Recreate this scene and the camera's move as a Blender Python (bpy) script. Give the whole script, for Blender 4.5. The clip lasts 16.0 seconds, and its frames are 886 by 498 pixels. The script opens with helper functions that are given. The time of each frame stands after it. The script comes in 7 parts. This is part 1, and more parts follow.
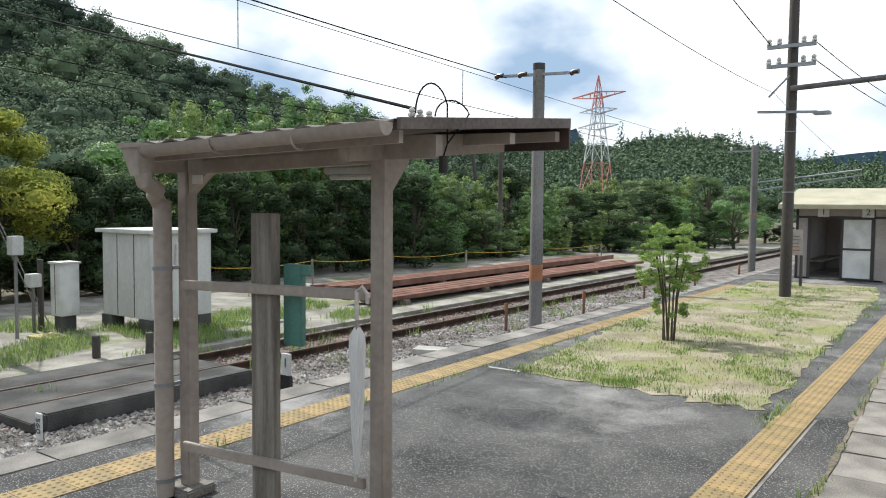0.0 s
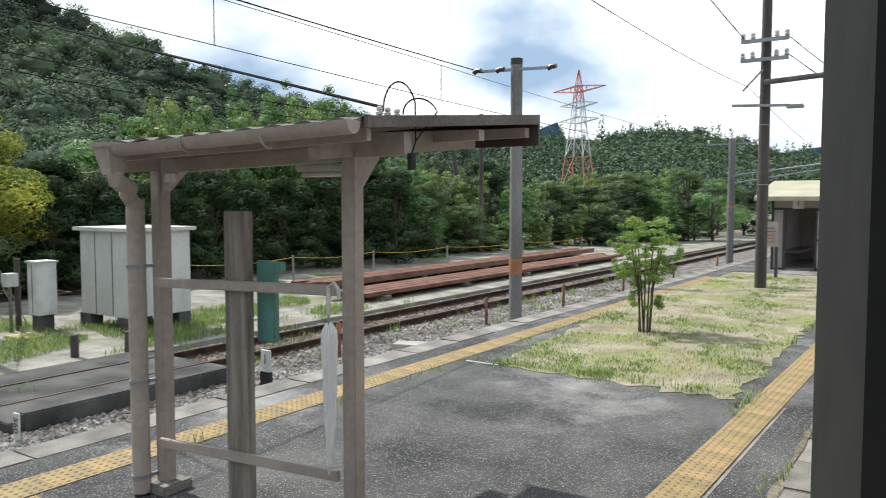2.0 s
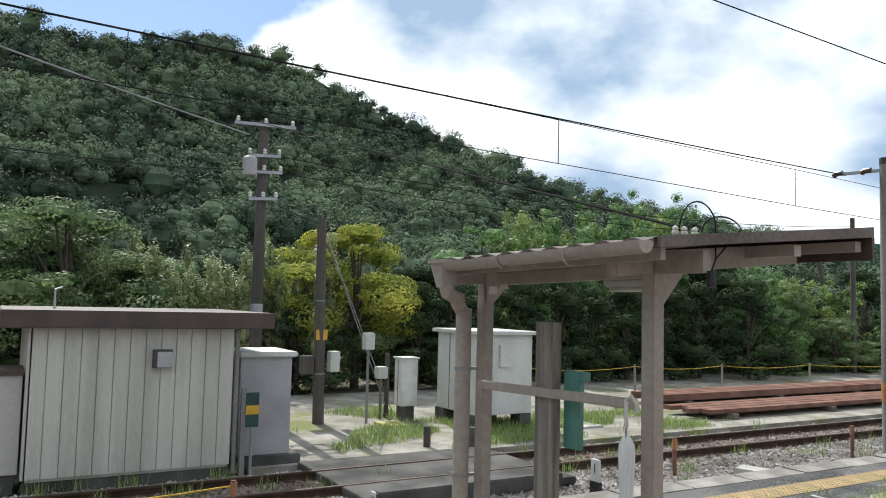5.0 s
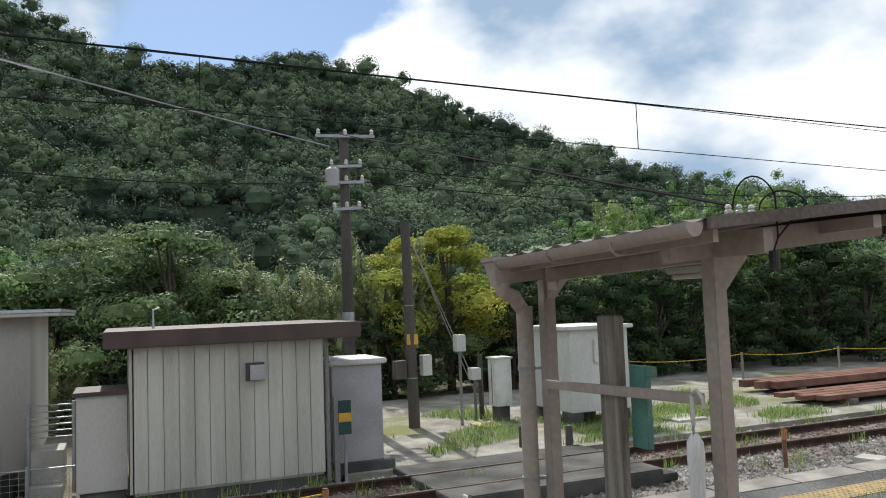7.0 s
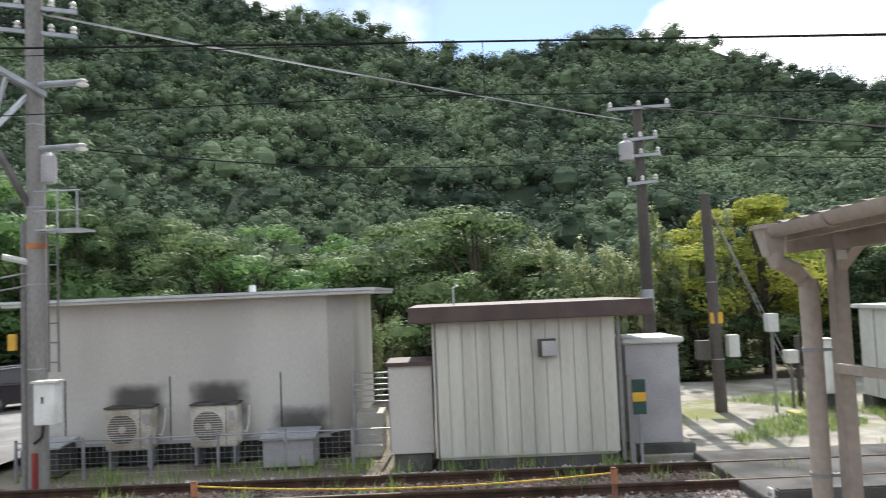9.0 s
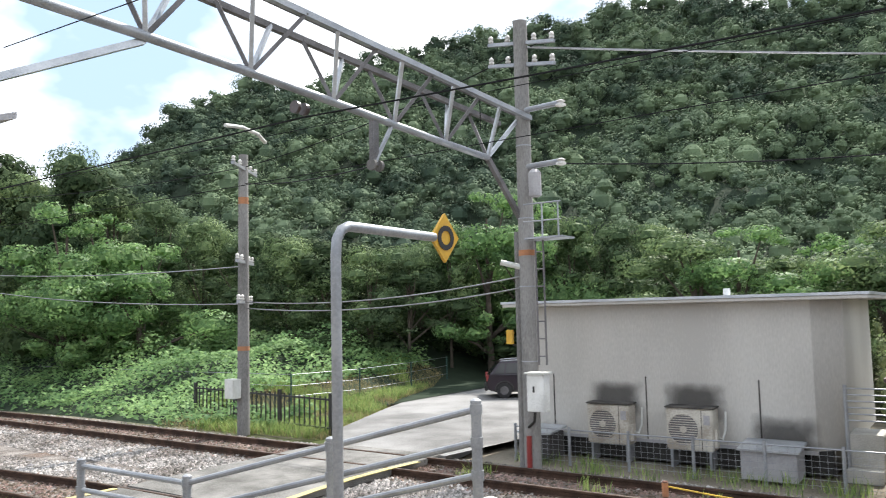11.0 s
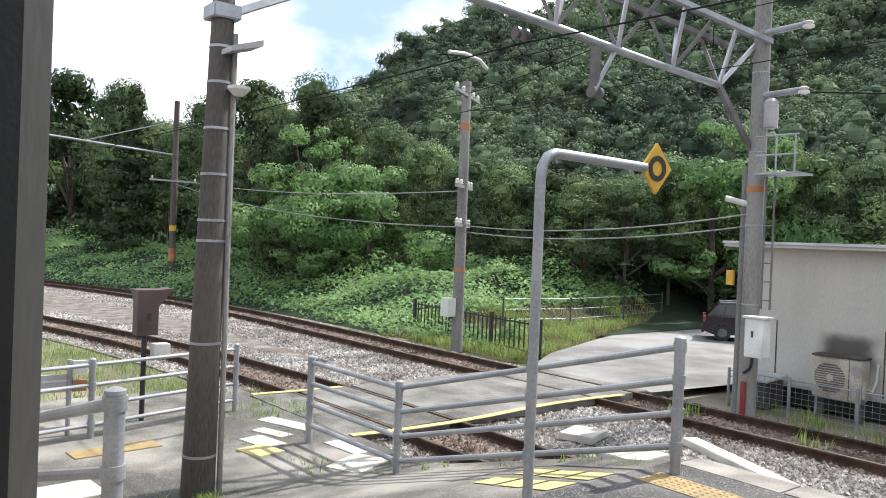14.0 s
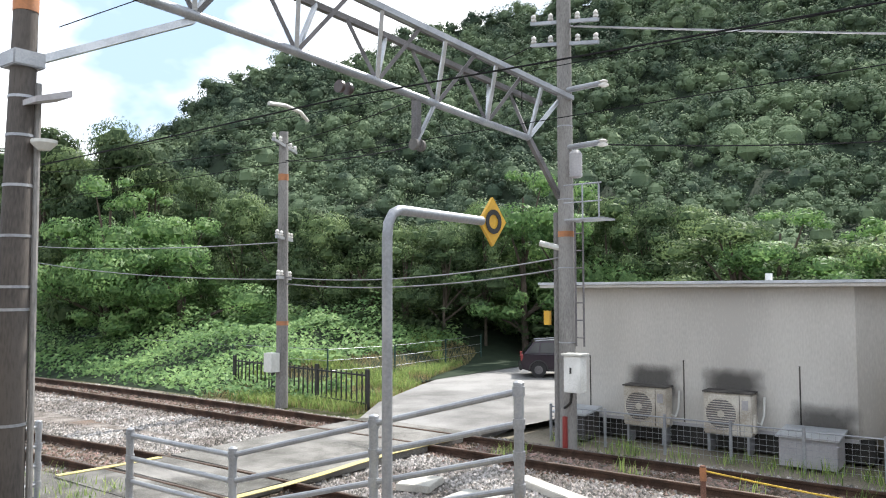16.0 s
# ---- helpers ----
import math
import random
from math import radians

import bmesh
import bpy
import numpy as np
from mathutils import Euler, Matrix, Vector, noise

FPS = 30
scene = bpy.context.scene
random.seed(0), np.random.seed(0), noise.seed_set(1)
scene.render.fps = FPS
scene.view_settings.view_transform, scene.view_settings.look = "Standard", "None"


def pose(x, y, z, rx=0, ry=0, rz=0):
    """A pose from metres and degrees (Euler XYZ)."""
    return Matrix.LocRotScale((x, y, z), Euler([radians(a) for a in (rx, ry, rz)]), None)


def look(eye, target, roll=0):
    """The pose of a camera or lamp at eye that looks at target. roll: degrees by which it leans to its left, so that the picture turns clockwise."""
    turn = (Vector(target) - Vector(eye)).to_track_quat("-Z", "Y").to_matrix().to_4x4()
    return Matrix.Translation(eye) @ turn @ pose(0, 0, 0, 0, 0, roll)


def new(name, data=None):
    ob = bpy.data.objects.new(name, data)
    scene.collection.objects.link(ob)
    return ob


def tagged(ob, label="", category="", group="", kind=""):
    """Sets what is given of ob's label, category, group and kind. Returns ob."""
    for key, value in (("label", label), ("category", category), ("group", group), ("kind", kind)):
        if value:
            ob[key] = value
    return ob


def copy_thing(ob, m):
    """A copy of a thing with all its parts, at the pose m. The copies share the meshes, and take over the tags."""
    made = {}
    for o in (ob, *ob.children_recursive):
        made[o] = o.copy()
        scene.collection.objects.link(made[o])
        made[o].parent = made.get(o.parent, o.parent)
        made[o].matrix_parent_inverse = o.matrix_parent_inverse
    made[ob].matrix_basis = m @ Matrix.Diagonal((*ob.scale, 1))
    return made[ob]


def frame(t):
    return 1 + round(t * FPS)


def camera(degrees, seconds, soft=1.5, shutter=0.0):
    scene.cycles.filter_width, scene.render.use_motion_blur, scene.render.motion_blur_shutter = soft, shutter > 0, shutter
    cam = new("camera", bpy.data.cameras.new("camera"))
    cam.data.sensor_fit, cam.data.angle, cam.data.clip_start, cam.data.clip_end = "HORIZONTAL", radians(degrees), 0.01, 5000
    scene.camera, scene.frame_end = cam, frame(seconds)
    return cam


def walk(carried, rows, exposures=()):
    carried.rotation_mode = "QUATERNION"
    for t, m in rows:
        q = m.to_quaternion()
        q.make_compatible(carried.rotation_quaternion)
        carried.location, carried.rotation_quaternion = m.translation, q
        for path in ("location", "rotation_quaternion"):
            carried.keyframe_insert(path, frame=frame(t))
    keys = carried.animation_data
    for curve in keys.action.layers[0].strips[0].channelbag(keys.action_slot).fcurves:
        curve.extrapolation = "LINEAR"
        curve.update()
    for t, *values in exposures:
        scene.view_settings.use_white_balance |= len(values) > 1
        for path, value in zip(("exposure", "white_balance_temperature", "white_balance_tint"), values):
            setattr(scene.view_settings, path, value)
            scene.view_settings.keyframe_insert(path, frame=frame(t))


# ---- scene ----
cam = camera(59.7, 16.0, soft=1.0, shutter=0.22)
PATH = [
    (0, (-0.183, -0.474, 1.787), (-1.346, 1.149, 1.674), 0.5),
    (0.5, (-0.183, -0.467, 1.784), (-1.288, 1.197, 1.674), 0.4),
    (1, (-0.196, -0.464, 1.782), (-1.275, 1.216, 1.674), -0.2),
    (1.5, (-0.198, -0.457, 1.775), (-1.259, 1.235, 1.663), -0.2),
    (2, (-0.091, -0.491, 1.794), (-1.217, 1.157, 1.668), -0.0),
    (2.5, (-0.03, -0.579, 1.805), (-1.348, 0.92, 1.677), 0.1),
    (3, (0.03, -0.622, 1.807), (-1.36, 0.812, 1.696), 0.6),
    (3.5, (0.116, -0.608, 1.81), (-1.333, 0.768, 1.716), -0.2),
    (4, (0.183, -0.563, 1.826), (-1.433, 0.615, 1.874), 0.3),
    (4.2, (0.205, -0.529, 1.824), (-1.454, 0.585, 1.902), 0.5),
    (6.3, (0.259, -0.358, 1.858), (-1.515, 0.545, 2.047), 0.6),
    (6.5, (0.242, -0.297, 1.856), (-1.556, 0.559, 2.039), -0.5),
    (7, (0.25, -0.155, 1.843), (-1.589, 0.619, 1.982), -2.1),
    (7.5, (0.256, -0.068, 1.842), (-1.534, 0.821, 1.908), -3.9),
    (8, (0.22, 0.016, 1.838), (-1.585, 0.877, 1.89), -5.4),
    (8.5, (0.181, 0.119, 1.829), (-1.779, 0.512, 1.898), -2.6),
    (9, (0.211, 0.199, 1.805), (-1.785, 0.2, 1.92), -2.4),
    (9.5, (0.21, 0.318, 1.777), (-1.748, -0.065, 1.913), -0.9),
    (10, (0.194, 0.341, 1.77), (-1.702, -0.275, 1.931), -0.2),
    (10.2, (0.189, 0.356, 1.774), (-1.65, -0.408, 1.96), -0.1),
    (12.3, (0.164, 0.522, 1.77), (-1.25, -0.891, 1.824), -0.4),
    (12.5, (0.158, 0.522, 1.753), (-1.245, -0.903, 1.773), 2.4),
    (13, (0.158, 0.537, 1.762), (-1.164, -0.964, 1.746), 2.3),
    (13.5, (0.156, 0.541, 1.753), (-1.089, -1.024, 1.727), 2.7),
    (14, (0.152, 0.535, 1.756), (-1.106, -1.02, 1.734), 2.3),
    (14.5, (0.149, 0.53, 1.759), (-1.16, -0.981, 1.749), 1.9),
    (15, (0.178, 0.499, 1.772), (-1.219, -0.932, 1.765), 1.7),
    (15.5, (0.238, 0.425, 1.796), (-1.278, -0.879, 1.838), 1.4),
    (16, (0.273, 0.383, 1.815), (-1.313, -0.831, 1.923), -0.2),
]
EXPOSURE = [(0.0, 0.16, 6250, 7), (2.0, 0.18, 6250, 7), (4.0, 0.31, 6250, 7), (6.5, -0.1, 6400, 8), (7.0, 0.0, 6400, 8), (8.0, 0.35, 6400, 8), (8.5, 0.35, 6400, 10), (9.0, 0.6, 6400, 10), (9.5, 0.85, 6400, 10), (10.0, 0.9, 6400, 10), (12.5, 0.72, 6400, 10), (14.5, 0.72, 6400, 10), (16.0, 0.85, 6400, 10)]
walk(cam, [(t, look(eye, target, roll)) for t, eye, target, roll in PATH], EXPOSURE)

# ---- light ----
SUN_FROM = Vector((-1.0, 0.06, 0.0)).normalized()
SUN_ELEV = radians(50)
world = bpy.data.worlds.new("sky")
scene.world = world
world.use_nodes = True
wn, wl = world.node_tree.nodes, world.node_tree.links
wn.clear()
w_out = wn.new("ShaderNodeOutputWorld")
w_bg = wn.new("ShaderNodeBackground")
w_sky = wn.new("ShaderNodeTexSky")
w_sky.sky_type = "NISHITA"
w_sky.sun_disc = False
w_sky.sun_elevation = SUN_ELEV
w_sky.sun_rotation = math.atan2(SUN_FROM.x, SUN_FROM.y)
w_sky.air_density, w_sky.dust_density, w_sky.ozone_density = 1.0, 0.45, 2.4
w_co = wn.new("ShaderNodeTexCoord")
w_map = wn.new("ShaderNodeMapping")
w_map.inputs["Scale"].default_value = (1.0, 1.0, 1.7)
w_map.inputs["Location"].default_value = (0.35, 0.1, 0.2)
w_noise = wn.new("ShaderNodeTexNoise")
w_noise.inputs["Scale"].default_value = 2.3
w_noise.inputs["Detail"].default_value = 7.0
w_noise.inputs["Roughness"].default_value = 0.55
w_ramp = wn.new("ShaderNodeValToRGB")
w_ramp.color_ramp.elements[0].position, w_ramp.color_ramp.elements[1].position = 0.28, 0.355
w_shade = wn.new("ShaderNodeTexNoise")
w_shade.inputs["Scale"].default_value = 4.0
w_shade.inputs["Detail"].default_value = 5.0
w_cloud = wn.new("ShaderNodeValToRGB")
w_cloud.color_ramp.elements[0].position, w_cloud.color_ramp.elements[0].color = 0.38, (3.2, 4.3, 5.8, 1)
w_cloud.color_ramp.elements[1].position, w_cloud.color_ramp.elements[1].color = 0.585, (9.5, 9.6, 9.7, 1)
w_mix = wn.new("ShaderNodeMix")
w_mix.data_type = "RGBA"
w_bg.inputs["Strength"].default_value = 0.12
wl.new(w_co.outputs["Generated"], w_map.inputs["Vector"])
wl.new(w_map.outputs["Vector"], w_noise.inputs["Vector"])
wl.new(w_map.outputs["Vector"], w_shade.inputs["Vector"])
# a blue gap in the cloud over the ridge
GAP = Vector((-math.sin(radians(82)) * math.cos(radians(27)), math.cos(radians(82)) * math.cos(radians(27)), math.sin(radians(27))))
w_dot = wn.new("ShaderNodeVectorMath")
w_dot.operation = "DOT_PRODUCT"
w_dot.inputs[1].default_value = GAP
w_gap = wn.new("ShaderNodeMapRange")
w_gap.interpolation_type = "SMOOTHSTEP"
w_gap.inputs["From Min"].default_value, w_gap.inputs["From Max"].default_value = math.cos(radians(16)), math.cos(radians(4))
w_gap.inputs["To Min"].default_value, w_gap.inputs["To Max"].default_value = 0.0, -0.32
w_sum = wn.new("ShaderNodeMath")
wl.new(w_co.outputs["Generated"], w_dot.inputs[0])
wl.new(w_dot.outputs["Value"], w_gap.inputs["Value"])
wl.new(w_noise.outputs["Fac"], w_sum.inputs[0])
wl.new(w_gap.outputs["Result"], w_sum.inputs[1])
wl.new(w_sum.outputs[0], w_ramp.inputs["Fac"])
wl.new(w_shade.outputs["Fac"], w_cloud.inputs["Fac"])
wl.new(w_ramp.outputs["Color"], w_mix.inputs["Factor"])
wl.new(w_sky.outputs["Color"], w_mix.inputs[6])
wl.new(w_cloud.outputs["Color"], w_mix.inputs[7])
wl.new(w_mix.outputs[2], w_bg.inputs["Color"])
wl.new(w_bg.outputs["Background"], w_out.inputs["Surface"])

sun_data = bpy.data.lights.new("sun", "SUN")
sun_data.energy, sun_data.angle, sun_data.color = 5.0, radians(0.6), (1.0, 0.95, 0.87)
sun = new("sun", sun_data)
sun.matrix_world = look(SUN_FROM * math.cos(SUN_ELEV) * 50 + Vector((0, 0, math.sin(SUN_ELEV) * 50)), (0, 0, 0))

# ---- materials ----


def material(name, base, dark, scale=4.0, fine=60.0, rough=0.8, bump=0.3, metal=0.0, amount=0.6, stretch=(1, 1, 1),
             spots=None, spot_at=0.62, vary=0.0, island=0.0, translucent=0.0, bump_scale=None):
    """Two colours mixed by a large and a fine noise, with relief; spots: a third colour in patches."""
    m = bpy.data.materials.new(name)
    m.use_nodes = True
    n, l = m.node_tree.nodes, m.node_tree.links
    bsdf = n["Principled BSDF"]
    co = n.new("ShaderNodeTexCoord")
    mp = n.new("ShaderNodeMapping")
    mp.inputs["Scale"].default_value = stretch
    l.new(co.outputs["Object"], mp.inputs["Vector"])
    a = n.new("ShaderNodeTexNoise")
    a.inputs["Scale"].default_value, a.inputs["Detail"].default_value = scale, 6.0
    b = n.new("ShaderNodeTexNoise")
    b.inputs["Scale"].default_value, b.inputs["Detail"].default_value = fine, 3.0
    l.new(mp.outputs["Vector"], a.inputs["Vector"])
    l.new(mp.outputs["Vector"], b.inputs["Vector"])
    add = n.new("ShaderNodeMath")
    add.operation = "MULTIPLY_ADD"
    l.new(a.outputs["Fac"], add.inputs[0])
    add.inputs[1].default_value = 1.0
    half = n.new("ShaderNodeMath")
    half.operation = "MULTIPLY"
    half.inputs[1].default_value = 0.6
    l.new(b.outputs["Fac"], half.inputs[0])
    l.new(half.outputs[0], add.inputs[2])
    rmp = n.new("ShaderNodeValToRGB")
    rmp.color_ramp.elements[0].position = 0.8 - 0.28 * amount
    rmp.color_ramp.elements[1].position = 0.8 + 0.28 * amount
    rmp.color_ramp.elements[0].color = (*dark, 1)
    rmp.color_ramp.elements[1].color = (*base, 1)
    l.new(add.outputs[0], rmp.inputs["Fac"])
    col = rmp.outputs["Color"]
    if spots:
        s = n.new("ShaderNodeTexNoise")
        s.inputs["Scale"].default_value, s.inputs["Detail"].default_value = scale * 0.37, 8.0
        s.inputs["Roughness"].default_value = 0.65
        l.new(mp.outputs["Vector"], s.inputs["Vector"])
        sr = n.new("ShaderNodeValToRGB")
        sr.color_ramp.elements[0].position, sr.color_ramp.elements[1].position = spot_at - 0.05, spot_at + 0.08
        l.new(s.outputs["Fac"], sr.inputs["Fac"])
        mx = n.new("ShaderNodeMix")
        mx.data_type = "RGBA"
        l.new(sr.outputs["Color"], mx.inputs["Factor"])
        l.new(col, mx.inputs[6])
        mx.inputs[7].default_value = (*spots, 1)
        col = mx.outputs[2]
    for kind, amp in (("obj", vary), ("isl", island)):
        if amp:
            src = n.new("ShaderNodeObjectInfo") if kind == "obj" else n.new("ShaderNodeNewGeometry")
            val = src.outputs["Random"] if kind == "obj" else src.outputs["Random Per Island"]
            hs = n.new("ShaderNodeHueSaturation")
            mr = n.new("ShaderNodeMapRange")
            mr.inputs["To Min"].default_value, mr.inputs["To Max"].default_value = 1 - amp, 1 + amp
            l.new(val, mr.inputs["Value"])
            l.new(mr.outputs["Result"], hs.inputs["Value"])
            hr = n.new("ShaderNodeMapRange")
            hr.inputs["To Min"].default_value, hr.inputs["To Max"].default_value = 0.5 + 0.05 * amp, 0.5 - 0.05 * amp
            l.new(val, hr.inputs["Value"])
            l.new(hr.outputs["Result"], hs.inputs["Hue"])
            l.new(col, hs.inputs["Color"])
            col = hs.outputs["Color"]
    l.new(col, bsdf.inputs["Base Color"])
    bsdf.inputs["Roughness"].default_value = rough
    bsdf.inputs["Specular IOR Level"].default_value = 0.12 if translucent or rough > 0.84 else 0.5
    bsdf.inputs["Metallic"].default_value = metal
    if bump:
        bp = n.new("ShaderNodeBump")
        bp.inputs["Strength"].default_value = bump
        bp.inputs["Distance"].default_value = bump_scale or 0.01
        l.new(b.outputs["Fac"], bp.inputs["Height"])
        l.new(bp.outputs["Normal"], bsdf.inputs["Normal"])
    if translucent:
        tr = n.new("ShaderNodeBsdfTranslucent")
        l.new(col, tr.inputs["Color"])
        mixs = n.new("ShaderNodeMixShader")
        mixs.inputs["Fac"].default_value = translucent
        l.new(bsdf.outputs[0], mixs.inputs[1])
        l.new(tr.outputs[0], mixs.inputs[2])
        l.new(mixs.outputs[0], n["Material Output"].inputs["Surface"])
    return m


ASPHALT = material("asphalt", (0.135, 0.131, 0.128), (0.04, 0.04, 0.042), 1.1, 190, 0.9, 0.9, spots=(0.30, 0.29, 0.28), spot_at=0.59, bump_scale=0.006)


def pebbled(m, scale, colour, share):
    """Adds small stones showing in a worn surface."""
    n, l = m.node_tree.nodes, m.node_tree.links
    vor, co, ramp_, mul, mx = (n.new(k) for k in ("ShaderNodeTexVoronoi", "ShaderNodeTexCoord", "ShaderNodeValToRGB", "ShaderNodeMath", "ShaderNodeMix"))
    vor.inputs["Scale"].default_value = scale
    ramp_.color_ramp.elements[0].position, ramp_.color_ramp.elements[1].position = 0.18, 0.32
    ramp_.color_ramp.elements[0].color, ramp_.color_ramp.elements[1].color = (1, 1, 1, 1), (0, 0, 0, 1)
    mul.operation = "MULTIPLY"
    mul.inputs[1].default_value = share
    mx.data_type = "RGBA"
    mx.inputs[7].default_value = (*colour, 1)
    src = n["Principled BSDF"].inputs["Base Color"].links[0].from_socket
    l.new(co.outputs["Object"], vor.inputs["Vector"])
    l.new(vor.outputs["Distance"], ramp_.inputs["Fac"])
    l.new(ramp_.outputs["Color"], mul.inputs[0])
    l.new(mul.outputs[0], mx.inputs["Factor"])
    l.new(src, mx.inputs[6])
    l.new(mx.outputs[2], n["Principled BSDF"].inputs["Base Color"])


pebbled(ASPHALT, 62.0, (0.46, 0.45, 0.43), 0.7)
CONCRETE = material("concrete", (0.30, 0.28, 0.255), (0.14, 0.13, 0.12), 2.5, 90, 0.9, 0.5, vary=0.14)
CONCRETE_PALE = material("pale_concrete", (0.52, 0.50, 0.46), (0.33, 0.32, 0.29), 2.0, 70, 0.9, 0.4, vary=0.1)
CONCRETE_DARK = material("dark_concrete", (0.13, 0.125, 0.12), (0.05, 0.05, 0.048), 1.5, 60, 0.95, 0.6)
POLE_GREY = material("pole_concrete", (0.27, 0.26, 0.25), (0.13, 0.125, 0.12), 1.6, 60, 0.85, 0.3, stretch=(1, 1, 0.25))
POLE_DARK = material("pole_dark", (0.085, 0.073, 0.065), (0.028, 0.024, 0.022), 1.6, 60, 0.8, 0.35, stretch=(1, 1, 0.2))
RAMP_CONCRETE = material("ramp_concrete", (0.29, 0.275, 0.25), (0.10, 0.095, 0.088), 1.3, 90, 0.92, 1.0, spots=(0.085, 0.083, 0.078), spot_at=0.51)
POLE_BROWN = material("pole_weathered", (0.10, 0.085, 0.075), (0.04, 0.034, 0.03), 1.6, 60, 0.75, 0.35, stretch=(1, 1, 0.2))
TACTILE = material("tactile_yellow", (0.34, 0.24, 0.105), (0.22, 0.165, 0.085), 4, 80, 0.8, 0.3, vary=0.12)
CROSSING = material("crossing_concrete", (0.24, 0.232, 0.22), (0.10, 0.097, 0.09), 1.2, 80, 0.92, 0.9, spots=(0.07, 0.068, 0.062), spot_at=0.55)
pebbled(RAMP_CONCRETE, 45.0, (0.40, 0.385, 0.36), 0.5)
pebbled(CROSSING, 45.0, (0.36, 0.35, 0.33), 0.45)
YELLOW_PAINT = material("yellow_paint", (0.50, 0.42, 0.15), (0.34, 0.30, 0.17), 5, 60, 0.8, 0.3)
WHITE_PAINT = material("white_paint", (0.72, 0.72, 0.70), (0.50, 0.50, 0.48), 3, 60, 0.7, 0.2)
BALLAST = material("ballast", (0.27, 0.245, 0.225), (0.10, 0.087, 0.078), 3, 45, 0.95, 0.9, bump_scale=0.04, spots=(0.15, 0.10, 0.075))
STONE = material("ballast_stone", (0.39, 0.37, 0.35), (0.155, 0.135, 0.12), 0.8, 50, 0.9, 0.4, island=0.6)
STONE_RUSTY = material("rusty_ballast_stone", (0.25, 0.19, 0.155), (0.095, 0.065, 0.05), 0.8, 50, 0.9, 0.4, island=0.6)
SOIL = material("soil", (0.25, 0.22, 0.175), (0.12, 0.105, 0.08), 0.6, 25, 0.95, 0.8, bump_scale=0.03, spots=(0.07, 0.085, 0.03), spot_at=0.55)
GRAVEL_YARD = material("gravel_yard", (0.37, 0.35, 0.31), (0.19, 0.175, 0.15), 1.6, 40, 0.95, 0.9, bump_scale=0.03, spots=(0.19, 0.20, 0.09), spot_at=0.57)
ROAD = material("road_asphalt", (0.27, 0.265, 0.26), (0.125, 0.122, 0.118), 0.7, 110, 0.9, 0.5, bump_scale=0.006)
DRY_GROUND = material("dry_turf", (0.40, 0.35, 0.27), (0.22, 0.19, 0.13), 2.2, 70, 0.95, 0.8, bump_scale=0.02, spots=(0.25, 0.26, 0.11), spot_at=0.53)
GRASS = material("grass_blades", (0.28, 0.37, 0.12), (0.16, 0.24, 0.07), 1.5, 10, 0.7, 0, island=0.5, translucent=0.3)
GRASS_DRY = material("dry_blades", (0.36, 0.30, 0.15), (0.22, 0.19, 0.09), 1.5, 10, 0.8, 0, island=0.4, translucent=0.2)
RAIL_TOP = material("rail_steel", (0.12, 0.085, 0.066), (0.06, 0.043, 0.034), 3, 50, 0.5, 0.2, metal=0.3)
RAIL_RUST = material("rail_rust", (0.085, 0.052, 0.038), (0.035, 0.024, 0.019), 4, 60, 0.9, 0.4)
RUST_STEEL = material("rusty_sleeper_plate", (0.23, 0.125, 0.095), (0.12, 0.065, 0.05), 2, 60, 0.85, 0.4)
SLEEPER = material("sleeper", (0.20, 0.17, 0.145), (0.10, 0.085, 0.07), 3, 50, 0.95, 0.5, stretch=(0.3, 1, 1), vary=0.25)
BEIGE = material("beige_steel_paint", (0.40, 0.345, 0.305), (0.30, 0.255, 0.225), 2, 25, 0.55, 0.15)
ROOF_SHEET = material("weathered_roof_sheet", (0.16, 0.13, 0.115), (0.075, 0.06, 0.052), 2, 40, 0.7, 0.2)
OLD_WOOD = material("old_grey_wood", (0.33, 0.30, 0.265), (0.17, 0.15, 0.13), 3, 40, 0.9, 0.6, stretch=(8, 8, 0.5))
TEAL = material("teal_paint", (0.13, 0.30, 0.25), (0.085, 0.21, 0.18), 3, 50, 0.5, 0.1)
DARK_GREEN = material("dark_green_paint", (0.02, 0.065, 0.055), (0.012, 0.04, 0.035), 3, 50, 0.5, 0.1)
AMBER = material("amber_paint", (0.62, 0.36, 0.03), (0.5, 0.28, 0.03), 4, 60, 0.5, 0.1)
ORANGE = material("orange_band", (0.42, 0.17, 0.07), (0.26, 0.12, 0.06), 4, 50, 0.7, 0.1)
RED = material("red_paint", (0.24, 0.035, 0.03), (0.2, 0.02, 0.02), 4, 50, 0.5, 0.1)
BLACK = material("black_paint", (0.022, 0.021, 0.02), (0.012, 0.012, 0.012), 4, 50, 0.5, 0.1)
RUBBER = material("black_rubber", (0.012, 0.012, 0.013), (0.006, 0.006, 0.007), 4, 50, 0.6, 0.1)
SHED_WHITE = material("shed_ivory_panel", (0.54, 0.53, 0.47), (0.39, 0.38, 0.33), 1.2, 30, 0.6, 0.1, stretch=(1, 3, 0.22), spots=(0.33, 0.31, 0.26), spot_at=0.66)
SHED_GREY = material("shed_beige_panel", (0.51, 0.49, 0.455), (0.41, 0.39, 0.36), 0.9, 40, 0.7, 0.15, stretch=(1, 1, 0.3))
SHED_STAIN = material("sooty_wall_stain", (0.13, 0.12, 0.11), (0.045, 0.042, 0.04), 4, 40, 0.9, 0.1)
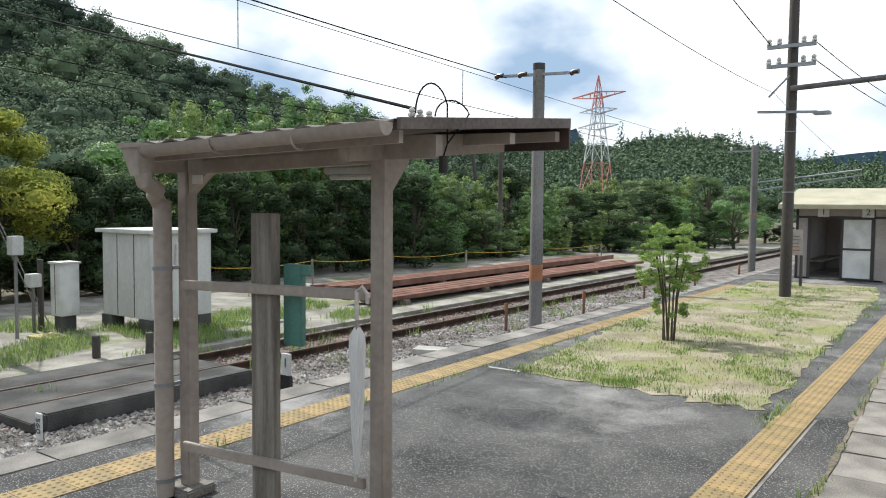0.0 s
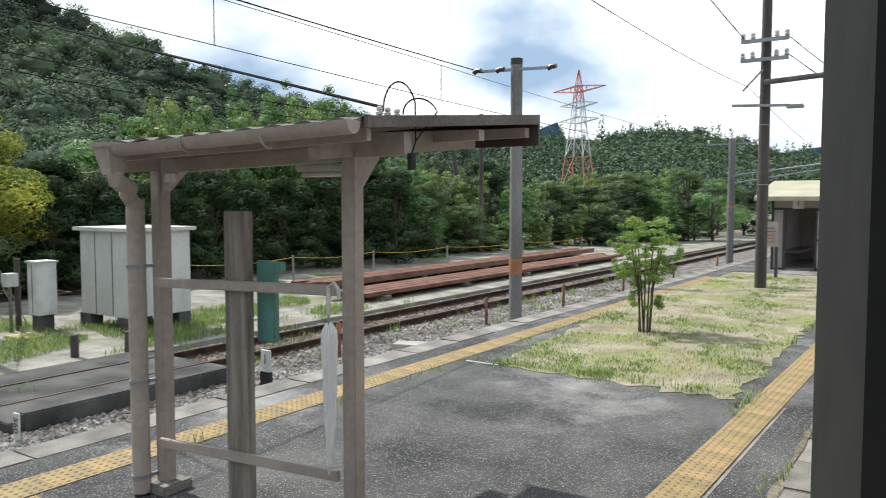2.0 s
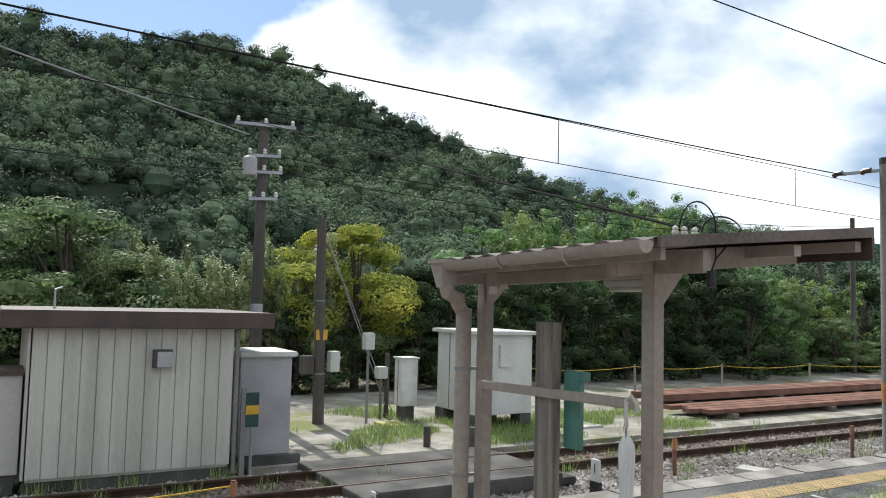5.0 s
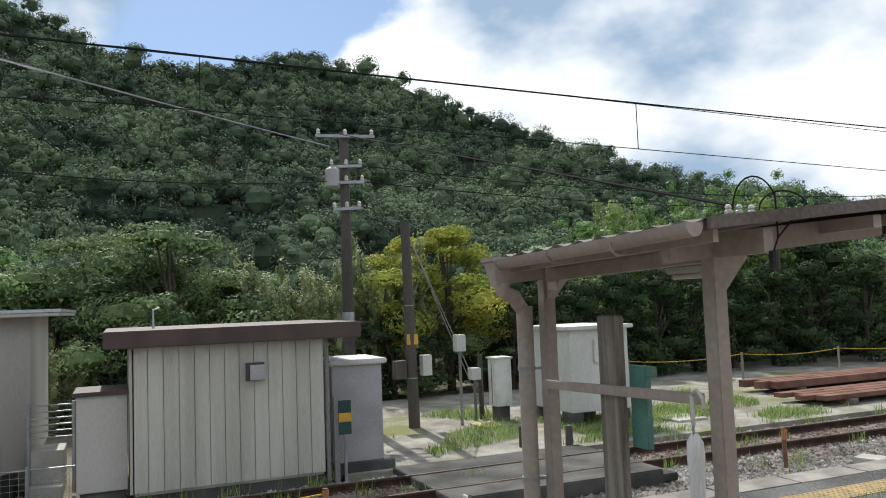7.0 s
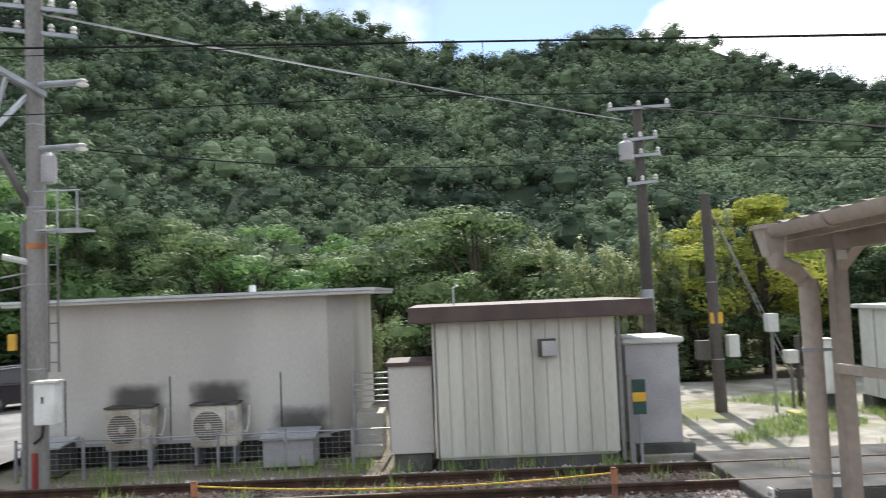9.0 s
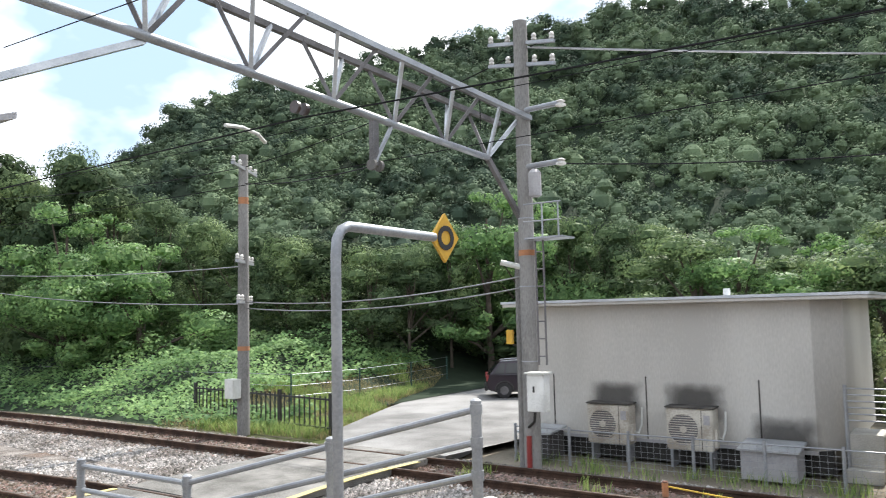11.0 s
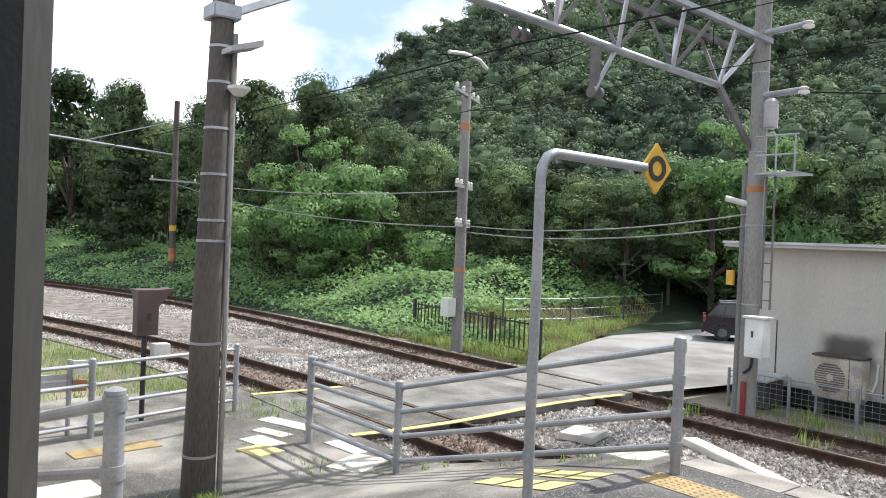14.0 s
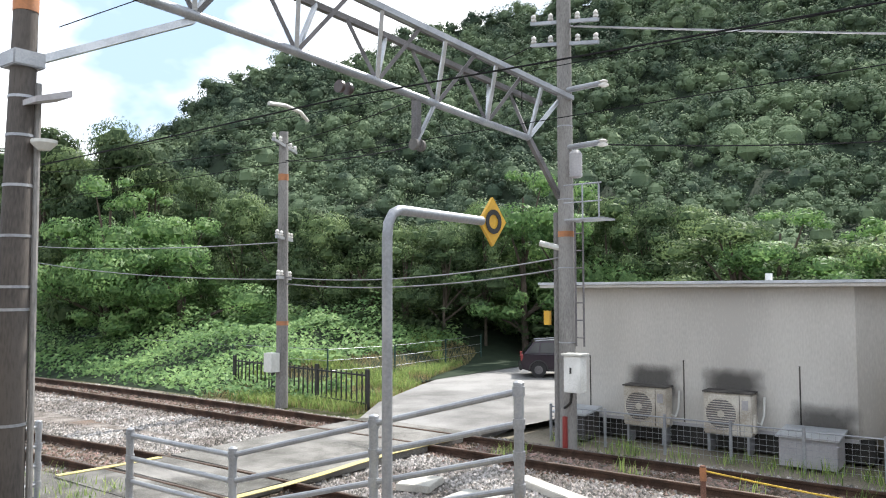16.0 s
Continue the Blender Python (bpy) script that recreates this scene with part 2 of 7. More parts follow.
WEATHERED_WHITE = material("weathered_white_casing", (0.55, 0.52, 0.46), (0.33, 0.29, 0.24), 3.0, 40, 0.6, 0.1, spots=(0.2, 0.16, 0.12), spot_at=0.66)
FASCIA = material("brown_fascia", (0.085, 0.055, 0.048), (0.05, 0.033, 0.03), 2, 40, 0.6, 0.1)
CABINET = material("cabinet_paint", (0.60, 0.60, 0.57), (0.46, 0.46, 0.43), 1.4, 30, 0.55, 0.1, stretch=(1, 1, 0.4))
CABINET_GREY = material("grey_cabinet", (0.40, 0.39, 0.40), (0.30, 0.29, 0.30), 1.4, 30, 0.6, 0.1)
CREAM_ROOF = material("cream_roof_sheet", (0.46, 0.42, 0.30), (0.33, 0.30, 0.21), 1.5, 30, 0.6, 0.1, spots=(0.42, 0.33, 0.2), spot_at=0.7)
HUT_PINK = material("hut_pale_wall", (0.42, 0.37, 0.345), (0.30, 0.26, 0.24), 1.5, 30, 0.7, 0.1)
HUT_DARK = material("hut_dark_trim", (0.055, 0.05, 0.05), (0.03, 0.027, 0.027), 2, 40, 0.6, 0.1)
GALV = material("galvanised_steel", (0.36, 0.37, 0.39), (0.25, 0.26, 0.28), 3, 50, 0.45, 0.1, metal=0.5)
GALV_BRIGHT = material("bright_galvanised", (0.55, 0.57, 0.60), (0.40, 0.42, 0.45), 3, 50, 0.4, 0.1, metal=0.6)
STEEL_DARK = material("dark_and_shaded_steel", (0.17, 0.16, 0.165), (0.09, 0.085, 0.085), 3, 50, 0.6, 0.1, metal=0.3)
WIRE = material("wire", (0.022, 0.022, 0.024), (0.014, 0.014, 0.015), 3, 30, 0.9, 0)
WIRE_PALE = material("pale_wire", (0.30, 0.30, 0.31), (0.2, 0.2, 0.2), 3, 30, 0.4, 0, metal=0.5)
PORCELAIN = material("porcelain", (0.62, 0.60, 0.57), (0.45, 0.43, 0.40), 4, 40, 0.25, 0)
BROWN_INSULATOR = material("brown_insulator", (0.06, 0.04, 0.035), (0.03, 0.02, 0.02), 4, 40, 0.3, 0)
UMBRELLA = material("clear_vinyl", (0.86, 0.86, 0.86), (0.74, 0.74, 0.75), 5, 40, 0.3, 0.1, stretch=(3, 3, 0.6), translucent=0.15)
ROPE = material("yellow_rope", (0.55, 0.38, 0.06), (0.3, 0.2, 0.05), 20, 80, 0.9, 0.3)
CAR_PAINT = material("dark_car_paint", (0.022, 0.014, 0.022), (0.018, 0.012, 0.018), 2, 40, 0.2, 0)
GLASS_DARK = material("dark_glass", (0.02, 0.022, 0.024), (0.015, 0.016, 0.018), 2, 40, 0.08, 0)
TRAIN_STEEL = material("train_steel", (0.42, 0.40, 0.38), (0.33, 0.31, 0.30), 2, 50, 0.4, 0.05, metal=0.4)
TRAIN_JAMB = material("door_jamb_steel", (0.17, 0.165, 0.155), (0.13, 0.127, 0.12), 2, 60, 0.5, 0.05, metal=0.3, stretch=(1, 1, 0.15))
TRAIN_INNER = material("train_inner_panel", (0.50, 0.49, 0.46), (0.44, 0.43, 0.40), 2, 50, 0.6, 0.05)
BARK = material("bark", (0.13, 0.105, 0.085), (0.06, 0.05, 0.04), 3, 30, 0.95, 0.6, stretch=(1, 1, 0.3))
TWR_RED = material("tower_red", (0.62, 0.24, 0.19), (0.5, 0.19, 0.15), 3, 40, 0.6, 0)
TWR_WHITE = material("tower_white", (0.62, 0.62, 0.63), (0.5, 0.5, 0.52), 3, 40, 0.6, 0)


def leaf(name, a, b, tr=0.35, isl=0.35):
    return material(name, a, b, 0.35, 3.0, 0.85, 0, island=isl, translucent=tr)


LEAF_MID = leaf("broad_leaves", (0.215, 0.292, 0.125), (0.07, 0.115, 0.052), 0.38)
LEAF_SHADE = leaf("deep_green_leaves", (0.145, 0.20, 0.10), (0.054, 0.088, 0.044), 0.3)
# near-black leaves carry the shade of the wood's edge in their colour
LEAF_DARK = leaf("dark_and_shaded_leaves", (0.06, 0.088, 0.038), (0.025, 0.043, 0.02), 0.1, 0.25)
LEAF_BRIGHT = leaf("bright_leaves", (0.23, 0.365, 0.14), (0.11, 0.205, 0.07), 0.42)
LEAF_YELLOW = leaf("yellowing_leaves", (0.52, 0.50, 0.10), (0.22, 0.27, 0.06))
LEAF_BAMBOO = leaf("bamboo_leaves", (0.33, 0.43, 0.14), (0.14, 0.215, 0.065))
LEAF_SHRUB = leaf("shrub_leaves", (0.33, 0.44, 0.14), (0.13, 0.22, 0.06), 0.45)
LEAF_VINE = leaf("vine_leaves", (0.42, 0.46, 0.25), (0.15, 0.19, 0.08), 0.5)
for m_, r_, s_ in ((LEAF_VINE, 0.5, 0.35), (LEAF_MID, 0.6, 0.18), (LEAF_BRIGHT, 0.55, 0.3), (LEAF_BAMBOO, 0.55, 0.3)):
    m_.node_tree.nodes["Principled BSDF"].inputs["Roughness"].default_value = r_
    m_.node_tree.nodes["Principled BSDF"].inputs["Specular IOR Level"].default_value = s_
LEAF_HILL = material("hill_leaves", (0.15, 0.20, 0.115), (0.046, 0.070, 0.048), 0.05, 0.22, 0.9, 0, amount=0.5, island=0.1)
# near-black ground, the shade under the trees put into its colour
HILL_FLOOR = material("shaded_wood_floor", (0.034, 0.048, 0.03), (0.02, 0.03, 0.02), 0.1, 2.0, 0.95, 0)
LEAF_FAR = material("far_wood", (0.085, 0.135, 0.06), (0.045, 0.085, 0.045), 0.02, 0.2, 0.8, 0, island=0.35)
BLUE_HILL = material("haze_blue_hill", (0.075, 0.125, 0.17), (0.06, 0.10, 0.14), 0.004, 0.05, 1.0, 0)

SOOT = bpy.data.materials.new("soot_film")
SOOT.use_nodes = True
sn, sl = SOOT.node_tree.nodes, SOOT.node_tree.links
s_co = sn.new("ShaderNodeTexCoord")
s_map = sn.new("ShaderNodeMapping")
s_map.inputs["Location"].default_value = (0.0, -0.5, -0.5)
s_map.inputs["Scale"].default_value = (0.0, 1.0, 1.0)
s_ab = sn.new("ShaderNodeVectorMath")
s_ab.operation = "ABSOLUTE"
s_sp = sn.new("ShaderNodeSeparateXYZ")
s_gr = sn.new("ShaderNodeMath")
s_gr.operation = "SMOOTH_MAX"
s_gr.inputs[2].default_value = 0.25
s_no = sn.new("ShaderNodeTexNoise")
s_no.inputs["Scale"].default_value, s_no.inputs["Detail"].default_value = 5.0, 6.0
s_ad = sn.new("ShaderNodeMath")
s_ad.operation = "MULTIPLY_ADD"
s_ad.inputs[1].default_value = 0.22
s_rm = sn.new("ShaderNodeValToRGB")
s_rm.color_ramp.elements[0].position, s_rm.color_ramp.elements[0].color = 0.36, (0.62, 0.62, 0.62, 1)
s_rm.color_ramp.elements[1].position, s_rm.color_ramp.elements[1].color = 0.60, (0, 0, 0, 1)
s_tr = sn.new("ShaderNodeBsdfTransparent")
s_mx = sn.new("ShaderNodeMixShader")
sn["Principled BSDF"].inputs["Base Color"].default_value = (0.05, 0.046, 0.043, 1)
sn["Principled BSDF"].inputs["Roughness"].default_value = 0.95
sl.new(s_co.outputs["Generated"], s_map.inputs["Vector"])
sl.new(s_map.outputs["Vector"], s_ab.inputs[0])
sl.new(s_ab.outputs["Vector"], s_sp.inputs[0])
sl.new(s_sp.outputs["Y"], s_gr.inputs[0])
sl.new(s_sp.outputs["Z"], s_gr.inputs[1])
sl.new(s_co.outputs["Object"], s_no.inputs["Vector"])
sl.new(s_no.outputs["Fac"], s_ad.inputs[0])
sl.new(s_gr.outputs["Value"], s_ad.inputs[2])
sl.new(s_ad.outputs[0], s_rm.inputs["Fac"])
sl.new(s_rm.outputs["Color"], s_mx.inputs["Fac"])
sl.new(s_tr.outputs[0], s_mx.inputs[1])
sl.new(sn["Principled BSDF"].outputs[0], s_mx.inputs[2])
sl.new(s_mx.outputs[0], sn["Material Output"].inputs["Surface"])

# ---- building tools ----


class Mesh:
    """Collects vertices and faces."""

    def __init__(self):
        self.v, self.f = [], []

    def box(self, x0, y0, z0, x1, y1, z1):
        k = len(self.v)
        self.v += [(x, y, z) for z in (z0, z1) for y in (y0, y1) for x in (x0, x1)]
        self.f += [tuple(k + i for i in q) for q in ((0, 2, 3, 1), (4, 5, 7, 6), (0, 1, 5, 4), (2, 6, 7, 3), (0, 4, 6, 2), (1, 3, 7, 5))]
        return self

    def prism(self, outline, a, b):
        """outline: points in a plane at a, moved by the vector b."""
        k, n = len(self.v), len(outline)
        b = Vector(b)
        self.v += [tuple(Vector(p) + Vector(a)) for p in outline] + [tuple(Vector(p) + Vector(a) + b) for p in outline]
        self.f += [tuple(k + i for i in reversed(range(n))), tuple(k + n + i for i in range(n))]
        self.f += [(k + i, k + (i + 1) % n, k + n + (i + 1) % n, k + n + i) for i in range(n)]
        return self

    def tube(self, points, r, seg=10, r_end=None, caps=True):
        """A round bar along points, tapering from r to r_end."""
        pts = [Vector(p) for p in points]
        n, k = len(pts), len(self.v)
        up = None
        for i, p in enumerate(pts):
            d = (pts[min(i + 1, n - 1)] - pts[max(i - 1, 0)]).normalized()
            if up is None:
                up = d.orthogonal().normalized()
            up = (up - d * up.dot(d)).normalized()
            side = d.cross(up)
            rr = r if r_end is None else r + (r_end - r) * i / max(n - 1, 1)
            self.v += [tuple(p + (up * math.cos(2 * math.pi * j / seg) + side * math.sin(2 * math.pi * j / seg)) * rr) for j in range(seg)]
        for i in range(n - 1):
            a, b = k + i * seg, k + (i + 1) * seg
            self.f += [(a + j, a + (j + 1) % seg, b + (j + 1) % seg, b + j) for j in range(seg)]
        if caps:
            self.f += [tuple(k + j for j in reversed(range(seg))), tuple(k + (n - 1) * seg + j for j in range(seg))]
        return self

    def bar(self, p, q, w, h):
        """A square bar from p to q."""
        p, q = Vector(p), Vector(q)
        d = (q - p).normalized()
        side = d.cross(Vector((0, 0, 1)))
        side = side.normalized() if side.length > 1e-3 else Vector((1, 0, 0))
        up = side.cross(d)
        k = len(self.v)
        for c in (p, q):
            self.v += [tuple(c + side * a * w / 2 + up * b * h / 2) for a, b in ((-1, -1), (1, -1), (1, 1), (-1, 1))]
        self.f += [(k + 3, k + 2, k + 1, k), (k + 4, k + 5, k + 6, k + 7)] + [(k + i, k + (i + 1) % 4, k + 4 + (i + 1) % 4, k + 4 + i) for i in range(4)]
        return self

    def lathe(self, profile, centre=(0, 0, 0), seg=16):
        """profile: (radius, height) pairs from the bottom up."""
        k, c = len(self.v), centre
        for r, z in profile:
            self.v += [(c[0] + r * math.cos(2 * math.pi * j / seg), c[1] + r * math.sin(2 * math.pi * j / seg), c[2] + z) for j in range(seg)]
        for i in range(len(profile) - 1):
            a, b = k + i * seg, k + (i + 1) * seg
            self.f += [(a + j, a + (j + 1) % seg, b + (j + 1) % seg, b + j) for j in range(seg)]
        self.f += [tuple(k + j for j in reversed(range(seg))), tuple(k + (len(profile) - 1) * seg + j for j in range(seg))]
        return self

    def quad(self, *p):
        k = len(self.v)
        self.v += [tuple(q) for q in p]
        self.f.append(tuple(range(k, k + len(p))))
        return self

    def data(self, name, mat, bevel=0.0, smooth=True):
        me = bpy.data.meshes.new(name)
        me.from_pydata(self.v, [], self.f)
        if bevel:
            bm = bmesh.new()
            bm.from_mesh(me)
            edges = [e for e in bm.edges if len(e.link_faces) == 2 and e.calc_face_angle(0) > 0.6]
            bmesh.ops.bevel(bm, geom=edges, offset=bevel, segments=2, affect="EDGES", clamp_overlap=True)
            bm.to_mesh(me)
            bm.free()
        me.materials.append(mat)
        if smooth:
            me.polygons.foreach_set("use_smooth", [True] * len(me.polygons))
            me.set_sharp_from_angle(angle=radians(35))
        me.update()
        return me


SPOT = {}


def thing(name, label, category, base=(0, 0, 0), group="", turn=0.0):
    """An Empty at the base of a thing, which parents its parts."""
    ob = new(name)
    ob.empty_display_size = 0.2
    ob.matrix_basis = pose(*base, 0, 0, turn)
    SPOT[ob.name] = ob.matrix_basis.copy()
    return tagged(ob, label, category, group)


def part(name, mesh, mat, parent, label="", bevel=0.0, local=False):
    """One mesh under a thing or part, given in world places unless local."""
    ob = new(name, mesh if isinstance(mesh, bpy.types.Mesh) else mesh.data(name, mat, bevel))
    ob.parent = parent
    here = SPOT[parent.name]
    if local:
        SPOT[ob.name] = here
    else:
        ob.matrix_parent_inverse = here.inverted()
        SPOT[ob.name] = Matrix()
    if label:
        ob["label"] = label
    return ob


def single(name, mesh, mat, label, category="", group="", kind="", bevel=0.0):
    ob = new(name, mesh if isinstance(mesh, bpy.types.Mesh) else mesh.data(name, mat, bevel))
    SPOT[ob.name] = Matrix()
    return tagged(ob, label, category, group, kind)


def sag(p, q, drop, n=14):
    p, q = Vector(p), Vector(q)
    return [p.lerp(q, i / n) - Vector((0, 0, drop * 4 * (i / n) * (1 - i / n))) for i in range(n + 1)]

RAIL_Z = -0.83
GROUND_Z = -1.0


def edge_x(y):
    """The platform's edge beside the train."""
    return -0.43 - 0.028 * y


def curve_x(x, y):
    """The tracks bend towards the train line at the south."""
    if x > -8.5:
        d = max(0.0, -9.0 - y)
        return x + (0.011 * d * d if d < 11 else 1.33 + 0.242 * (d - 11))
    return x + 0.009 * max(0.0, -20.0 - y) ** 2


# ---- ground ----
g = Mesh()
g.quad((-3000, -3000, GROUND_Z), (3000, -3000, GROUND_Z), (3000, 3000, GROUND_Z), (-3000, 3000, GROUND_Z))
single("ground", g, SOIL, "bare earth with sparse weeds", "ground", kind="structure")


def strip(points_left, points_right, z, mat, name, label, depth=0.12, kind="structure", category="ground"):
    m = Mesh()
    n = len(points_left)
    m.v = [(x, y, z) for x, y in points_left] + [(x, y, z) for x, y in points_right]
    m.v += [(x, y, z - depth) for x, y in points_left] + [(x, y, z - depth) for x, y in points_right]
    for i in range(n - 1):
        m.f += [(i, i + 1, n + i + 1, n + i), (i + 1, i, 2 * n + i, 2 * n + i + 1), (n + i, n + i + 1, 3 * n + i + 1, 3 * n + i)]
    m.f += [(0, n, 3 * n, 2 * n), (n - 1, 3 * n - 1, 4 * n - 1, 2 * n - 1)]
    return single(name, m, mat, label, category, kind=kind)


YS = list(range(-90, 100, 3))
strip([(curve_x(-12.0, y), y) for y in YS], [(curve_x(-5.4, y), y) for y in YS], -0.968, BALLAST, "ballast_bed", "grey brown crushed stone track bed", depth=0.1)
strip([(-5.0, 90.0), (-0.2, 90.0)], [(-5.0, 45.0), (-0.2, 45.0)], -0.96, BALLAST, "ballast_far", "grey crushed stone beyond the platform", depth=0.05)
strip([(-0.4, y) for y in YS], [(3.6, y) for y in YS], -0.95, BALLAST, "train_track_bed", "dark stone bed under the train", depth=0.1)
strip([(-21, 3.2), (-21, 14.5)], [(-12.1, 3.2), (-12.1, 14.5)], -0.885, GRAVEL_YARD, "yard", "pale gravel yard beside the sheds")
strip([(-26, 14.5), (-26, 60)], [(-12.1, 14.5), (-12.1, 60)], -0.885, GRAVEL_YARD, "lineside_track", "pale gravel lane along the line")

# road and crossings
road = Mesh()
ROAD_EDGE = [(-11.7, -11.0, 0), (-11.7, -7.9, 0), (-14.0, -7.6, 0), (-30.0, -8.4, 0), (-60.0, -14, 0), (-60, -19, 0), (-24, -16.0, 0), (-17.0, -13.6, 0), (-13.6, -12.2, 0)]
nE = len(ROAD_EDGE)
for w, z in ((0.0, -0.85), (0.7, -1.02)):
    for i, p in enumerate(ROAD_EDGE):
        tan = Vector(ROAD_EDGE[(i + 1) % nE]) - Vector(ROAD_EDGE[i - 1])
        out = Vector((tan.y, -tan.x, 0)).normalized()
        q = Vector(p) - out * w * (0.0 if i < 2 else 1.0)
        road.v.append((q.x, q.y, z))
road.f += [tuple(reversed(range(nE)))] + [(i, (i + 1) % nE, nE + (i + 1) % nE, nE + i) for i in range(nE)]
single("road", road, ROAD, "sunlit pale asphalt lane to the crossing", "road", kind="structure")


def crossing(name, y0, y1, x_near, x_far, label, rails):
    """Level crossing slabs between and beside the rails."""
    ob = thing(name, label, "crossing", ((x_near + x_far) / 2, (y0 + y1) / 2, -0.95))
    ob["kind"] = "structure"
    xs = sorted([x_far] + [v for r in rails for v in (r - 0.045, r + 0.075 if r in rails[::2] else r + 0.045)] + [x_near])
    for a, b in zip(xs[::2], xs[1::2]):
        part("slab", Mesh().box(a, y0, -0.95, b, y1, RAIL_Z - 0.004), CROSSING if name == "south_crossing" else CONCRETE_DARK, ob, bevel=0.012)
    return ob


crossing("south_crossing", -10.9, -8.0, -5.25, -11.7, "worn concrete foot crossing over two tracks", [-11.35, -10.28, -7.1, -6.03])
crossing("north_crossing", 4.0, 7.6, -9.35, -12.1, "dark asphalt foot crossing over the outer track", [-11.35, -10.28])
wall_up = Mesh().box(-9.45, 4.15, -0.97, -9.3, 7.3, -0.74)
single("crossing_kerb", wall_up, CONCRETE_DARK, "low dark concrete kerb beside the crossing", "kerb", kind="structure", bevel=0.02)
for y0, y1 in ((-10.97, -10.85), (-8.02, -7.88)):
    pts = [(-5.3 - i * 0.8, (y0 + y1) / 2 + 0.1 * math.sin(i * 0.9), RAIL_Z + 0.004) for i in range(8 if y0 > -9 else 3)]
    m = Mesh()
    for p, q in zip(pts, pts[1:]):
        m.bar(p, q, 0.13, 0.01)
    single("painted_line", m, YELLOW_PAINT, "worn yellow painted line along the crossing", "road marking", kind="structure")

# ---- tracks ----


def rail_profile():
    return [(-0.06, -0.14), (0.06, -0.14), (0.06, -0.125), (0.018, -0.105), (0.018, -0.045), (0.037, -0.034), (0.037, -0.004), (0.029, 0.0),
            (-0.029, 0.0), (-0.037, -0.004), (-0.037, -0.034), (-0.018, -0.045), (-0.018, -0.105), (-0.06, -0.125)]


def rail_mesh(x0, y_from, y_to, bend=True):
    m, pr = Mesh(), rail_profile()
    ys = np.arange(y_from, y_to + 0.1, 3.0)
    n = len(pr)
    for y in ys:
        x = curve_x(x0, y) if bend else x0
        m.v += [(x + px, float(y), RAIL_Z + pz) for px, pz in pr]
    for i in range(len(ys) - 1):
        m.f += [(i * n + j, i * n + (j + 1) % n, (i + 1) * n + (j + 1) % n, (i + 1) * n + j) for j in range(n)]
    return m


def track(name, centre, y0, y1, sleepers, label, bend=True, group=""):
    ob = thing(name, label, "railway track", (centre, 0, RAIL_Z - 0.15), group)
    for s in (-0.5335, 0.5335):
        r = part("rail", rail_mesh(centre + s, y0, y1, bend), RAIL_RUST, ob, "rusty brown rail")
        top = Mesh()
        for y in np.arange(y0, y1, 3.0):
            xa, xb = (curve_x(centre + s, y), curve_x(centre + s, y + 3)) if bend else (centre + s, centre + s)
            top.quad((xa - 0.02, y, RAIL_Z + 0.002), (xa + 0.02, y, RAIL_Z + 0.002), (xb + 0.02, y + 3, RAIL_Z + 0.002), (xb - 0.02, y + 3, RAIL_Z + 0.002))
        part("running_surface", top, RAIL_TOP, r, "dull worn running surface")
    me = Mesh().box(-1.0, -0.11, -0.14, 1.0, 0.11, 0.0).data("sleeper", SLEEPER, 0.012)
    y = sleepers[0]
    while y < sleepers[1]:
        s = part("sleeper", me, SLEEPER, ob)
        s.matrix_parent_inverse = SPOT[ob.name].inverted()
        s.matrix_basis = pose(curve_x(centre, y) if bend else centre, y, RAIL_Z - 0.135 + random.uniform(-0.008, 0.004), 0, 0, random.uniform(-0.8, 0.8))
        y += 0.66
    return ob


track("outer_track", -10.815, -90, 96, (-45, 40), "rusty narrow-gauge track on pale ballast", group="tracks")
track("platform_track", -6.565, -90, 96, (-45, 3), "rusty narrow-gauge track beside the platform", group="tracks")
track("train_track", 1.25, -90, 96, (8, 30), "rusty track under the train", bend=False, group="tracks")

# loose ballast stones
rng = np.random.default_rng(4)


def stones(name, n, place, size, label, mat):
    """Angular stones, each a squashed octahedron."""
    base = np.array([(1, 0, 0), (0, 1, 0), (-1, 0, 0), (0, -1, 0), (0.2, 0.1, 0.8)], float)
    tri = np.array([(0, 1, 4), (1, 2, 4), (2, 3, 4), (3, 0, 4)])
    p = np.array([place() for _ in range(n)])
    a = rng.uniform(0, 6.28, n)
    v = base[None] * (size * rng.uniform(0.5, 1.4, (n, 1, 1)) * rng.uniform(0.6, 1.3, (n, 5, 1)))
    c, d = np.cos(a)[:, None], np.sin(a)[:, None]
    verts = np.stack([v[:, :, 0] * c - v[:, :, 1] * d, v[:, :, 0] * d + v[:, :, 1] * c, v[:, :, 2]], 2) + p[:, None, :]
    faces = (tri[None] + 5 * np.arange(n)[:, None, None]).reshape(-1, 3)
    me = bpy.data.meshes.new(name)
    me.from_pydata(verts.reshape(-1, 3).tolist(), [], faces.tolist())
    me.materials.append(mat)
    return single(name, me, mat, label, "ballast", kind="stuff")


def on_bed(rusty=False):
    while True:
        y = rng.normal(-4, 9) if rng.random() < 0.5 else rng.uniform(-55, 26)
        x = rng.uniform(-12.0, -5.45)
        if (4.0 < y < 7.6 and x < -9.3) or (-10.9 < y < -8.0) or (y > -3 and x > -7.4):
            continue
        gauge = min(abs(x + 10.815), abs(x + 6.565))
        if (gauge < rng.normal(0.75, 0.15)) != rusty:
            continue
        return curve_x(x, y), y, -0.968 + rng.uniform(-0.012, 0.012)


stones("ballast_stones", 60000, on_bed, 0.037, "loose pale grey ballast stones", STONE)
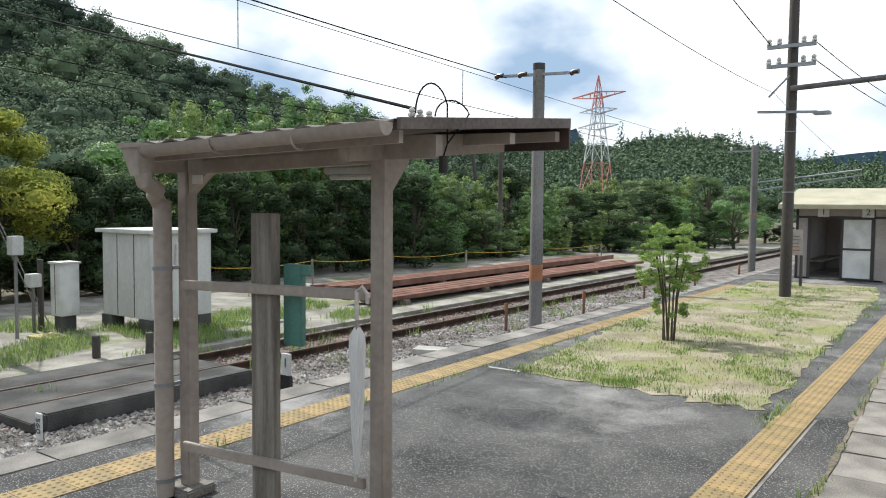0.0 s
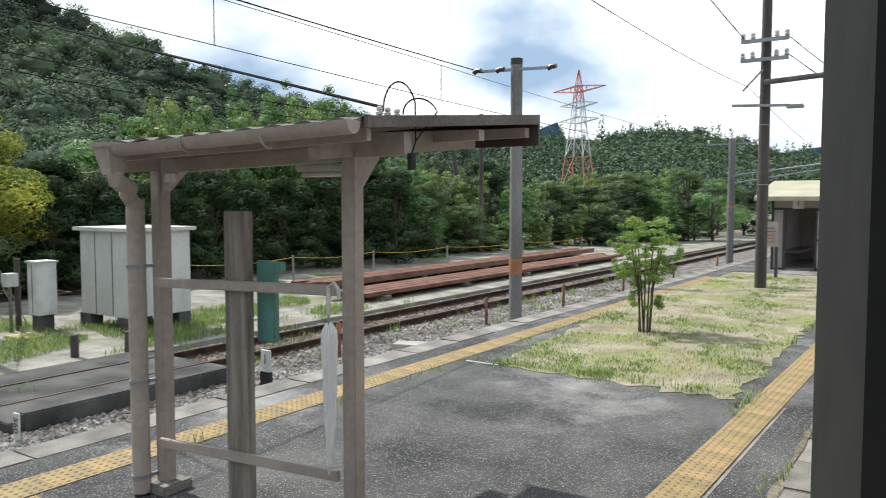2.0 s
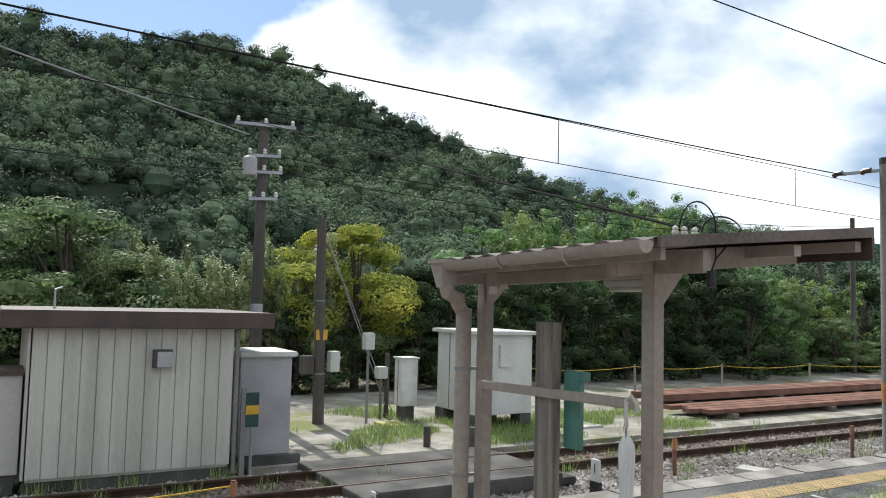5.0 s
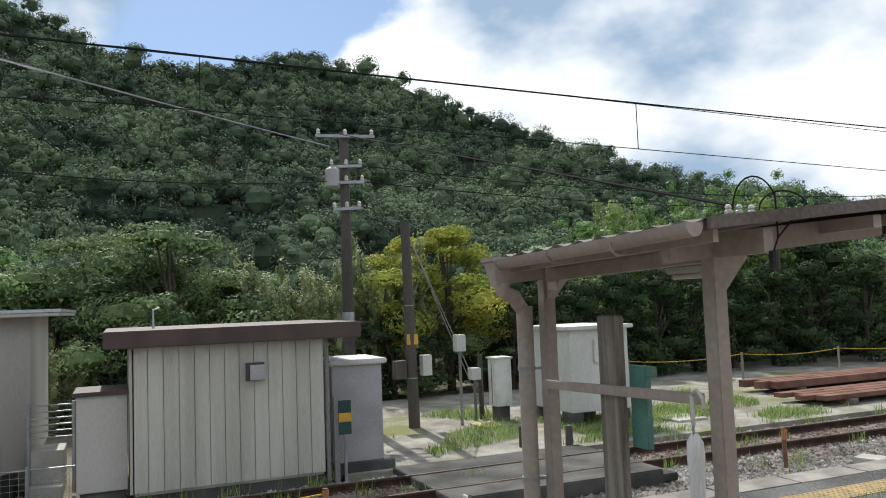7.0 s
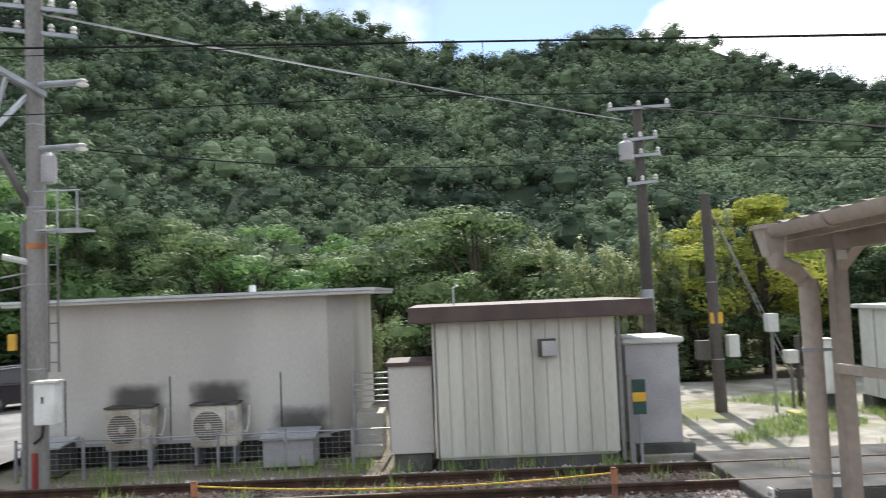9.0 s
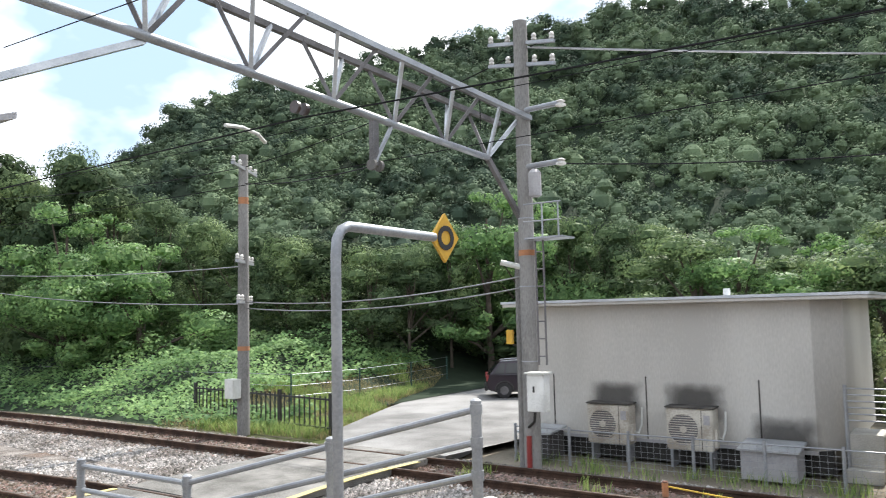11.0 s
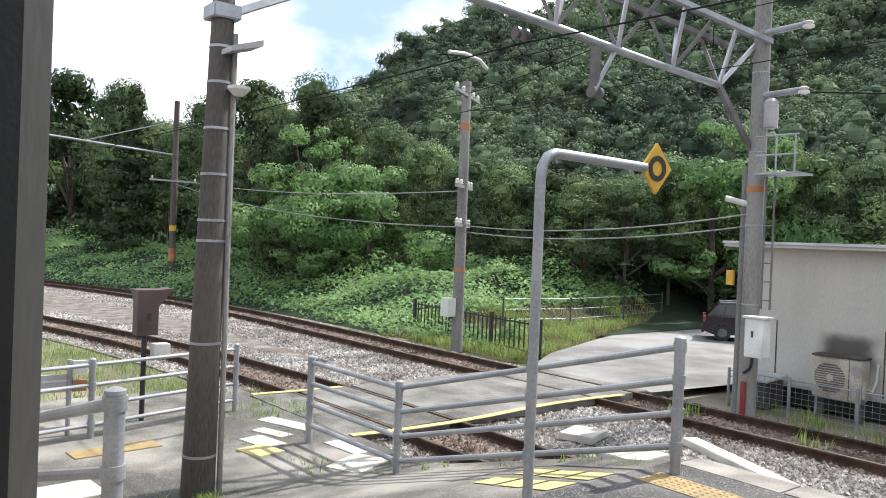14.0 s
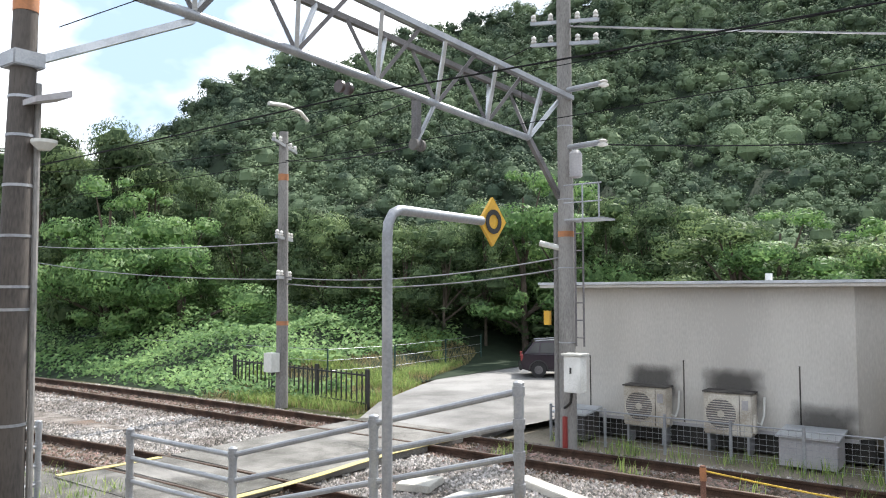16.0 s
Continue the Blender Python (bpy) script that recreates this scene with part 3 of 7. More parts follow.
stones("rusty_ballast_stones", 30000, lambda: on_bed(True), 0.034, "rust-stained brown ballast stones between the rails", STONE_RUSTY)

# ---- platform ----
YP = [-3.2, 2, 8, 14, 20, 26, 34, 45]
plat = Mesh()
nP = len(YP)
plat.v = [(-5.38, y, 0.0) for y in YP] + [(edge_x(y) - 0.46, y, 0.0) for y in YP]
plat.v += [(-5.38, y, -1.05) for y in YP] + [(edge_x(y) - 0.46, y, -1.05) for y in YP]
for i in range(nP - 1):
    plat.f += [(nP + i, nP + i + 1, i + 1, i), (i, i + 1, 2 * nP + i + 1, 2 * nP + i), (nP + i + 1, nP + i, 3 * nP + i, 3 * nP + i + 1)]
plat.f += [(nP - 1, 2 * nP - 1, 4 * nP - 1, 3 * nP - 1)]
# ramp down to the crossing at the south end
RAMP = [(-3.2, 0.0), (-4.0, -0.16), (-5.0, -0.44), (-6.0, -0.72), (-6.6, -0.83), (-9.0, -0.84), (-12.0, -0.86)]
ramp = Mesh()
for y, z in RAMP:
    ramp.v += [(-5.38, y, z), (edge_x(y) - 0.0, y, z), (-5.38, y, -1.05), (edge_x(y) - 0.0, y, -1.05)]
for i in range(len(RAMP) - 1):
    a, b = 4 * i, 4 * i + 4
    ramp.f += [(a, b, b + 1, a + 1), (a + 2, b + 2, b, a), (a + 1, b + 1, b + 3, a + 3)]
ramp.f.append(tuple(4 * (len(RAMP) - 1) + q for q in (0, 2, 3, 1)))
single("ramp", ramp, RAMP_CONCRETE, "worn pale concrete ramp at the platform end", "ramp", kind="structure")
platform = single("platform", plat, ASPHALT, "worn dark asphalt island platform with pale stains", "platform", kind="structure")
SPOT[platform.name] = Matrix()


def ramp_z(y):
    if y >= -3.2:
        return 0.0
    for (ya, za), (yb, zb) in zip(RAMP, RAMP[1:]):
        if yb <= y:
            return za + (zb - za) * (ya - y) / (ya - yb)
    return RAMP[-1][1]


# turf bed on the platform
turf = Mesh()
TURF = [(-4.35, 6.75), (-1.8, 6.6), (-1.95, 12.0), (-2.1, 17.9), (-2.4, 19.5), (-4.9, 19.5), (-4.95, 12.0), (-4.6, 8.9)]
rt = random.Random(41)
ragged = []
for (xa, ya), (xb, yb) in zip(TURF, TURF[1:] + TURF[:1]):
    k = max(3, int(math.hypot(xb - xa, yb - ya) / 0.12))
    ragged += [(xa + (xb - xa) * i / k + rt.gauss(0, 0.03), ya + (yb - ya) * i / k + rt.gauss(0, 0.05), 0) for i in range(k)]
turf.prism(ragged, (0, 0, -0.05), (0, 0, 0.058))
single("turf_bed", turf, DRY_GROUND, "dry weedy turf patch on the platform", "turf", kind="structure")

# ---- the train that the camera looks out of ----
train = thing("train_car", "stopped train car seen from inside its open doorway", "train", (1.2, 0, -0.83))
X0, X1 = -0.245, -0.16
DOOR_A, DOOR_B, DOOR_TOP, FLOOR = -1.47, 0.685, 2.55, 0.33
wall = Mesh()
wall.box(X0, -9.0, -0.3, X1, DOOR_A, 2.9).box(X0, DOOR_B, -0.3, X1, 9.0, 2.9).box(X0, DOOR_A, DOOR_TOP, X1, DOOR_B, 2.9).box(X0, DOOR_A, -0.3, X1, DOOR_B, FLOOR)
part("side_wall", wall, TRAIN_STEEL, train)
part("far_wall", Mesh().box(2.5, -9, -0.3, 2.6, 9, 2.9), TRAIN_INNER, train)
part("end_wall", Mesh().box(X1, -9.1, -0.3, 2.5, -9.0, 2.9), TRAIN_INNER, train)
part("end_wall", Mesh().box(X1, 9.0, -0.3, 2.5, 9.1, 2.9), TRAIN_INNER, train)
part("roof", Mesh().box(X0, -9.1, 2.9, 2.6, 9.1, 3.0), TRAIN_STEEL, train)
part("floor_panel", Mesh().box(X1, -9, 0.24, 2.5, 9, FLOOR - 0.01), TRAIN_INNER, train)
for y, s in ((DOOR_A, 1), (DOOR_B, -1)):
    part("door_frame", Mesh().box(X0 - 0.02, min(y - s * 0.05, y + s * 0.005), FLOOR + 0.002, X1 + 0.002, max(y - s * 0.05, y + s * 0.005), DOOR_TOP - 0.002), TRAIN_JAMB, train, "brushed metal door frame", bevel=0.008)
    part("door_seal", Mesh().box(X1 - 0.053, min(y - s * 0.5, y + s * 0.01), FLOOR, X1 + 0.04, max(y - s * 0.5, y + s * 0.01), DOOR_TOP), RUBBER, train, "black rubber door seal", bevel=0.012)
part("wheel_skirt", Mesh().box(0.0, -9, -0.83, 2.4, 9, -0.3), BLACK, train)

# ---- waiting shelter frame on the platform ----
sh = thing("platform_shelter", "beige steel lean-to shelter frame with corrugated roof", "shelter", (-3.5, 2.45, 0))
PL, PR, PY = -4.19, -2.72, 2.45
RX0, RX1, RY0, RY1 = -4.12, -2.33, 2.05, 3.83


def roof_z(y, x=-3.2):
    return 2.103 + 0.095 * (y - 2.05) + 0.026 * (x + 3.6)


for x in (PL, PR):
    m = Mesh().box(x - 0.042, PY - 0.042, 0.06, x + 0.042, PY + 0.042, 2.05)
    p = part("post", m, BEIGE, sh, bevel=0.006)
    part("base_block", Mesh().box(x - 0.11, PY - 0.11, 0, x + 0.11, PY + 0.11, 0.06), CONCRETE, p, "concrete foot", bevel=0.01)
    pts = [(x - 0.035, RY0 + 0.1, roof_z(RY0, x) - 0.14), (x - 0.035, RY1 - 0.15, roof_z(RY1, x) - 0.17), (x - 0.035, RY1 - 0.15, roof_z(RY1, x) - 0.05), (x - 0.035, RY0 + 0.1, roof_z(RY0, x) - 0.02)]
    part("rafter", Mesh().prism(pts, (0, 0, 0), (0.07, 0, 0)), BEIGE, sh, bevel=0.005)
    m = Mesh().prism([(x - 0.025, PY + 0.05, 1.85), (x - 0.025, PY + 0.20, 2.01), (x - 0.025, PY + 0.20, 2.06), (x - 0.025, PY + 0.05, 2.06)], (0, 0, 0), (0.05, 0, 0))
    part("bracket", m, BEIGE, sh)
for y in (2.45, 3.2, 3.8):
    part("purlin", Mesh().box(RX0 + 0.1, y - 0.03, roof_z(y) - (0.14 if y < 2.6 else 0.09), RX1 - 0.05, y + 0.03, roof_z(y) - 0.03), BEIGE, sh)
fb = [(x, RY0 + 0.06, roof_z(RY0, x) + dz) for x, dz in ((RX0 + 0.05, -0.075), (RX1 - 0.04, -0.075), (RX1 - 0.04, -0.02), (RX0 + 0.05, -0.02))]
part("front_board", Mesh().prism(fb, (0, 0, 0), (0, 0.03, 0)), BEIGE, sh)
hb = [(x, PY - 0.035, roof_z(PY, x) + dz) for x, dz in ((PL + 0.045, -0.17), (PR - 0.045, -0.17), (PR - 0.045, -0.09), (PL + 0.045, -0.09))]
part("header_beam", Mesh().prism(hb, (0, 0, 0), (0, 0.06, 0)), BEIGE, sh, bevel=0.004)
m = Mesh().prism([(PL + 0.05, PY - 0.03, 1.84), (PL + 0.26, PY - 0.03, 2.0), (PL + 0.26, PY - 0.03, 2.05), (PL + 0.05, PY - 0.03, 2.05)], (0, 0, 0), (0, 0.06, 0))
part("bracket", m, BEIGE, sh)
# corrugated roof: waves across x
roof = Mesh()
xs = np.arange(RX0, RX1 + 0.01, 0.02)
prof = [0.009 * math.sin((x + 5) * 2 * math.pi / 0.19) for x in xs]
for y in (RY0 - 0.02, RY1 + 0.03):
    for x, z in zip(xs, prof):
        roof.v += [(float(x), y, roof_z(y, float(x)) + z + 0.022), (float(x), y, roof_z(y, float(x)) + z + 0.012)]
n2 = len(xs) * 2
for i in range(len(xs) - 1):
    a = 2 * i
    roof.f += [(a, a + 2, n2 + a + 2, n2 + a), (a + 1, n2 + a + 1, n2 + a + 3, a + 3), (a, a + 1, a + 3, a + 2), (n2 + a, n2 + a + 2, n2 + a + 3, n2 + a + 1)]
part("corrugated_roof", roof, ROOF_SHEET, sh, "weathered corrugated roof sheet")
for x in (RX0 - 0.015, RX1 - 0.01):
    pts = [(x, RY0, roof_z(RY0, x) - 0.025), (x, RY1 + 0.03, roof_z(RY1, x) - 0.03), (x, RY1 + 0.03, roof_z(RY1, x) + 0.03), (x, RY0, roof_z(RY0, x) + 0.027)]
    part("verge_board", Mesh().prism(pts, (0, 0, 0), (0.022, 0, 0)), ROOF_SHEET, sh, "weathered verge board")
part("ridge_board", Mesh().box(RX0, RY1 + 0.032, roof_z(RY1) - 0.14, RX1, RY1 + 0.055, roof_z(RY1) + 0.04), FASCIA, sh, "dark brown end board")
# half-round gutter
gut = Mesh()
GY = RY0 - 0.06
for x, dz in ((RX0 + 0.15, -0.022), (RX1 - 0.02, 0.03)):
    for j in range(9):
        a = math.pi * j / 8
        gut.v.append((x, GY - 0.05 * math.cos(a), 2.11 + dz - 0.06 * math.sin(a)))
    for j in range(9):
        a = math.pi * (8 - j) / 8
        gut.v.append((x, GY - 0.044 * math.cos(a), 2.11 + dz - 0.053 * math.sin(a)))
gut.f += [(i, (i + 1) % 18, 18 + (i + 1) % 18, 18 + i) for i in range(18)]
gut.f += [tuple(range(0, 9)), tuple(range(18, 27))]
gutter = part("gutter", gut, BEIGE, sh, "beige half-round gutter")
for x in (-3.95, -3.4, -2.85):
    m = Mesh()
    m.tube([(x, GY - 0.056 * math.cos(a), 2.103 - 0.066 * math.sin(a)) for a in np.linspace(0, math.pi, 9)] + [(x, GY + 0.08, 2.12)], 0.006, 6)
    part("gutter_strap", m, BEIGE, gutter)
hx0, hx1, hy0, hy1 = RX0 + 0.035, RX0 + 0.165, GY - 0.06, GY + 0.06
m = Mesh().box(hx0 - 0.01, hy0 - 0.01, 2.08, hx1 + 0.01, hy1 + 0.01, 2.105)
k = len(m.v)
m.v += [(hx0, hy0, 2.08), (hx1, hy0, 2.08), (hx1, hy1, 2.08), (hx0, hy1, 2.08), (hx0 + 0.05, hy0 + 0.02, 1.93), (hx1, hy0 + 0.02, 1.93), (hx1, hy1 - 0.02, 1.93), (hx0 + 0.05, hy1 - 0.02, 1.93)]
m.f += [(k + i, k + 4 + i, k + 4 + (i + 1) % 4, k + (i + 1) % 4) for i in range(4)] + [(k + 4, k + 7, k + 6, k + 5)]
hopper = part("rain_hopper", m, BEIGE, sh, "square rainwater hopper")
DPX, DPY = -4.245, 2.31
part("elbow", Mesh().tube([(hx0 + 0.1, GY, 1.95), (hx0 + 0.1, GY + 0.01, 1.90), (hx0 + 0.06, GY + 0.12, 1.86), (DPX + 0.01, DPY - 0.06, 1.83), (DPX, DPY, 1.76)], 0.046, 12), BEIGE, hopper)
pipe = part("downpipe", Mesh().tube([(DPX, DPY, 1.8), (DPX, DPY, 0.02)], 0.054, 16), BEIGE, sh, "round beige rainwater pipe")
for z in (0.12, 0.7, 1.4):
    m = Mesh().tube([(DPX, DPY, z - 0.012), (DPX, DPY, z + 0.012)], 0.06, 14)
    m.bar((DPX + 0.03, DPY + 0.02, z), (PL - 0.02, PY - 0.05, z), 0.02, 0.02)
    part("pipe_clip", m, GALV, pipe)
for zl, zr in ((1.30, 1.335), (0.32, 0.37)):
    m = Mesh().bar((PL + 0.03, PY - 0.065, zl), (PR - 0.05, PY - 0.065, zr), 0.03, 0.055)
    part("cross_rail", m, BEIGE, sh, bevel=0.004)
m = Mesh().box(-3.60, PY - 0.05, 0.0, -3.42, PY + 0.0, 1.735)
part("timber_board", m, OLD_WOOD, sh, "weathered upright timber board", bevel=0.004)
part("green_plate", Mesh().box(-3.43, PY + 0.03, 1.0, -3.295, PY + 0.07, 1.455), TEAL, sh, "teal painted metal plate", bevel=0.004)
part("green_tab", Mesh().box(-3.295, PY + 0.03, 1.40, -3.245, PY + 0.07, 1.453), TEAL, sh, "teal painted metal plate")
lamp = part("tube_lamp", Mesh().box(-3.3, 2.66, 1.955, -2.85, 2.74, 2.0), CABINET, sh, "off fluorescent lamp housing", bevel=0.01)
part("lamp_tube", Mesh().tube([(-3.27, 2.70, 1.94), (-2.88, 2.70, 1.94)], 0.016, 8), PORCELAIN, lamp)
part("junction_plate", Mesh().box(-4.06, 2.38, 1.9, -3.98, 2.39, 1.95), PORCELAIN, sh)
sh.matrix_basis = pose(-3.473, 2.46, 0, 0, 0, 3)
# service connection on the roof edge
ins = thing("service_insulators", "white porcelain service insulators with looped black cable", "insulator", (-2.33, 2.35, 2.24))
part("crossarm", Mesh().box(-2.345, 2.25, 2.155, -2.325, 2.62, 2.175), GALV, ins)
for i, y in enumerate((2.28, 2.34, 2.41)):
    part("porcelain_knob", Mesh().lathe([(0.008, 0), (0.017, 0.006), (0.017, 0.016), (0.010, 0.022), (0.015, 0.028), (0.013, 0.038), (0.005, 0.044)], (-2.335, y, 2.18), 10), PORCELAIN, ins)
for y0, h, r in ((2.30, 0.15, 0.13), (2.45, 0.09, 0.15)):
    pts = [(-2.33, y0 + r - r * math.cos(a), 2.2 + h * math.sin(a)) for a in np.linspace(0, 2.7, 12)] + [(-2.33, 2.55, 2.08), (-2.33, 2.52, 2.02)]
    part("cable_loop", Mesh().tube(pts, 0.004, 6), WIRE, ins)
part("cable_weight", Mesh().tube([(-2.33, 2.52, 1.94), (-2.33, 2.52, 2.02)], 0.022, 10), BLACK, ins, "black cable gland")

# umbrella hung on the frame
um = thing("umbrella", "folded clear vinyl umbrella hanging on the rail", "umbrella", (-2.79, 2.385, 0.42))
hx, hy = -2.715, 2.365
part("handle", Mesh().tube([(hx + 0.02, hy + 0.03, 1.30), (hx + 0.03, hy + 0.015, 1.35), (hx + 0.01, hy, 1.385), (hx - 0.015, hy - 0.01, 1.36), (hx - 0.015, hy - 0.01, 1.22)], 0.011, 10), PORCELAIN, um, "white plastic crook handle")
part("shaft", Mesh().tube([(hx - 0.015, hy - 0.01, 1.23), (hx - 0.03, hy, 0.42)], 0.006, 8), GALV, um)
m = Mesh()
prof = [(0.018, 1.18), (0.045, 1.14), (0.05, 1.08), (0.044, 0.95), (0.043, 0.8), (0.036, 0.68), (0.02, 0.52), (0.01, 0.44)]
seg = 16
for r, z in prof:
    for j in range(seg):
        a = 2 * math.pi * j / seg
        rr = r * (0.86 if j % 2 else 0.6)
        m.v.append((hx - 0.02 + rr * math.cos(a + z), hy + rr * math.sin(a + z), z))
for i in range(len(prof) - 1):
    m.f += [(i * seg + j, (i + 1) * seg + j, (i + 1) * seg + (j + 1) % seg, i * seg + (j + 1) % seg) for j in range(seg)]
part("canopy", m, UMBRELLA, um, "folded translucent vinyl canopy")
part("tip", Mesh().tube([(hx - 0.028, hy, 0.47), (hx - 0.032, hy, 0.40)], 0.007, 8), PORCELAIN, um)

# ---- text ----


def letters(text, size):
    """Flat lettering with the built-in font, in the plane of x and z, centred."""
    cu = bpy.data.curves.new("lettering", "FONT")
    cu.body, cu.size, cu.align_x, cu.align_y, cu.extrude = text, size, "CENTER", "CENTER", 0.001
    ob = new("lettering", cu)
    bpy.context.view_layer.update()
    me = bpy.data.meshes.new_from_object(ob.evaluated_get(bpy.context.evaluated_depsgraph_get()))
    bpy.data.objects.remove(ob)
    me.transform(pose(0, 0, 0, 90, 0, 0))
    return me


def lettering(text, size, m, mat, parent, name="lettering"):
    me = letters(text, size)
    me.transform(m)
    me.materials.append(mat)
    return part(name, me, mat, parent)


# ---- small hut at the far end of the platform ----
hut = thing("waiting_hut", "small pale waiting hut with cream gabled roof", "hut", (-3.2, 22.5, 0))
HX0, HX1, HY0, HY1, HH = -4.35, -2.32, 20.95, 24.7, 1.80
part("side_wall", Mesh().box(HX0, HY0, 0, HX0 + 0.08, HY1, HH), HUT_PINK, hut)
m = Mesh().box(HX1 - 0.08, HY0 + 0.05, 0, HX1, HY0 + 0.9, HH).box(HX1 - 0.08, HY1 - 0.8, 0, HX1, HY1, HH).box(HX1 - 0.08, HY0 + 0.9, 0, HX1, HY1 - 0.8, 0.6).box(HX1 - 0.08, HY0 + 0.9, 1.65, HX1, HY1 - 0.8, HH)
part("side_wall", m, HUT_PINK, hut)
m = Mesh()
for i in range(3):
    y = HY0 + 1.1 + i * 0.75
    m.bar((HX1 - 0.03, y - 0.3, 0.6), (HX1 - 0.03, y + 0.3, 1.65), 0.04, 0.05).bar((HX1 - 0.03, y + 0.3, 0.6), (HX1 - 0.03, y - 0.3, 1.65), 0.04, 0.05)
part("lattice", m, HUT_DARK, hut, "dark diamond lattice")
part("back_wall", Mesh().box(HX0, HY1 - 0.08, 0, HX1, HY1, HH), HUT_PINK, hut)
part("front_panel", Mesh().box(HX0 + 0.08, HY0, 0, HX0 + 0.26, HY0 + 0.08, HH), HUT_PINK, hut)
part("front_panel", Mesh().box(HX1 - 0.28, HY0, 0, HX1, HY0 + 0.08, HH), HUT_PINK, hut)
part("front_lintel", Mesh().box(HX0 + 0.26, HY0, 1.58, HX1 - 0.28, HY0 + 0.08, HH), HUT_PINK, hut)
door = part("sliding_door", Mesh().box(-3.28, HY0 - 0.03, 0.04, HX1 - 0.32, HY0 + 0.0, 1.54), WHITE_PAINT, hut, "white sliding door with dark frame")
for b in ((-3.33, 0.0, -3.27, 1.58), (HX1 - 0.34, 0.0, HX1 - 0.28, 1.58)):
    part("door_stile", Mesh().box(b[0], HY0 - 0.045, b[1], b[2], HY0 - 0.005, b[3]), HUT_DARK, door)
for z in (0.02, 0.76, 1.52):
    part("door_rail", Mesh().box(-3.27, HY0 - 0.044, z, HX1 - 0.34, HY0 - 0.006, z + 0.05), HUT_DARK, door)
part("door_post", Mesh().box(HX0 + 0.26, HY0 - 0.03, 0, HX0 + 0.33, HY0 + 0.02, 1.6), HUT_DARK, hut)
part("corner_post", Mesh().box(HX1 - 0.06, HY0 - 0.02, 0, HX1 + 0.03, HY0 + 0.06, HH), HUT_PINK, hut)
for x, y in ((HX0 - 0.02, HY0 - 0.03), (HX1 - 0.32, HY0 - 0.035), (HX1 + 0.005, HY0 + 0.6), (HX1 + 0.005, HY1 - 0.5)):
    part("trim_post", Mesh().box(x, y, 0, x + 0.06, y + 0.06, HH - 0.01), HUT_DARK, hut, "dark trim post")
part("trim_rail", Mesh().box(HX0 + 0.02, HY0 - 0.025, 1.545, HX1, HY0 - 0.004, 1.60), HUT_DARK, hut, "dark rail over the doorway")
part("hut_floor", Mesh().box(HX0, HY0, 0.0, HX1, HY1, 0.04), CONCRETE, hut)
part("bench", Mesh().box(HX0 + 0.1, HY0 + 0.8, 0.38, HX0 + 0.5, HY1 - 0.2, 0.43), OLD_WOOD, hut)
EV, RG = 1.83, 2.28
for s in (1, -1):
    cx = (HX0 + HX1) / 2
    yc = (HY0 + HY1) / 2
    yy = yc - s * (HY1 - HY0 + 1.0) / 2
    m = Mesh().prism([(HX0 - 0.35, yy, EV), (HX0 - 0.35, yy, EV + 0.06), (HX0 - 0.35, yc, RG + 0.06), (HX0 - 0.35, yc, RG)], (0, 0, 0), (HX1 - HX0 + 0.7, 0, 0))
    part("roof_slope", m, CREAM_ROOF, hut, "cream painted metal roof slope")
    part("eave_board", Mesh().box(HX0 - 0.36, yy - 0.02, EV - 0.05, HX1 + 0.36, yy + 0.02, EV + 0.03), CREAM_ROOF, hut)
for x in (HX0 - 0.3, HX1 + 0.3):
    yc = (HY0 + HY1) / 2
    part("gable", Mesh().prism([(x, HY0 - 0.35, EV - 0.05), (x, HY1 + 0.35, EV - 0.05), (x, yc, RG)], (0, 0, 0), (0.03, 0, 0)), FASCIA, hut)
for i, x in enumerate((HX0 + 0.62, HX1 - 0.42)):
    pl = part("number_plate_board", Mesh().box(x - 0.13, HY0 - 0.05, 1.58, x + 0.13, HY0 - 0.02, 1.82), WHITE_PAINT, hut, "white platform number board")
    lettering("12"[i], 0.22, pose(x, HY0 - 0.053, 1.70), BLACK, pl)
nb = thing("notice_board", "pale notice sheet on two dark posts", "notice board", (-3.95, 18.6, 0))
for x in (-4.05, -3.78):
    part("post", Mesh().tube([(x, 18.6, 0), (x, 18.6, 1.35 if x < -4 else 0.72)], 0.035, 8), HUT_DARK, nb)
pb = part("board", Mesh().box(-4.02, 18.57, 0.72, -3.76, 18.6, 1.30), HUT_PINK, nb, "faded notice sheet")
for i in range(5):
    part("text_bar", Mesh().box(-3.98, 18.562, 0.82 + i * 0.08, -3.8 - 0.02 * (i % 3), 18.568, 0.84 + i * 0.08), ORANGE if i < 2 else POLE_GREY, pb)

# ---- sheds ----
sa = thing("relay_shed", "long beige panel-walled equipment shed with soot stains", "shed", (-15.5, -4.4, -0.9))
part("wall", Mesh().box(-17.6, -7.3, -0.56, -13.5, -1.9, 1.858), SHED_GREY, sa, "beige panelled wall")
part("corner_panel", Mesh().prism([(-13.5, -1.898, -0.56), (-13.5, -1.898, 1.858), (-14.0, -1.5, 1.858), (-14.0, -1.5, -0.56)], (0, 0, 0), (-3.5, 0, 0)), SHED_GREY, sa, "weathered corner panel")
# black box stands in for the shaded gap below the wall
part("plinth", Mesh().box(-17.5, -7.2, -0.95, -13.58, -1.7, -0.56), BLACK, sa, "black block in place of the shade under the wall")
part("roof_slab", Mesh().box(-17.9, -7.5, 1.86, -13.2, -1.02, 1.92), SHED_GREY, sa, bevel=0.01)
part("roof_trim", Mesh().box(-17.92, -7.52, 1.922, -13.18, -1.0, 1.97), GALV_BRIGHT, sa, "bright metal roof trim")
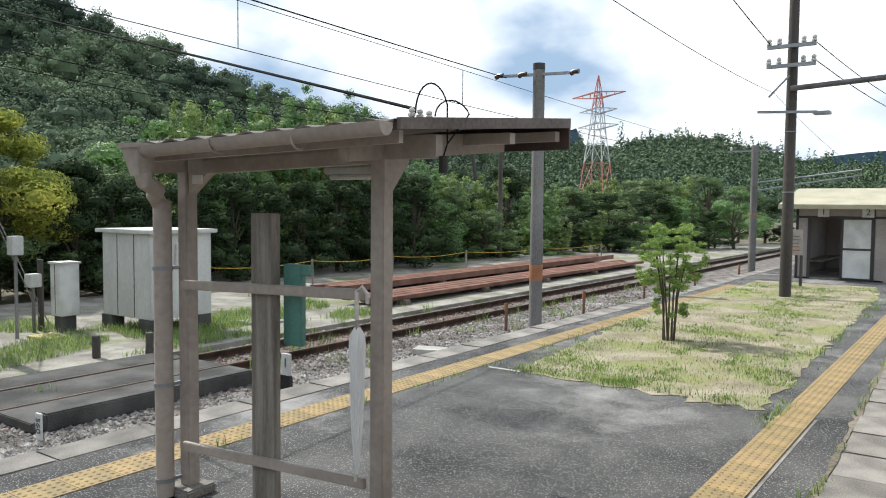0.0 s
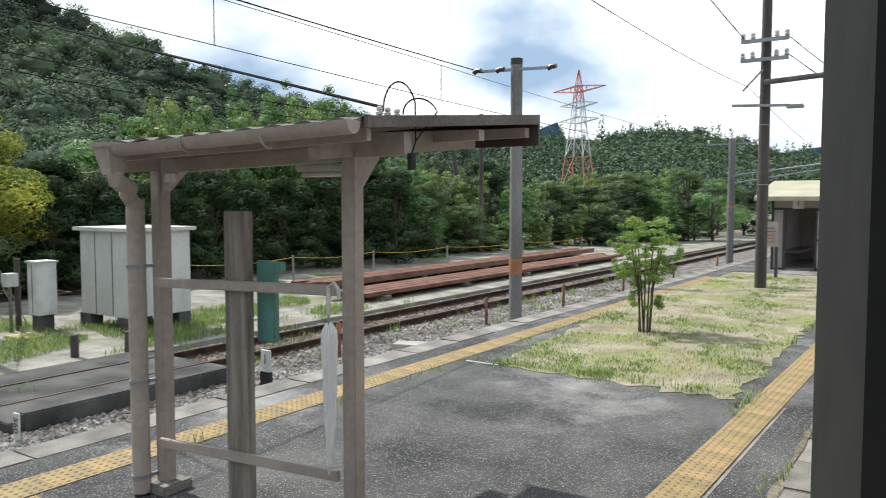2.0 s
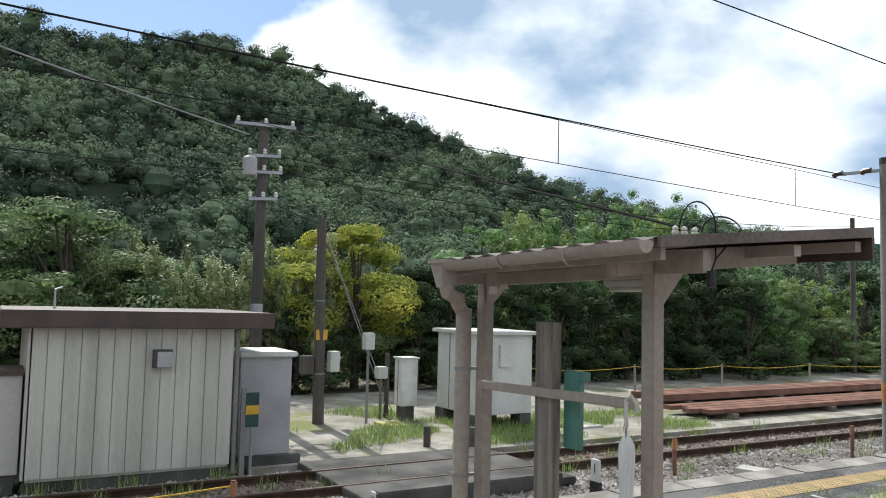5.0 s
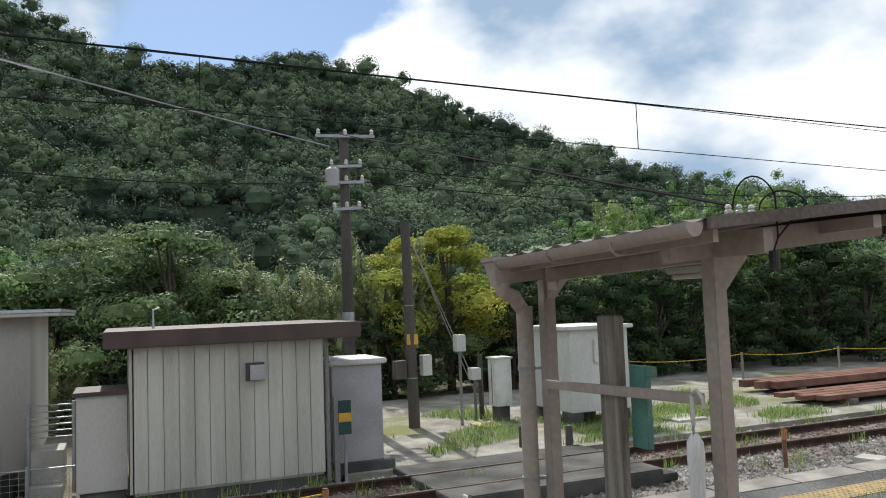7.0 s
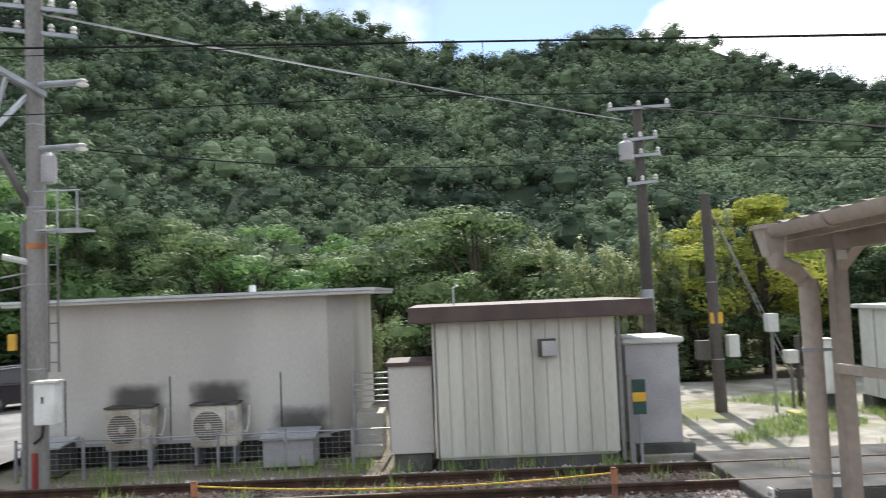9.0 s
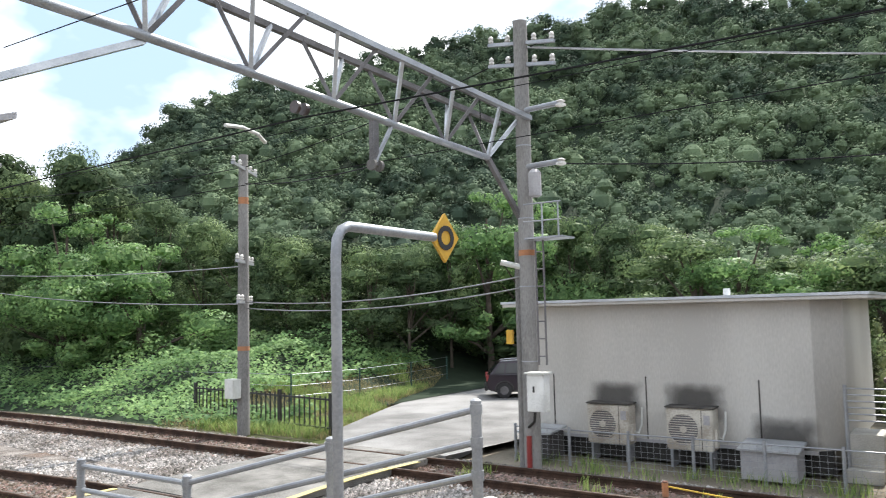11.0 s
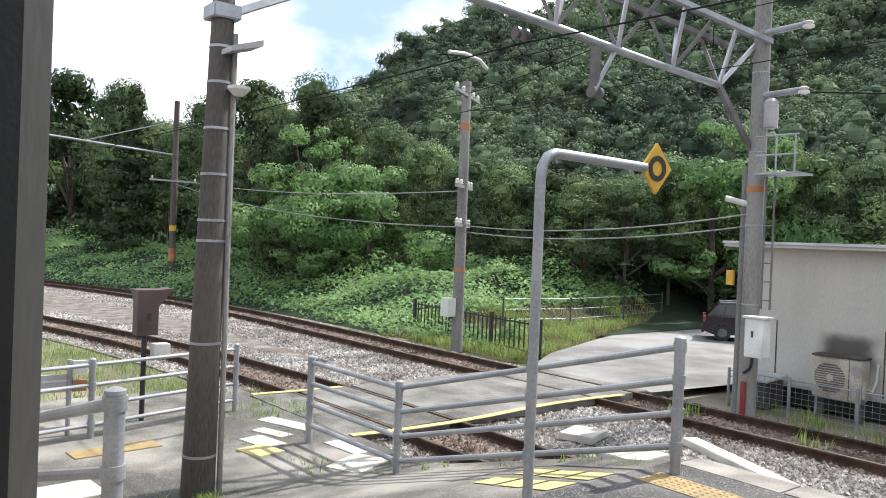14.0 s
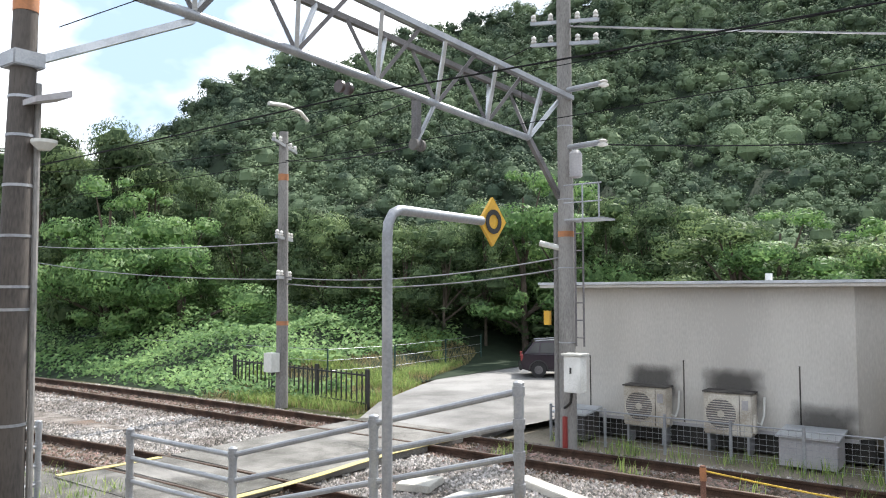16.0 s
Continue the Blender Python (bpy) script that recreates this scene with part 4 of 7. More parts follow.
part("roof_vent", Mesh().tube([(-13.9, -3.3, 1.97), (-13.9, -3.3, 2.1)], 0.06, 10), WHITE_PAINT, sa)
for y in (-6.55, -4.7, -2.75):
    part("panel_joint", Mesh().box(-13.5, y - 0.012, -0.56, -13.494, y + 0.012, 0.55), SHED_STAIN, sa)
part("drip_strip", Mesh().box(-13.52, -7.3, -0.62, -13.47, -1.9, -0.56), CABINET_GREY, sa)


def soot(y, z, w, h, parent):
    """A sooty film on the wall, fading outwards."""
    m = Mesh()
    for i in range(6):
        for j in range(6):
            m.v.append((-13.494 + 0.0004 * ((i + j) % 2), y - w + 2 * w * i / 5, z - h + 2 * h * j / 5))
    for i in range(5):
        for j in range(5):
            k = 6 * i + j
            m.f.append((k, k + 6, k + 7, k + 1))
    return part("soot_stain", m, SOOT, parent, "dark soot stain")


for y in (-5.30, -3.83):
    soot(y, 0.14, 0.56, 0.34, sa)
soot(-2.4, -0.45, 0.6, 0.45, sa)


def air_unit(y, label):
    a = thing("air_conditioner_unit", label, "air conditioner", (-13.3, y, -0.75), "outdoor units")
    part("casing", Mesh().box(-13.46, y - 0.40, -0.64, -13.12, y + 0.40, 0.06), WEATHERED_WHITE, a, bevel=0.02)
    part("top_plate", Mesh().box(-13.48, y - 0.415, 0.062, -13.10, y + 0.415, 0.09), SHED_STAIN, a, "sooty dark top plate", bevel=0.008)
    fan = Mesh()
    c = (-13.108, y - 0.1, -0.29)
    for dz in np.arange(-0.24, 0.25, 0.04):
        half = math.sqrt(max(0.0, 0.26 ** 2 - dz * dz))
        fan.bar((c[0], c[1] - half, c[2] + dz), (c[0], c[1] + half, c[2] + dz), 0.010, 0.012)
    fan.tube([(c[0], c[1] + 0.265 * math.cos(t), c[2] + 0.265 * math.sin(t)) for t in np.linspace(0, 2 * math.pi, 25)], 0.012, 5)
    part("fan_disc", Mesh().tube([(-13.122, c[1], c[2]), (-13.114, c[1], c[2])], 0.26, 24), STEEL_DARK, a, "dark round fan opening")
    part("fan_hub", Mesh().tube([(-13.114, c[1], c[2]), (-13.10, c[1], c[2])], 0.06, 14), WEATHERED_WHITE, a)
    part("fan_grille", fan, WEATHERED_WHITE, a, "slatted round fan grille")
    part("panel_seam", Mesh().box(-13.122, y + 0.205, -0.62, -13.115, y + 0.215, 0.04), SHED_STAIN, a)
    part("side_louvre", Mesh().box(-13.125, y + 0.25, -0.2, -13.108, y + 0.35, -0.04), CABINET_GREY, a)
    part("valve_cover", Mesh().box(-13.3, y + 0.40, -0.58, -13.16, y + 0.45, -0.28), WEATHERED_WHITE, a, bevel=0.01)
    for s in (-0.33, 0.33):
        part("bracket", Mesh().box(-13.45, y + s - 0.02, -0.95, -13.15, y + s + 0.02, -0.642), GALV, a)
    part("pipe", Mesh().tube([(-13.25, y + 0.43, -0.4), (-13.3, y + 0.5, -0.45), (-13.42, y + 0.52, -0.3), (-13.47, y + 0.52, 0.0)], 0.02, 8), CABINET, a, "taped refrigerant pipe")


air_unit(-5.30, "off-white outdoor air conditioner unit under soot stain")
air_unit(-3.83, "off-white outdoor air conditioner unit, weathered")
for i, (y, w) in enumerate(((-6.62, 0.32), (-2.5, 0.42))):
    t = thing("water_tank_box", "dark mesh-sided box with pale metal lid", "equipment box", (-13.0, y, -0.95), "tank boxes")
    part("body", Mesh().box(-13.35, y - w, -0.95, -12.75, y + w, -0.5), CABINET_GREY if i else HUT_DARK, t, bevel=0.01)
    part("lid", Mesh().prism([(-13.4, y - w - 0.04, -0.44), (-12.7, y - w - 0.04, -0.5), (-12.7, y - w - 0.04, -0.47), (-13.4, y - w - 0.04, -0.40)], (0, 0, 0), (0, 2 * w + 0.08, 0)), GALV_BRIGHT, t, "pale blue metal lid")

sb = thing("signal_shed", "ivory boarded shed with brown flat roof", "shed", (-13.4, 1.4, -0.95))
part("core", Mesh().box(-14.9, 0.03, -0.8, -12.035, 2.82, 1.34), SHED_WHITE, sb)
nb_boards = 13
for i in range(nb_boards):
    y0 = 0.0 + i * 2.85 / nb_boards
    part("board", Mesh().box(-12.032, y0 + 0.004, -0.76, -12.0, y0 + 2.85 / nb_boards - 0.004, 1.345), SHED_WHITE, sb, bevel=0.004)
part("side_board", Mesh().box(-14.9, -0.03, -0.76, -12.0, 0.028, 1.34), SHED_GREY, sb)
part("base", Mesh().box(-14.9, 0.0, -0.98, -12.05, 2.85, -0.8), CONCRETE_DARK, sb)
part("roof_fascia", Mesh().box(-15.2, -0.38, 1.35, -11.75, 3.42, 1.6), FASCIA, sb, "brown flat roof edge", bevel=0.012)
v = part("vent_hood", Mesh().box(-12.0, 1.63, 0.76, -11.88, 1.9, 1.03), HUT_DARK, sb, "dark window vent hood")
part("hood_cover", Mesh().box(-11.9, 1.68, 0.77, -11.86, 1.91, 1.0), CABINET_GREY, v)
part("downpipe", Mesh().tube([(-11.98, 2.9, 1.3), (-11.98, 2.9, -0.9)], 0.035, 8), POLE_GREY, sb)
part("antenna", Mesh().tube([(-13.2, 0.35, 1.6), (-13.2, 0.35, 1.9), (-13.2, 0.45, 1.93)], 0.018, 6), GALV_BRIGHT, sb)
an = thing("annex_cabinet", "beige lean-to cabinet beside the shed", "cabinet", (-12.6, -0.4, -0.95))
part("body", Mesh().box(-13.1, -0.74, -0.7, -12.15, -0.06, 0.68), SHED_GREY, an, bevel=0.008)
part("top", Mesh().box(-13.15, -0.78, 0.68, -12.1, -0.04, 0.74), FASCIA, an, "rusty brown top")
part("plinth", Mesh().box(-13.0, -0.7, -0.98, -12.2, -0.1, -0.7), CONCRETE_DARK, an)
b2 = thing("grey_cabinet", "grey metal equipment cabinet with overhanging lid", "cabinet", (-12.9, 3.5, -0.95))
part("body", Mesh().box(-13.5, 3.08, -0.74, -12.4, 3.95, 0.86), CABINET_GREY, b2, bevel=0.008)
part("lid", Mesh().box(-13.6, 3.03, 0.86, -12.32, 4.03, 0.95), CABINET, b2, "pale overhanging lid", bevel=0.02)
part("base", Mesh().box(-13.6, 2.98, -0.98, -12.25, 4.1, -0.74), CONCRETE_DARK, b2)
sg = thing("marker_sign", "dark green plate with amber band on a post", "sign", (-12.0, 3.15, -0.95))
part("post", Mesh().box(-12.02, 2.99, -0.95, -11.95, 3.07, 0.4), POLE_GREY, sg)
part("pole", Mesh().tube([(-11.97, 3.17, -0.95), (-11.97, 3.17, -0.2)], 0.025, 8), GALV, sg)
part("plate", Mesh().box(-11.97, 3.06, -0.2, -11.94, 3.27, 0.34), DARK_GREEN, sg, bevel=0.004)
part("band", Mesh().box(-11.94, 3.06, 0.0, -11.93, 3.27, 0.14), AMBER, sg, "amber band")

# gate and steps between the sheds
gt = thing("wire_gate", "grey tubular gate beside the shed", "gate", (-13.6, -1.1, -0.95))
for y in (-1.48, -0.84):
    part("gate_post", Mesh().tube([(-13.6, y, -0.95), (-13.6, y, 0.5)], 0.03, 8), GALV, gt)
for i in range(6):
    part("gate_bar", Mesh().tube([(-13.6, -1.48, -0.05 + i * 0.1), (-13.6, -0.84, -0.05 + i * 0.1)], 0.012, 6), GALV, gt)
st = thing("shed_steps", "pale concrete steps to the shed door", "steps", (-13.9, -1.25, -0.95))
for i in range(3):
    part("tread", Mesh().box(-14.6 + 0.0, -1.5, -0.98 + i * 0.2, -13.4 - i * 0.22, -1.0, -0.78 + i * 0.24), CONCRETE_PALE, st, bevel=0.01)

# wire mesh fence in front of the sheds
mf = thing("mesh_fence", "galvanised wire mesh fence along the sheds", "fence", (-12.6, -3.5, -0.95))
for i in range(7):
    y = -6.9 + i * 1.1
    part("post", Mesh().tube([(-12.55, y, -0.98), (-12.55, y, -0.3)], 0.028, 8), GALV, mf)
m = Mesh()
for z in np.arange(-0.9, -0.36, 0.09):
    m.tube([(-12.55, -6.9, z), (-12.55, -0.3, z)], 0.004, 4, caps=False)
for y in np.arange(-6.9, -0.3, 0.11):
    m.tube([(-12.55, float(y), -0.95), (-12.55, float(y), -0.36)], 0.003, 4, caps=False)
part("mesh", m, GALV, mf, "thin wire mesh")
part("top_rail", Mesh().tube([(-12.55, -6.9, -0.35), (-12.55, -0.3, -0.35)], 0.012, 6), GALV, mf)

# ---- yard cabinets ----
cb = thing("large_cabinet", "large off-white equipment cabinet on concrete feet", "cabinet", (-14.75, 9.35, -0.9))
part("body", Mesh().box(-15.6, 8.62, -0.58, -13.9, 10.1, 1.16), CABINET, cb, bevel=0.01)
part("cap", Mesh().box(-15.72, 8.52, 1.16, -13.8, 10.2, 1.24), CABINET, cb, "overhanging flat cap", bevel=0.01)
for x in (-15.05, -14.45):
    part("door_seam", Mesh().box(x - 0.008, 8.612, -0.55, x + 0.008, 8.62, 1.14), HUT_DARK, cb)
part("vent_cover", Mesh().box(-13.9, 9.2, 0.45, -13.84, 9.5, 0.95), CABINET, cb, "small vent cover", bevel=0.01)
for x in (-15.45, -14.1):
    for y in (8.75, 9.95):
        part("foot", Mesh().box(x - 0.18, y - 0.15, -0.95, x + 0.18, y + 0.15, -0.58), CONCRETE_DARK, cb)
wc = thing("white_cabinet", "narrow white two-door cabinet on a plinth", "cabinet", (-15.8, 7.9, -0.9))
part("body", Mesh().box(-16.0, 7.7, -0.55, -15.6, 8.1, 0.52), WHITE_PAINT, wc, bevel=0.008)
part("top", Mesh().box(-16.03, 7.67, 0.52, -15.57, 8.13, 0.56), CABINET, wc)
part("plinth", Mesh().box(-15.95, 7.75, -0.95, -15.65, 8.05, -0.55), CONCRETE_DARK, wc)
part("door_seam", Mesh().box(-15.82, 7.692, -0.5, -15.806, 7.7, 0.5), HUT_DARK, wc)
for (x, y, z0, z1, w, wood) in ((-15.65, 6.85, 0.75, 1.12, 0.11, 0), (-16.1, 7.4, 0.05, 0.32, 0.12, 1)):
    p = thing("post_box", "small off-white terminal box on a thin post", "terminal box", (x, y, -0.95), "terminal boxes")
    part("post", Mesh().tube([(x, y, -0.95), (x, y, z0)], 0.035, 8), POLE_GREY, p)
    part("box", Mesh().box(x - w, y - w, z0, x + w, y + w, z1), CABINET, p, bevel=0.01)
    if wood:
        part("wooden_stake", Mesh().tube([(x - 0.1, y + 0.2, -0.95), (x - 0.1, y + 0.2, 0.6)], 0.06, 8), POLE_BROWN, p)
single("cover_slab", Mesh().box(-15.6, 7.0, -0.9, -14.9, 7.5, -0.84), YELLOW_PAINT, "pale yellowish cover slab in the weeds", "cover slab", bevel=0.01)
single("cover_slab", Mesh().box(-14.0, 10.8, -0.9, -13.2, 11.6, -0.84), CONCRETE_PALE, "pale concrete cover slab in the weeds", "cover slab", bevel=0.01)
for x, y in ((-12.67, 6.75), (-12.25, 7.5)):
    single("bollard", Mesh().lathe([(0.07, 0), (0.07, 0.4), (0.06, 0.43)], (x, y, -0.93), 10), POLE_BROWN, "short dark wooden bollard beside the crossing", "bollard", "bollards")

# rusty steel decks by the lane
for i, (x0, x1, y0, y1, z0, z1) in enumerate(((-14.3, -13.0, 14.6, 33.0, -0.93, -0.64), (-16.4, -15.3, 15.5, 35.0, -0.93, -0.56))):
    d = thing("steel_girder_stack", "long stack of rusty steel girders", "girders", ((x0 + x1) / 2, (y0 + y1) / 2, -0.93), "girder stacks")
    n = 4
    for j in range(n):
        xa = x0 + (x1 - x0) * j / n
        xb = x0 + (x1 - x0) * (j + 1) / n - 0.03
        part("girder", Mesh().box(xa, y0 + 0.3 * (j % 2), z0 + 0.18, xb, y1 - 0.5 * (j % 3), z1), RUST_STEEL, d, bevel=0.01)
    for y in np.arange(y0 + 1, y1, 4.0):
        part("bearer", Mesh().box(x0 - 0.1, float(y), z0, x1 + 0.1, float(y) + 0.2, z0 + 0.178), SLEEPER, d)

# ---- posts with rope ----


def rope_fence(name, posts, top, mat, label, rope=True, band=True, cat="fence"):
    f = thing(name, label, cat, (*posts[0], -0.95))
    for x, y in posts:
        p = part("stake", Mesh().tube([(x, y, -0.97), (x + random.uniform(-0.02, 0.02), y, top)], 0.035, 8), mat, f)
        if band:
            part("band", Mesh().tube([(x, y, top - 0.18), (x, y, top - 0.02)], 0.042, 8), ORANGE, p, "orange band")
    if rope:
        for a, b in zip(posts, posts[1:]):
            part("rope", Mesh().tube(sag((*a, top - 0.06), (*b, top - 0.06), 0.1, 8), 0.011, 5), ROPE, f, "yellow and black rope")


rope_fence("marker_fence", [(-9.2, -2.9), (-9.0, 2.1)], -0.32, RUST_STEEL, "banded stakes with yellow rope beside the track")
rope_fence("marker_stakes", [(-9.2, 9.6), (-8.9, 14.1), (-8.6, 17.4), (-8.4, 21), (-8.2, 25), (-8.1, 30)], -0.35, RUST_STEEL, "row of rusty stakes beside the track", rope=False)
rope_fence("lane_fence", [(-18.6, 13.5), (-18.3, 17.5), (-17.8, 21), (-17.3, 25), (-16.6, 30), (-16.0, 35)], 0.0, OLD_WOOD, "sagging rope on wooden stakes along the lane", band=False)

# kilometre plates
kp = thing("distance_plate", "small white plate with black numerals in the ballast", "marker", (-9.05, 3.95, -0.95))
part("plate", Mesh().box(-9.10, 3.93, -0.95, -8.98, 3.955, -0.64), WHITE_PAINT, kp, bevel=0.004)
lettering("560", 0.13, pose(-9.04, 3.926, -0.78, 0, 90, 0), BLACK, kp, "numerals")
k1 = thing("stop_plate", "white marker plate with black foot in the ballast", "marker", (-8.55, 7.3, -0.95))
part("foot", Mesh().box(-8.66, 7.27, -0.95, -8.46, 7.33, -0.72), BLACK, k1)
part("plate", Mesh().box(-8.65, 7.28, -0.72, -8.47, 7.32, -0.40), WHITE_PAINT, k1, bevel=0.004)
lettering("1", 0.2, pose(-8.56, 7.276, -0.54), BLACK, k1, "numerals")

# ---- poles ----


def pole(x, y, z0, z1, r0, r1, mat, label, lean=(0.0, 0.0), bands=(), group="poles"):
    p = thing("utility_pole", label, "utility pole", (x, y, z0), group)
    n = 8
    pts = [(x + lean[0] * i / n, y + lean[1] * i / n, z0 + (z1 - z0) * i / n) for i in range(n + 1)]
    part("shaft", Mesh().tube(pts, r0, 20, r1), mat, p)
    for z, h, m in bands:
        f = (z - z0) / (z1 - z0)
        r = r0 + (r1 - r0) * f + 0.006
        part("band", Mesh().tube([(x + lean[0] * f, y + lean[1] * f, z), (x + lean[0] * f, y + lean[1] * f, z + h)], r, 20), m, p)
    return p


def arm(p, a, b, w=0.07, insul=(), mat=GALV, knob=PORCELAIN, hang=False):
    part("crossarm", Mesh().bar(a, b, w, w), mat, p)
    a, b = Vector(a), Vector(b)
    for f in insul:
        c = a.lerp(b, f)
        s = -1 if hang else 1
        prof = [(0.02, 0), (0.05, 0.02), (0.05, 0.05), (0.03, 0.06), (0.045, 0.08), (0.045, 0.11), (0.015, 0.14)]
        part("insulator", Mesh().lathe([(r, z * s) for r, z in (prof if s > 0 else prof)], (c.x, c.y, c.z + s * w / 2), 10), knob, p, "insulator")


HOOP = [(z, 0.02, GALV) for z in (0.6, 1.5, 3.2)]
pa = pole(-8.69, 15.05, -0.97, 4.98, 0.15, 0.13, POLE_GREY, "grey concrete pole with crossarm at its top", bands=[(2.25, 0.09, OLD_WOOD), (0.1, 0.35, ORANGE), (4.85, 0.14, HUT_DARK)])
arm(pa, (-9.55, 14.8, 4.74), (-7.9, 15.2, 4.74), 0.06)
for x, y in ((-9.55, 14.8), (-7.85, 15.2), (-9.0, 14.9)):
    part("dead_end_insulator", Mesh().tube([(x - 0.13, y, 4.72), (x - 0.05, y, 4.76), (x + 0.07, y, 4.76)], 0.055, 10), BROWN_INSULATOR, pa)
pb = pole(-3.6, 16.16, 0.0, 8.2, 0.115, 0.085, POLE_BROWN, "dark weathered pole standing in the platform turf", bands=[(2.1, 0.02, GALV), (3.3, 0.02, GALV)])
for z in (4.98, 4.6):
    arm(pb, (-4.05, 16.0, z), (-3.15, 16.0, z), 0.07, (0.04, 0.25, 0.75, 0.96))
arm(pb, (-4.2, 16.0, 3.72), (-3.1, 16.0, 3.66), 0.05)
part("bracket_beam", Mesh().tube([(-3.6, 16.05, 4.15), (1.6, 16.05, 4.4)], 0.055, 10), STEEL_DARK, pb)
part("registration_arm", Mesh().tube([(-1.1, 16.05, 4.25), (-1.1, 16.05, 3.75), (-0.7, 16.05, 3.7)], 0.03, 8), GALV, pb)
lampb = part("lamp_head", Mesh().box(-3.15, 15.85, 3.6, -2.85, 16.1, 3.66), GALV, pb, "small platform lamp", bevel=0.01)
part("stay_brace", Mesh().bar((-4.0, 16.0, 4.0), (-3.62, 16.0, 4.4), 0.03, 0.03), GALV, pb)
pc2 = pole(-7.9, 31.0, -0.97, 4.2, 0.14, 0.125, POLE_GREY, "grey concrete pole beside the track", bands=[(1.5, 0.08, ORANGE)])
arm(pc2, (-8.9, 31, 4.0), (-7.0, 31, 4.0), 0.06, (0.05, 0.95))
part("bracket_beam", Mesh().tube([(-7.9, 31, 2.75), (-4.2, 31, 3.2)], 0.035, 8), GALV, pc2)
part("bracket_beam", Mesh().tube([(-7.9, 31, 2.45), (-4.2, 31, 3.0)], 0.03, 8), GALV, pc2)
pd2 = pole(-2.0, 47.0, -0.97, 7.6, 0.16, 0.12, POLE_BROWN, "dark pole beyond the hut with bracket arms")
arm(pd2, (-3.2, 47, 6.6), (-0.7, 47, 6.6), 0.07, (0.05, 0.5, 0.95))
part("bracket_beam", Mesh().tube([(-2.0, 47, 4.8), (2.2, 47, 4.9)], 0.05, 8), STEEL_DARK, pd2)
pole(-21.0, 33.6, -0.97, 6.2, 0.13, 0.1, POLE_BROWN, "thin dark pole at the wood's edge")
pole(-23.0, 35.4, -0.97, 5.6, 0.14, 0.1, POLE_BROWN, "leaning dark pole at the wood's edge", lean=(-1.1, 0))
pole(-6.5, 62, -0.97, 6.0, 0.16, 0.14, POLE_GREY, "grey concrete pole far along the line")
pole(-0.3, 75, -0.97, 7.0, 0.16, 0.14, POLE_GREY, "grey concrete pole far along the line")

pc = pole(-18.1, 5.0, -0.97, 6.15, 0.16, 0.11, POLE_BROWN, "dark power pole with transformer can and crossarms", bands=[(1.2, 0.5, GALV)])
for z, w in ((6.0, 0.75), (5.25, 0.4), (4.85, 0.45), (4.2, 0.35)):
    arm(pc, (-17.95, 5.0 - w, z), (-17.95, 5.0 + w, z + 0.05), 0.07, (0.05, 0.5, 0.95))
part("transformer", Mesh().lathe([(0.14, 0), (0.17, 0.03), (0.17, 0.42), (0.14, 0.46), (0.05, 0.5)], (-17.95, 4.65, 4.75), 14), CABINET_GREY, pc, "grey transformer can")
pdd = pole(-16.0, 5.85, -0.97, 3.65, 0.13, 0.10, POLE_BROWN, "weathered wooden pole with amber plate and guy wires", bands=[(0.2, 0.02, GALV), (1.8, 0.02, GALV)], lean=(0.12, -0.12))
part("plate", Mesh().box(-15.86, 5.68, 0.95, -15.84, 5.94, 1.18), AMBER, pdd, "amber plate")
part("switch_box", Mesh().box(-16.02, 6.02, 0.25, -15.8, 6.24, 0.7), CABINET, pdd, "off-white switch box", bevel=0.01)
part("switch_box", Mesh().box(-16.1, 5.4, 0.2, -15.9, 5.68, 0.6), POLE_BROWN, pdd, "dark switch box", bevel=0.01)
for q in ((-16.6, 8.0, -0.9), (-16.2, 7.7, -0.9)):
    part("guy_wire", Mesh().tube([(-15.9, 5.8, 3.4), q], 0.012, 5), WIRE_PALE, pdd)

pe = pole(-11.8, -6.13, -0.97, 7.0, 0.15, 0.125, POLE_GREY, "tall grey concrete mast carrying the gantry truss", bands=[(2.75, 0.1, ORANGE), (2.2, 0.02, GALV), (3.4, 0.02, GALV), (4.7, 0.02, GALV), (0.9, 0.02, GALV)])
part("second_shaft", Mesh().tube([(-11.9, -6.37, -0.97), (-11.9, -6.35, 3.2)], 0.075, 14), POLE_GREY, pe, "slimmer pole strapped alongside")
part("red_pipe", Mesh().tube([(-11.62, -6.1, -0.97), (-11.62, -6.1, -0.35)], 0.045, 10), RED, pe, "red protective pipe")
part("amber_plate", Mesh().box(-11.9, -6.62, 1.2, -11.84, -6.5, 1.45), AMBER, pe, "amber plate")
bx = part("switch_box", Mesh().box(-11.60, -5.98, 0.1, -11.37, -5.66, 0.72), WHITE_PAINT, pe, "white steel switch box", bevel=0.012)
part("box_roof", Mesh().box(-11.63, -6.01, 0.72, -11.34, -5.63, 0.75), CABINET, bx)
part("box_latch", Mesh().box(-11.37, -5.86, 0.42, -11.357, -5.83, 0.52), HUT_DARK, bx)
part("conduit", Mesh().tube([(-11.5, -5.9, 0.08), (-11.5, -5.92, -0.08), (-11.58, -6.02, -0.15), (-11.62, -6.1, -0.2)], 0.025, 8), BLACK, pe)
part("transformer", Mesh().lathe([(0.08, 0), (0.11, 0.02), (0.11, 0.42), (0.06, 0.48)], (-11.62, -5.83, 3.75), 12), CABINET_GREY, pe, "small grey can")
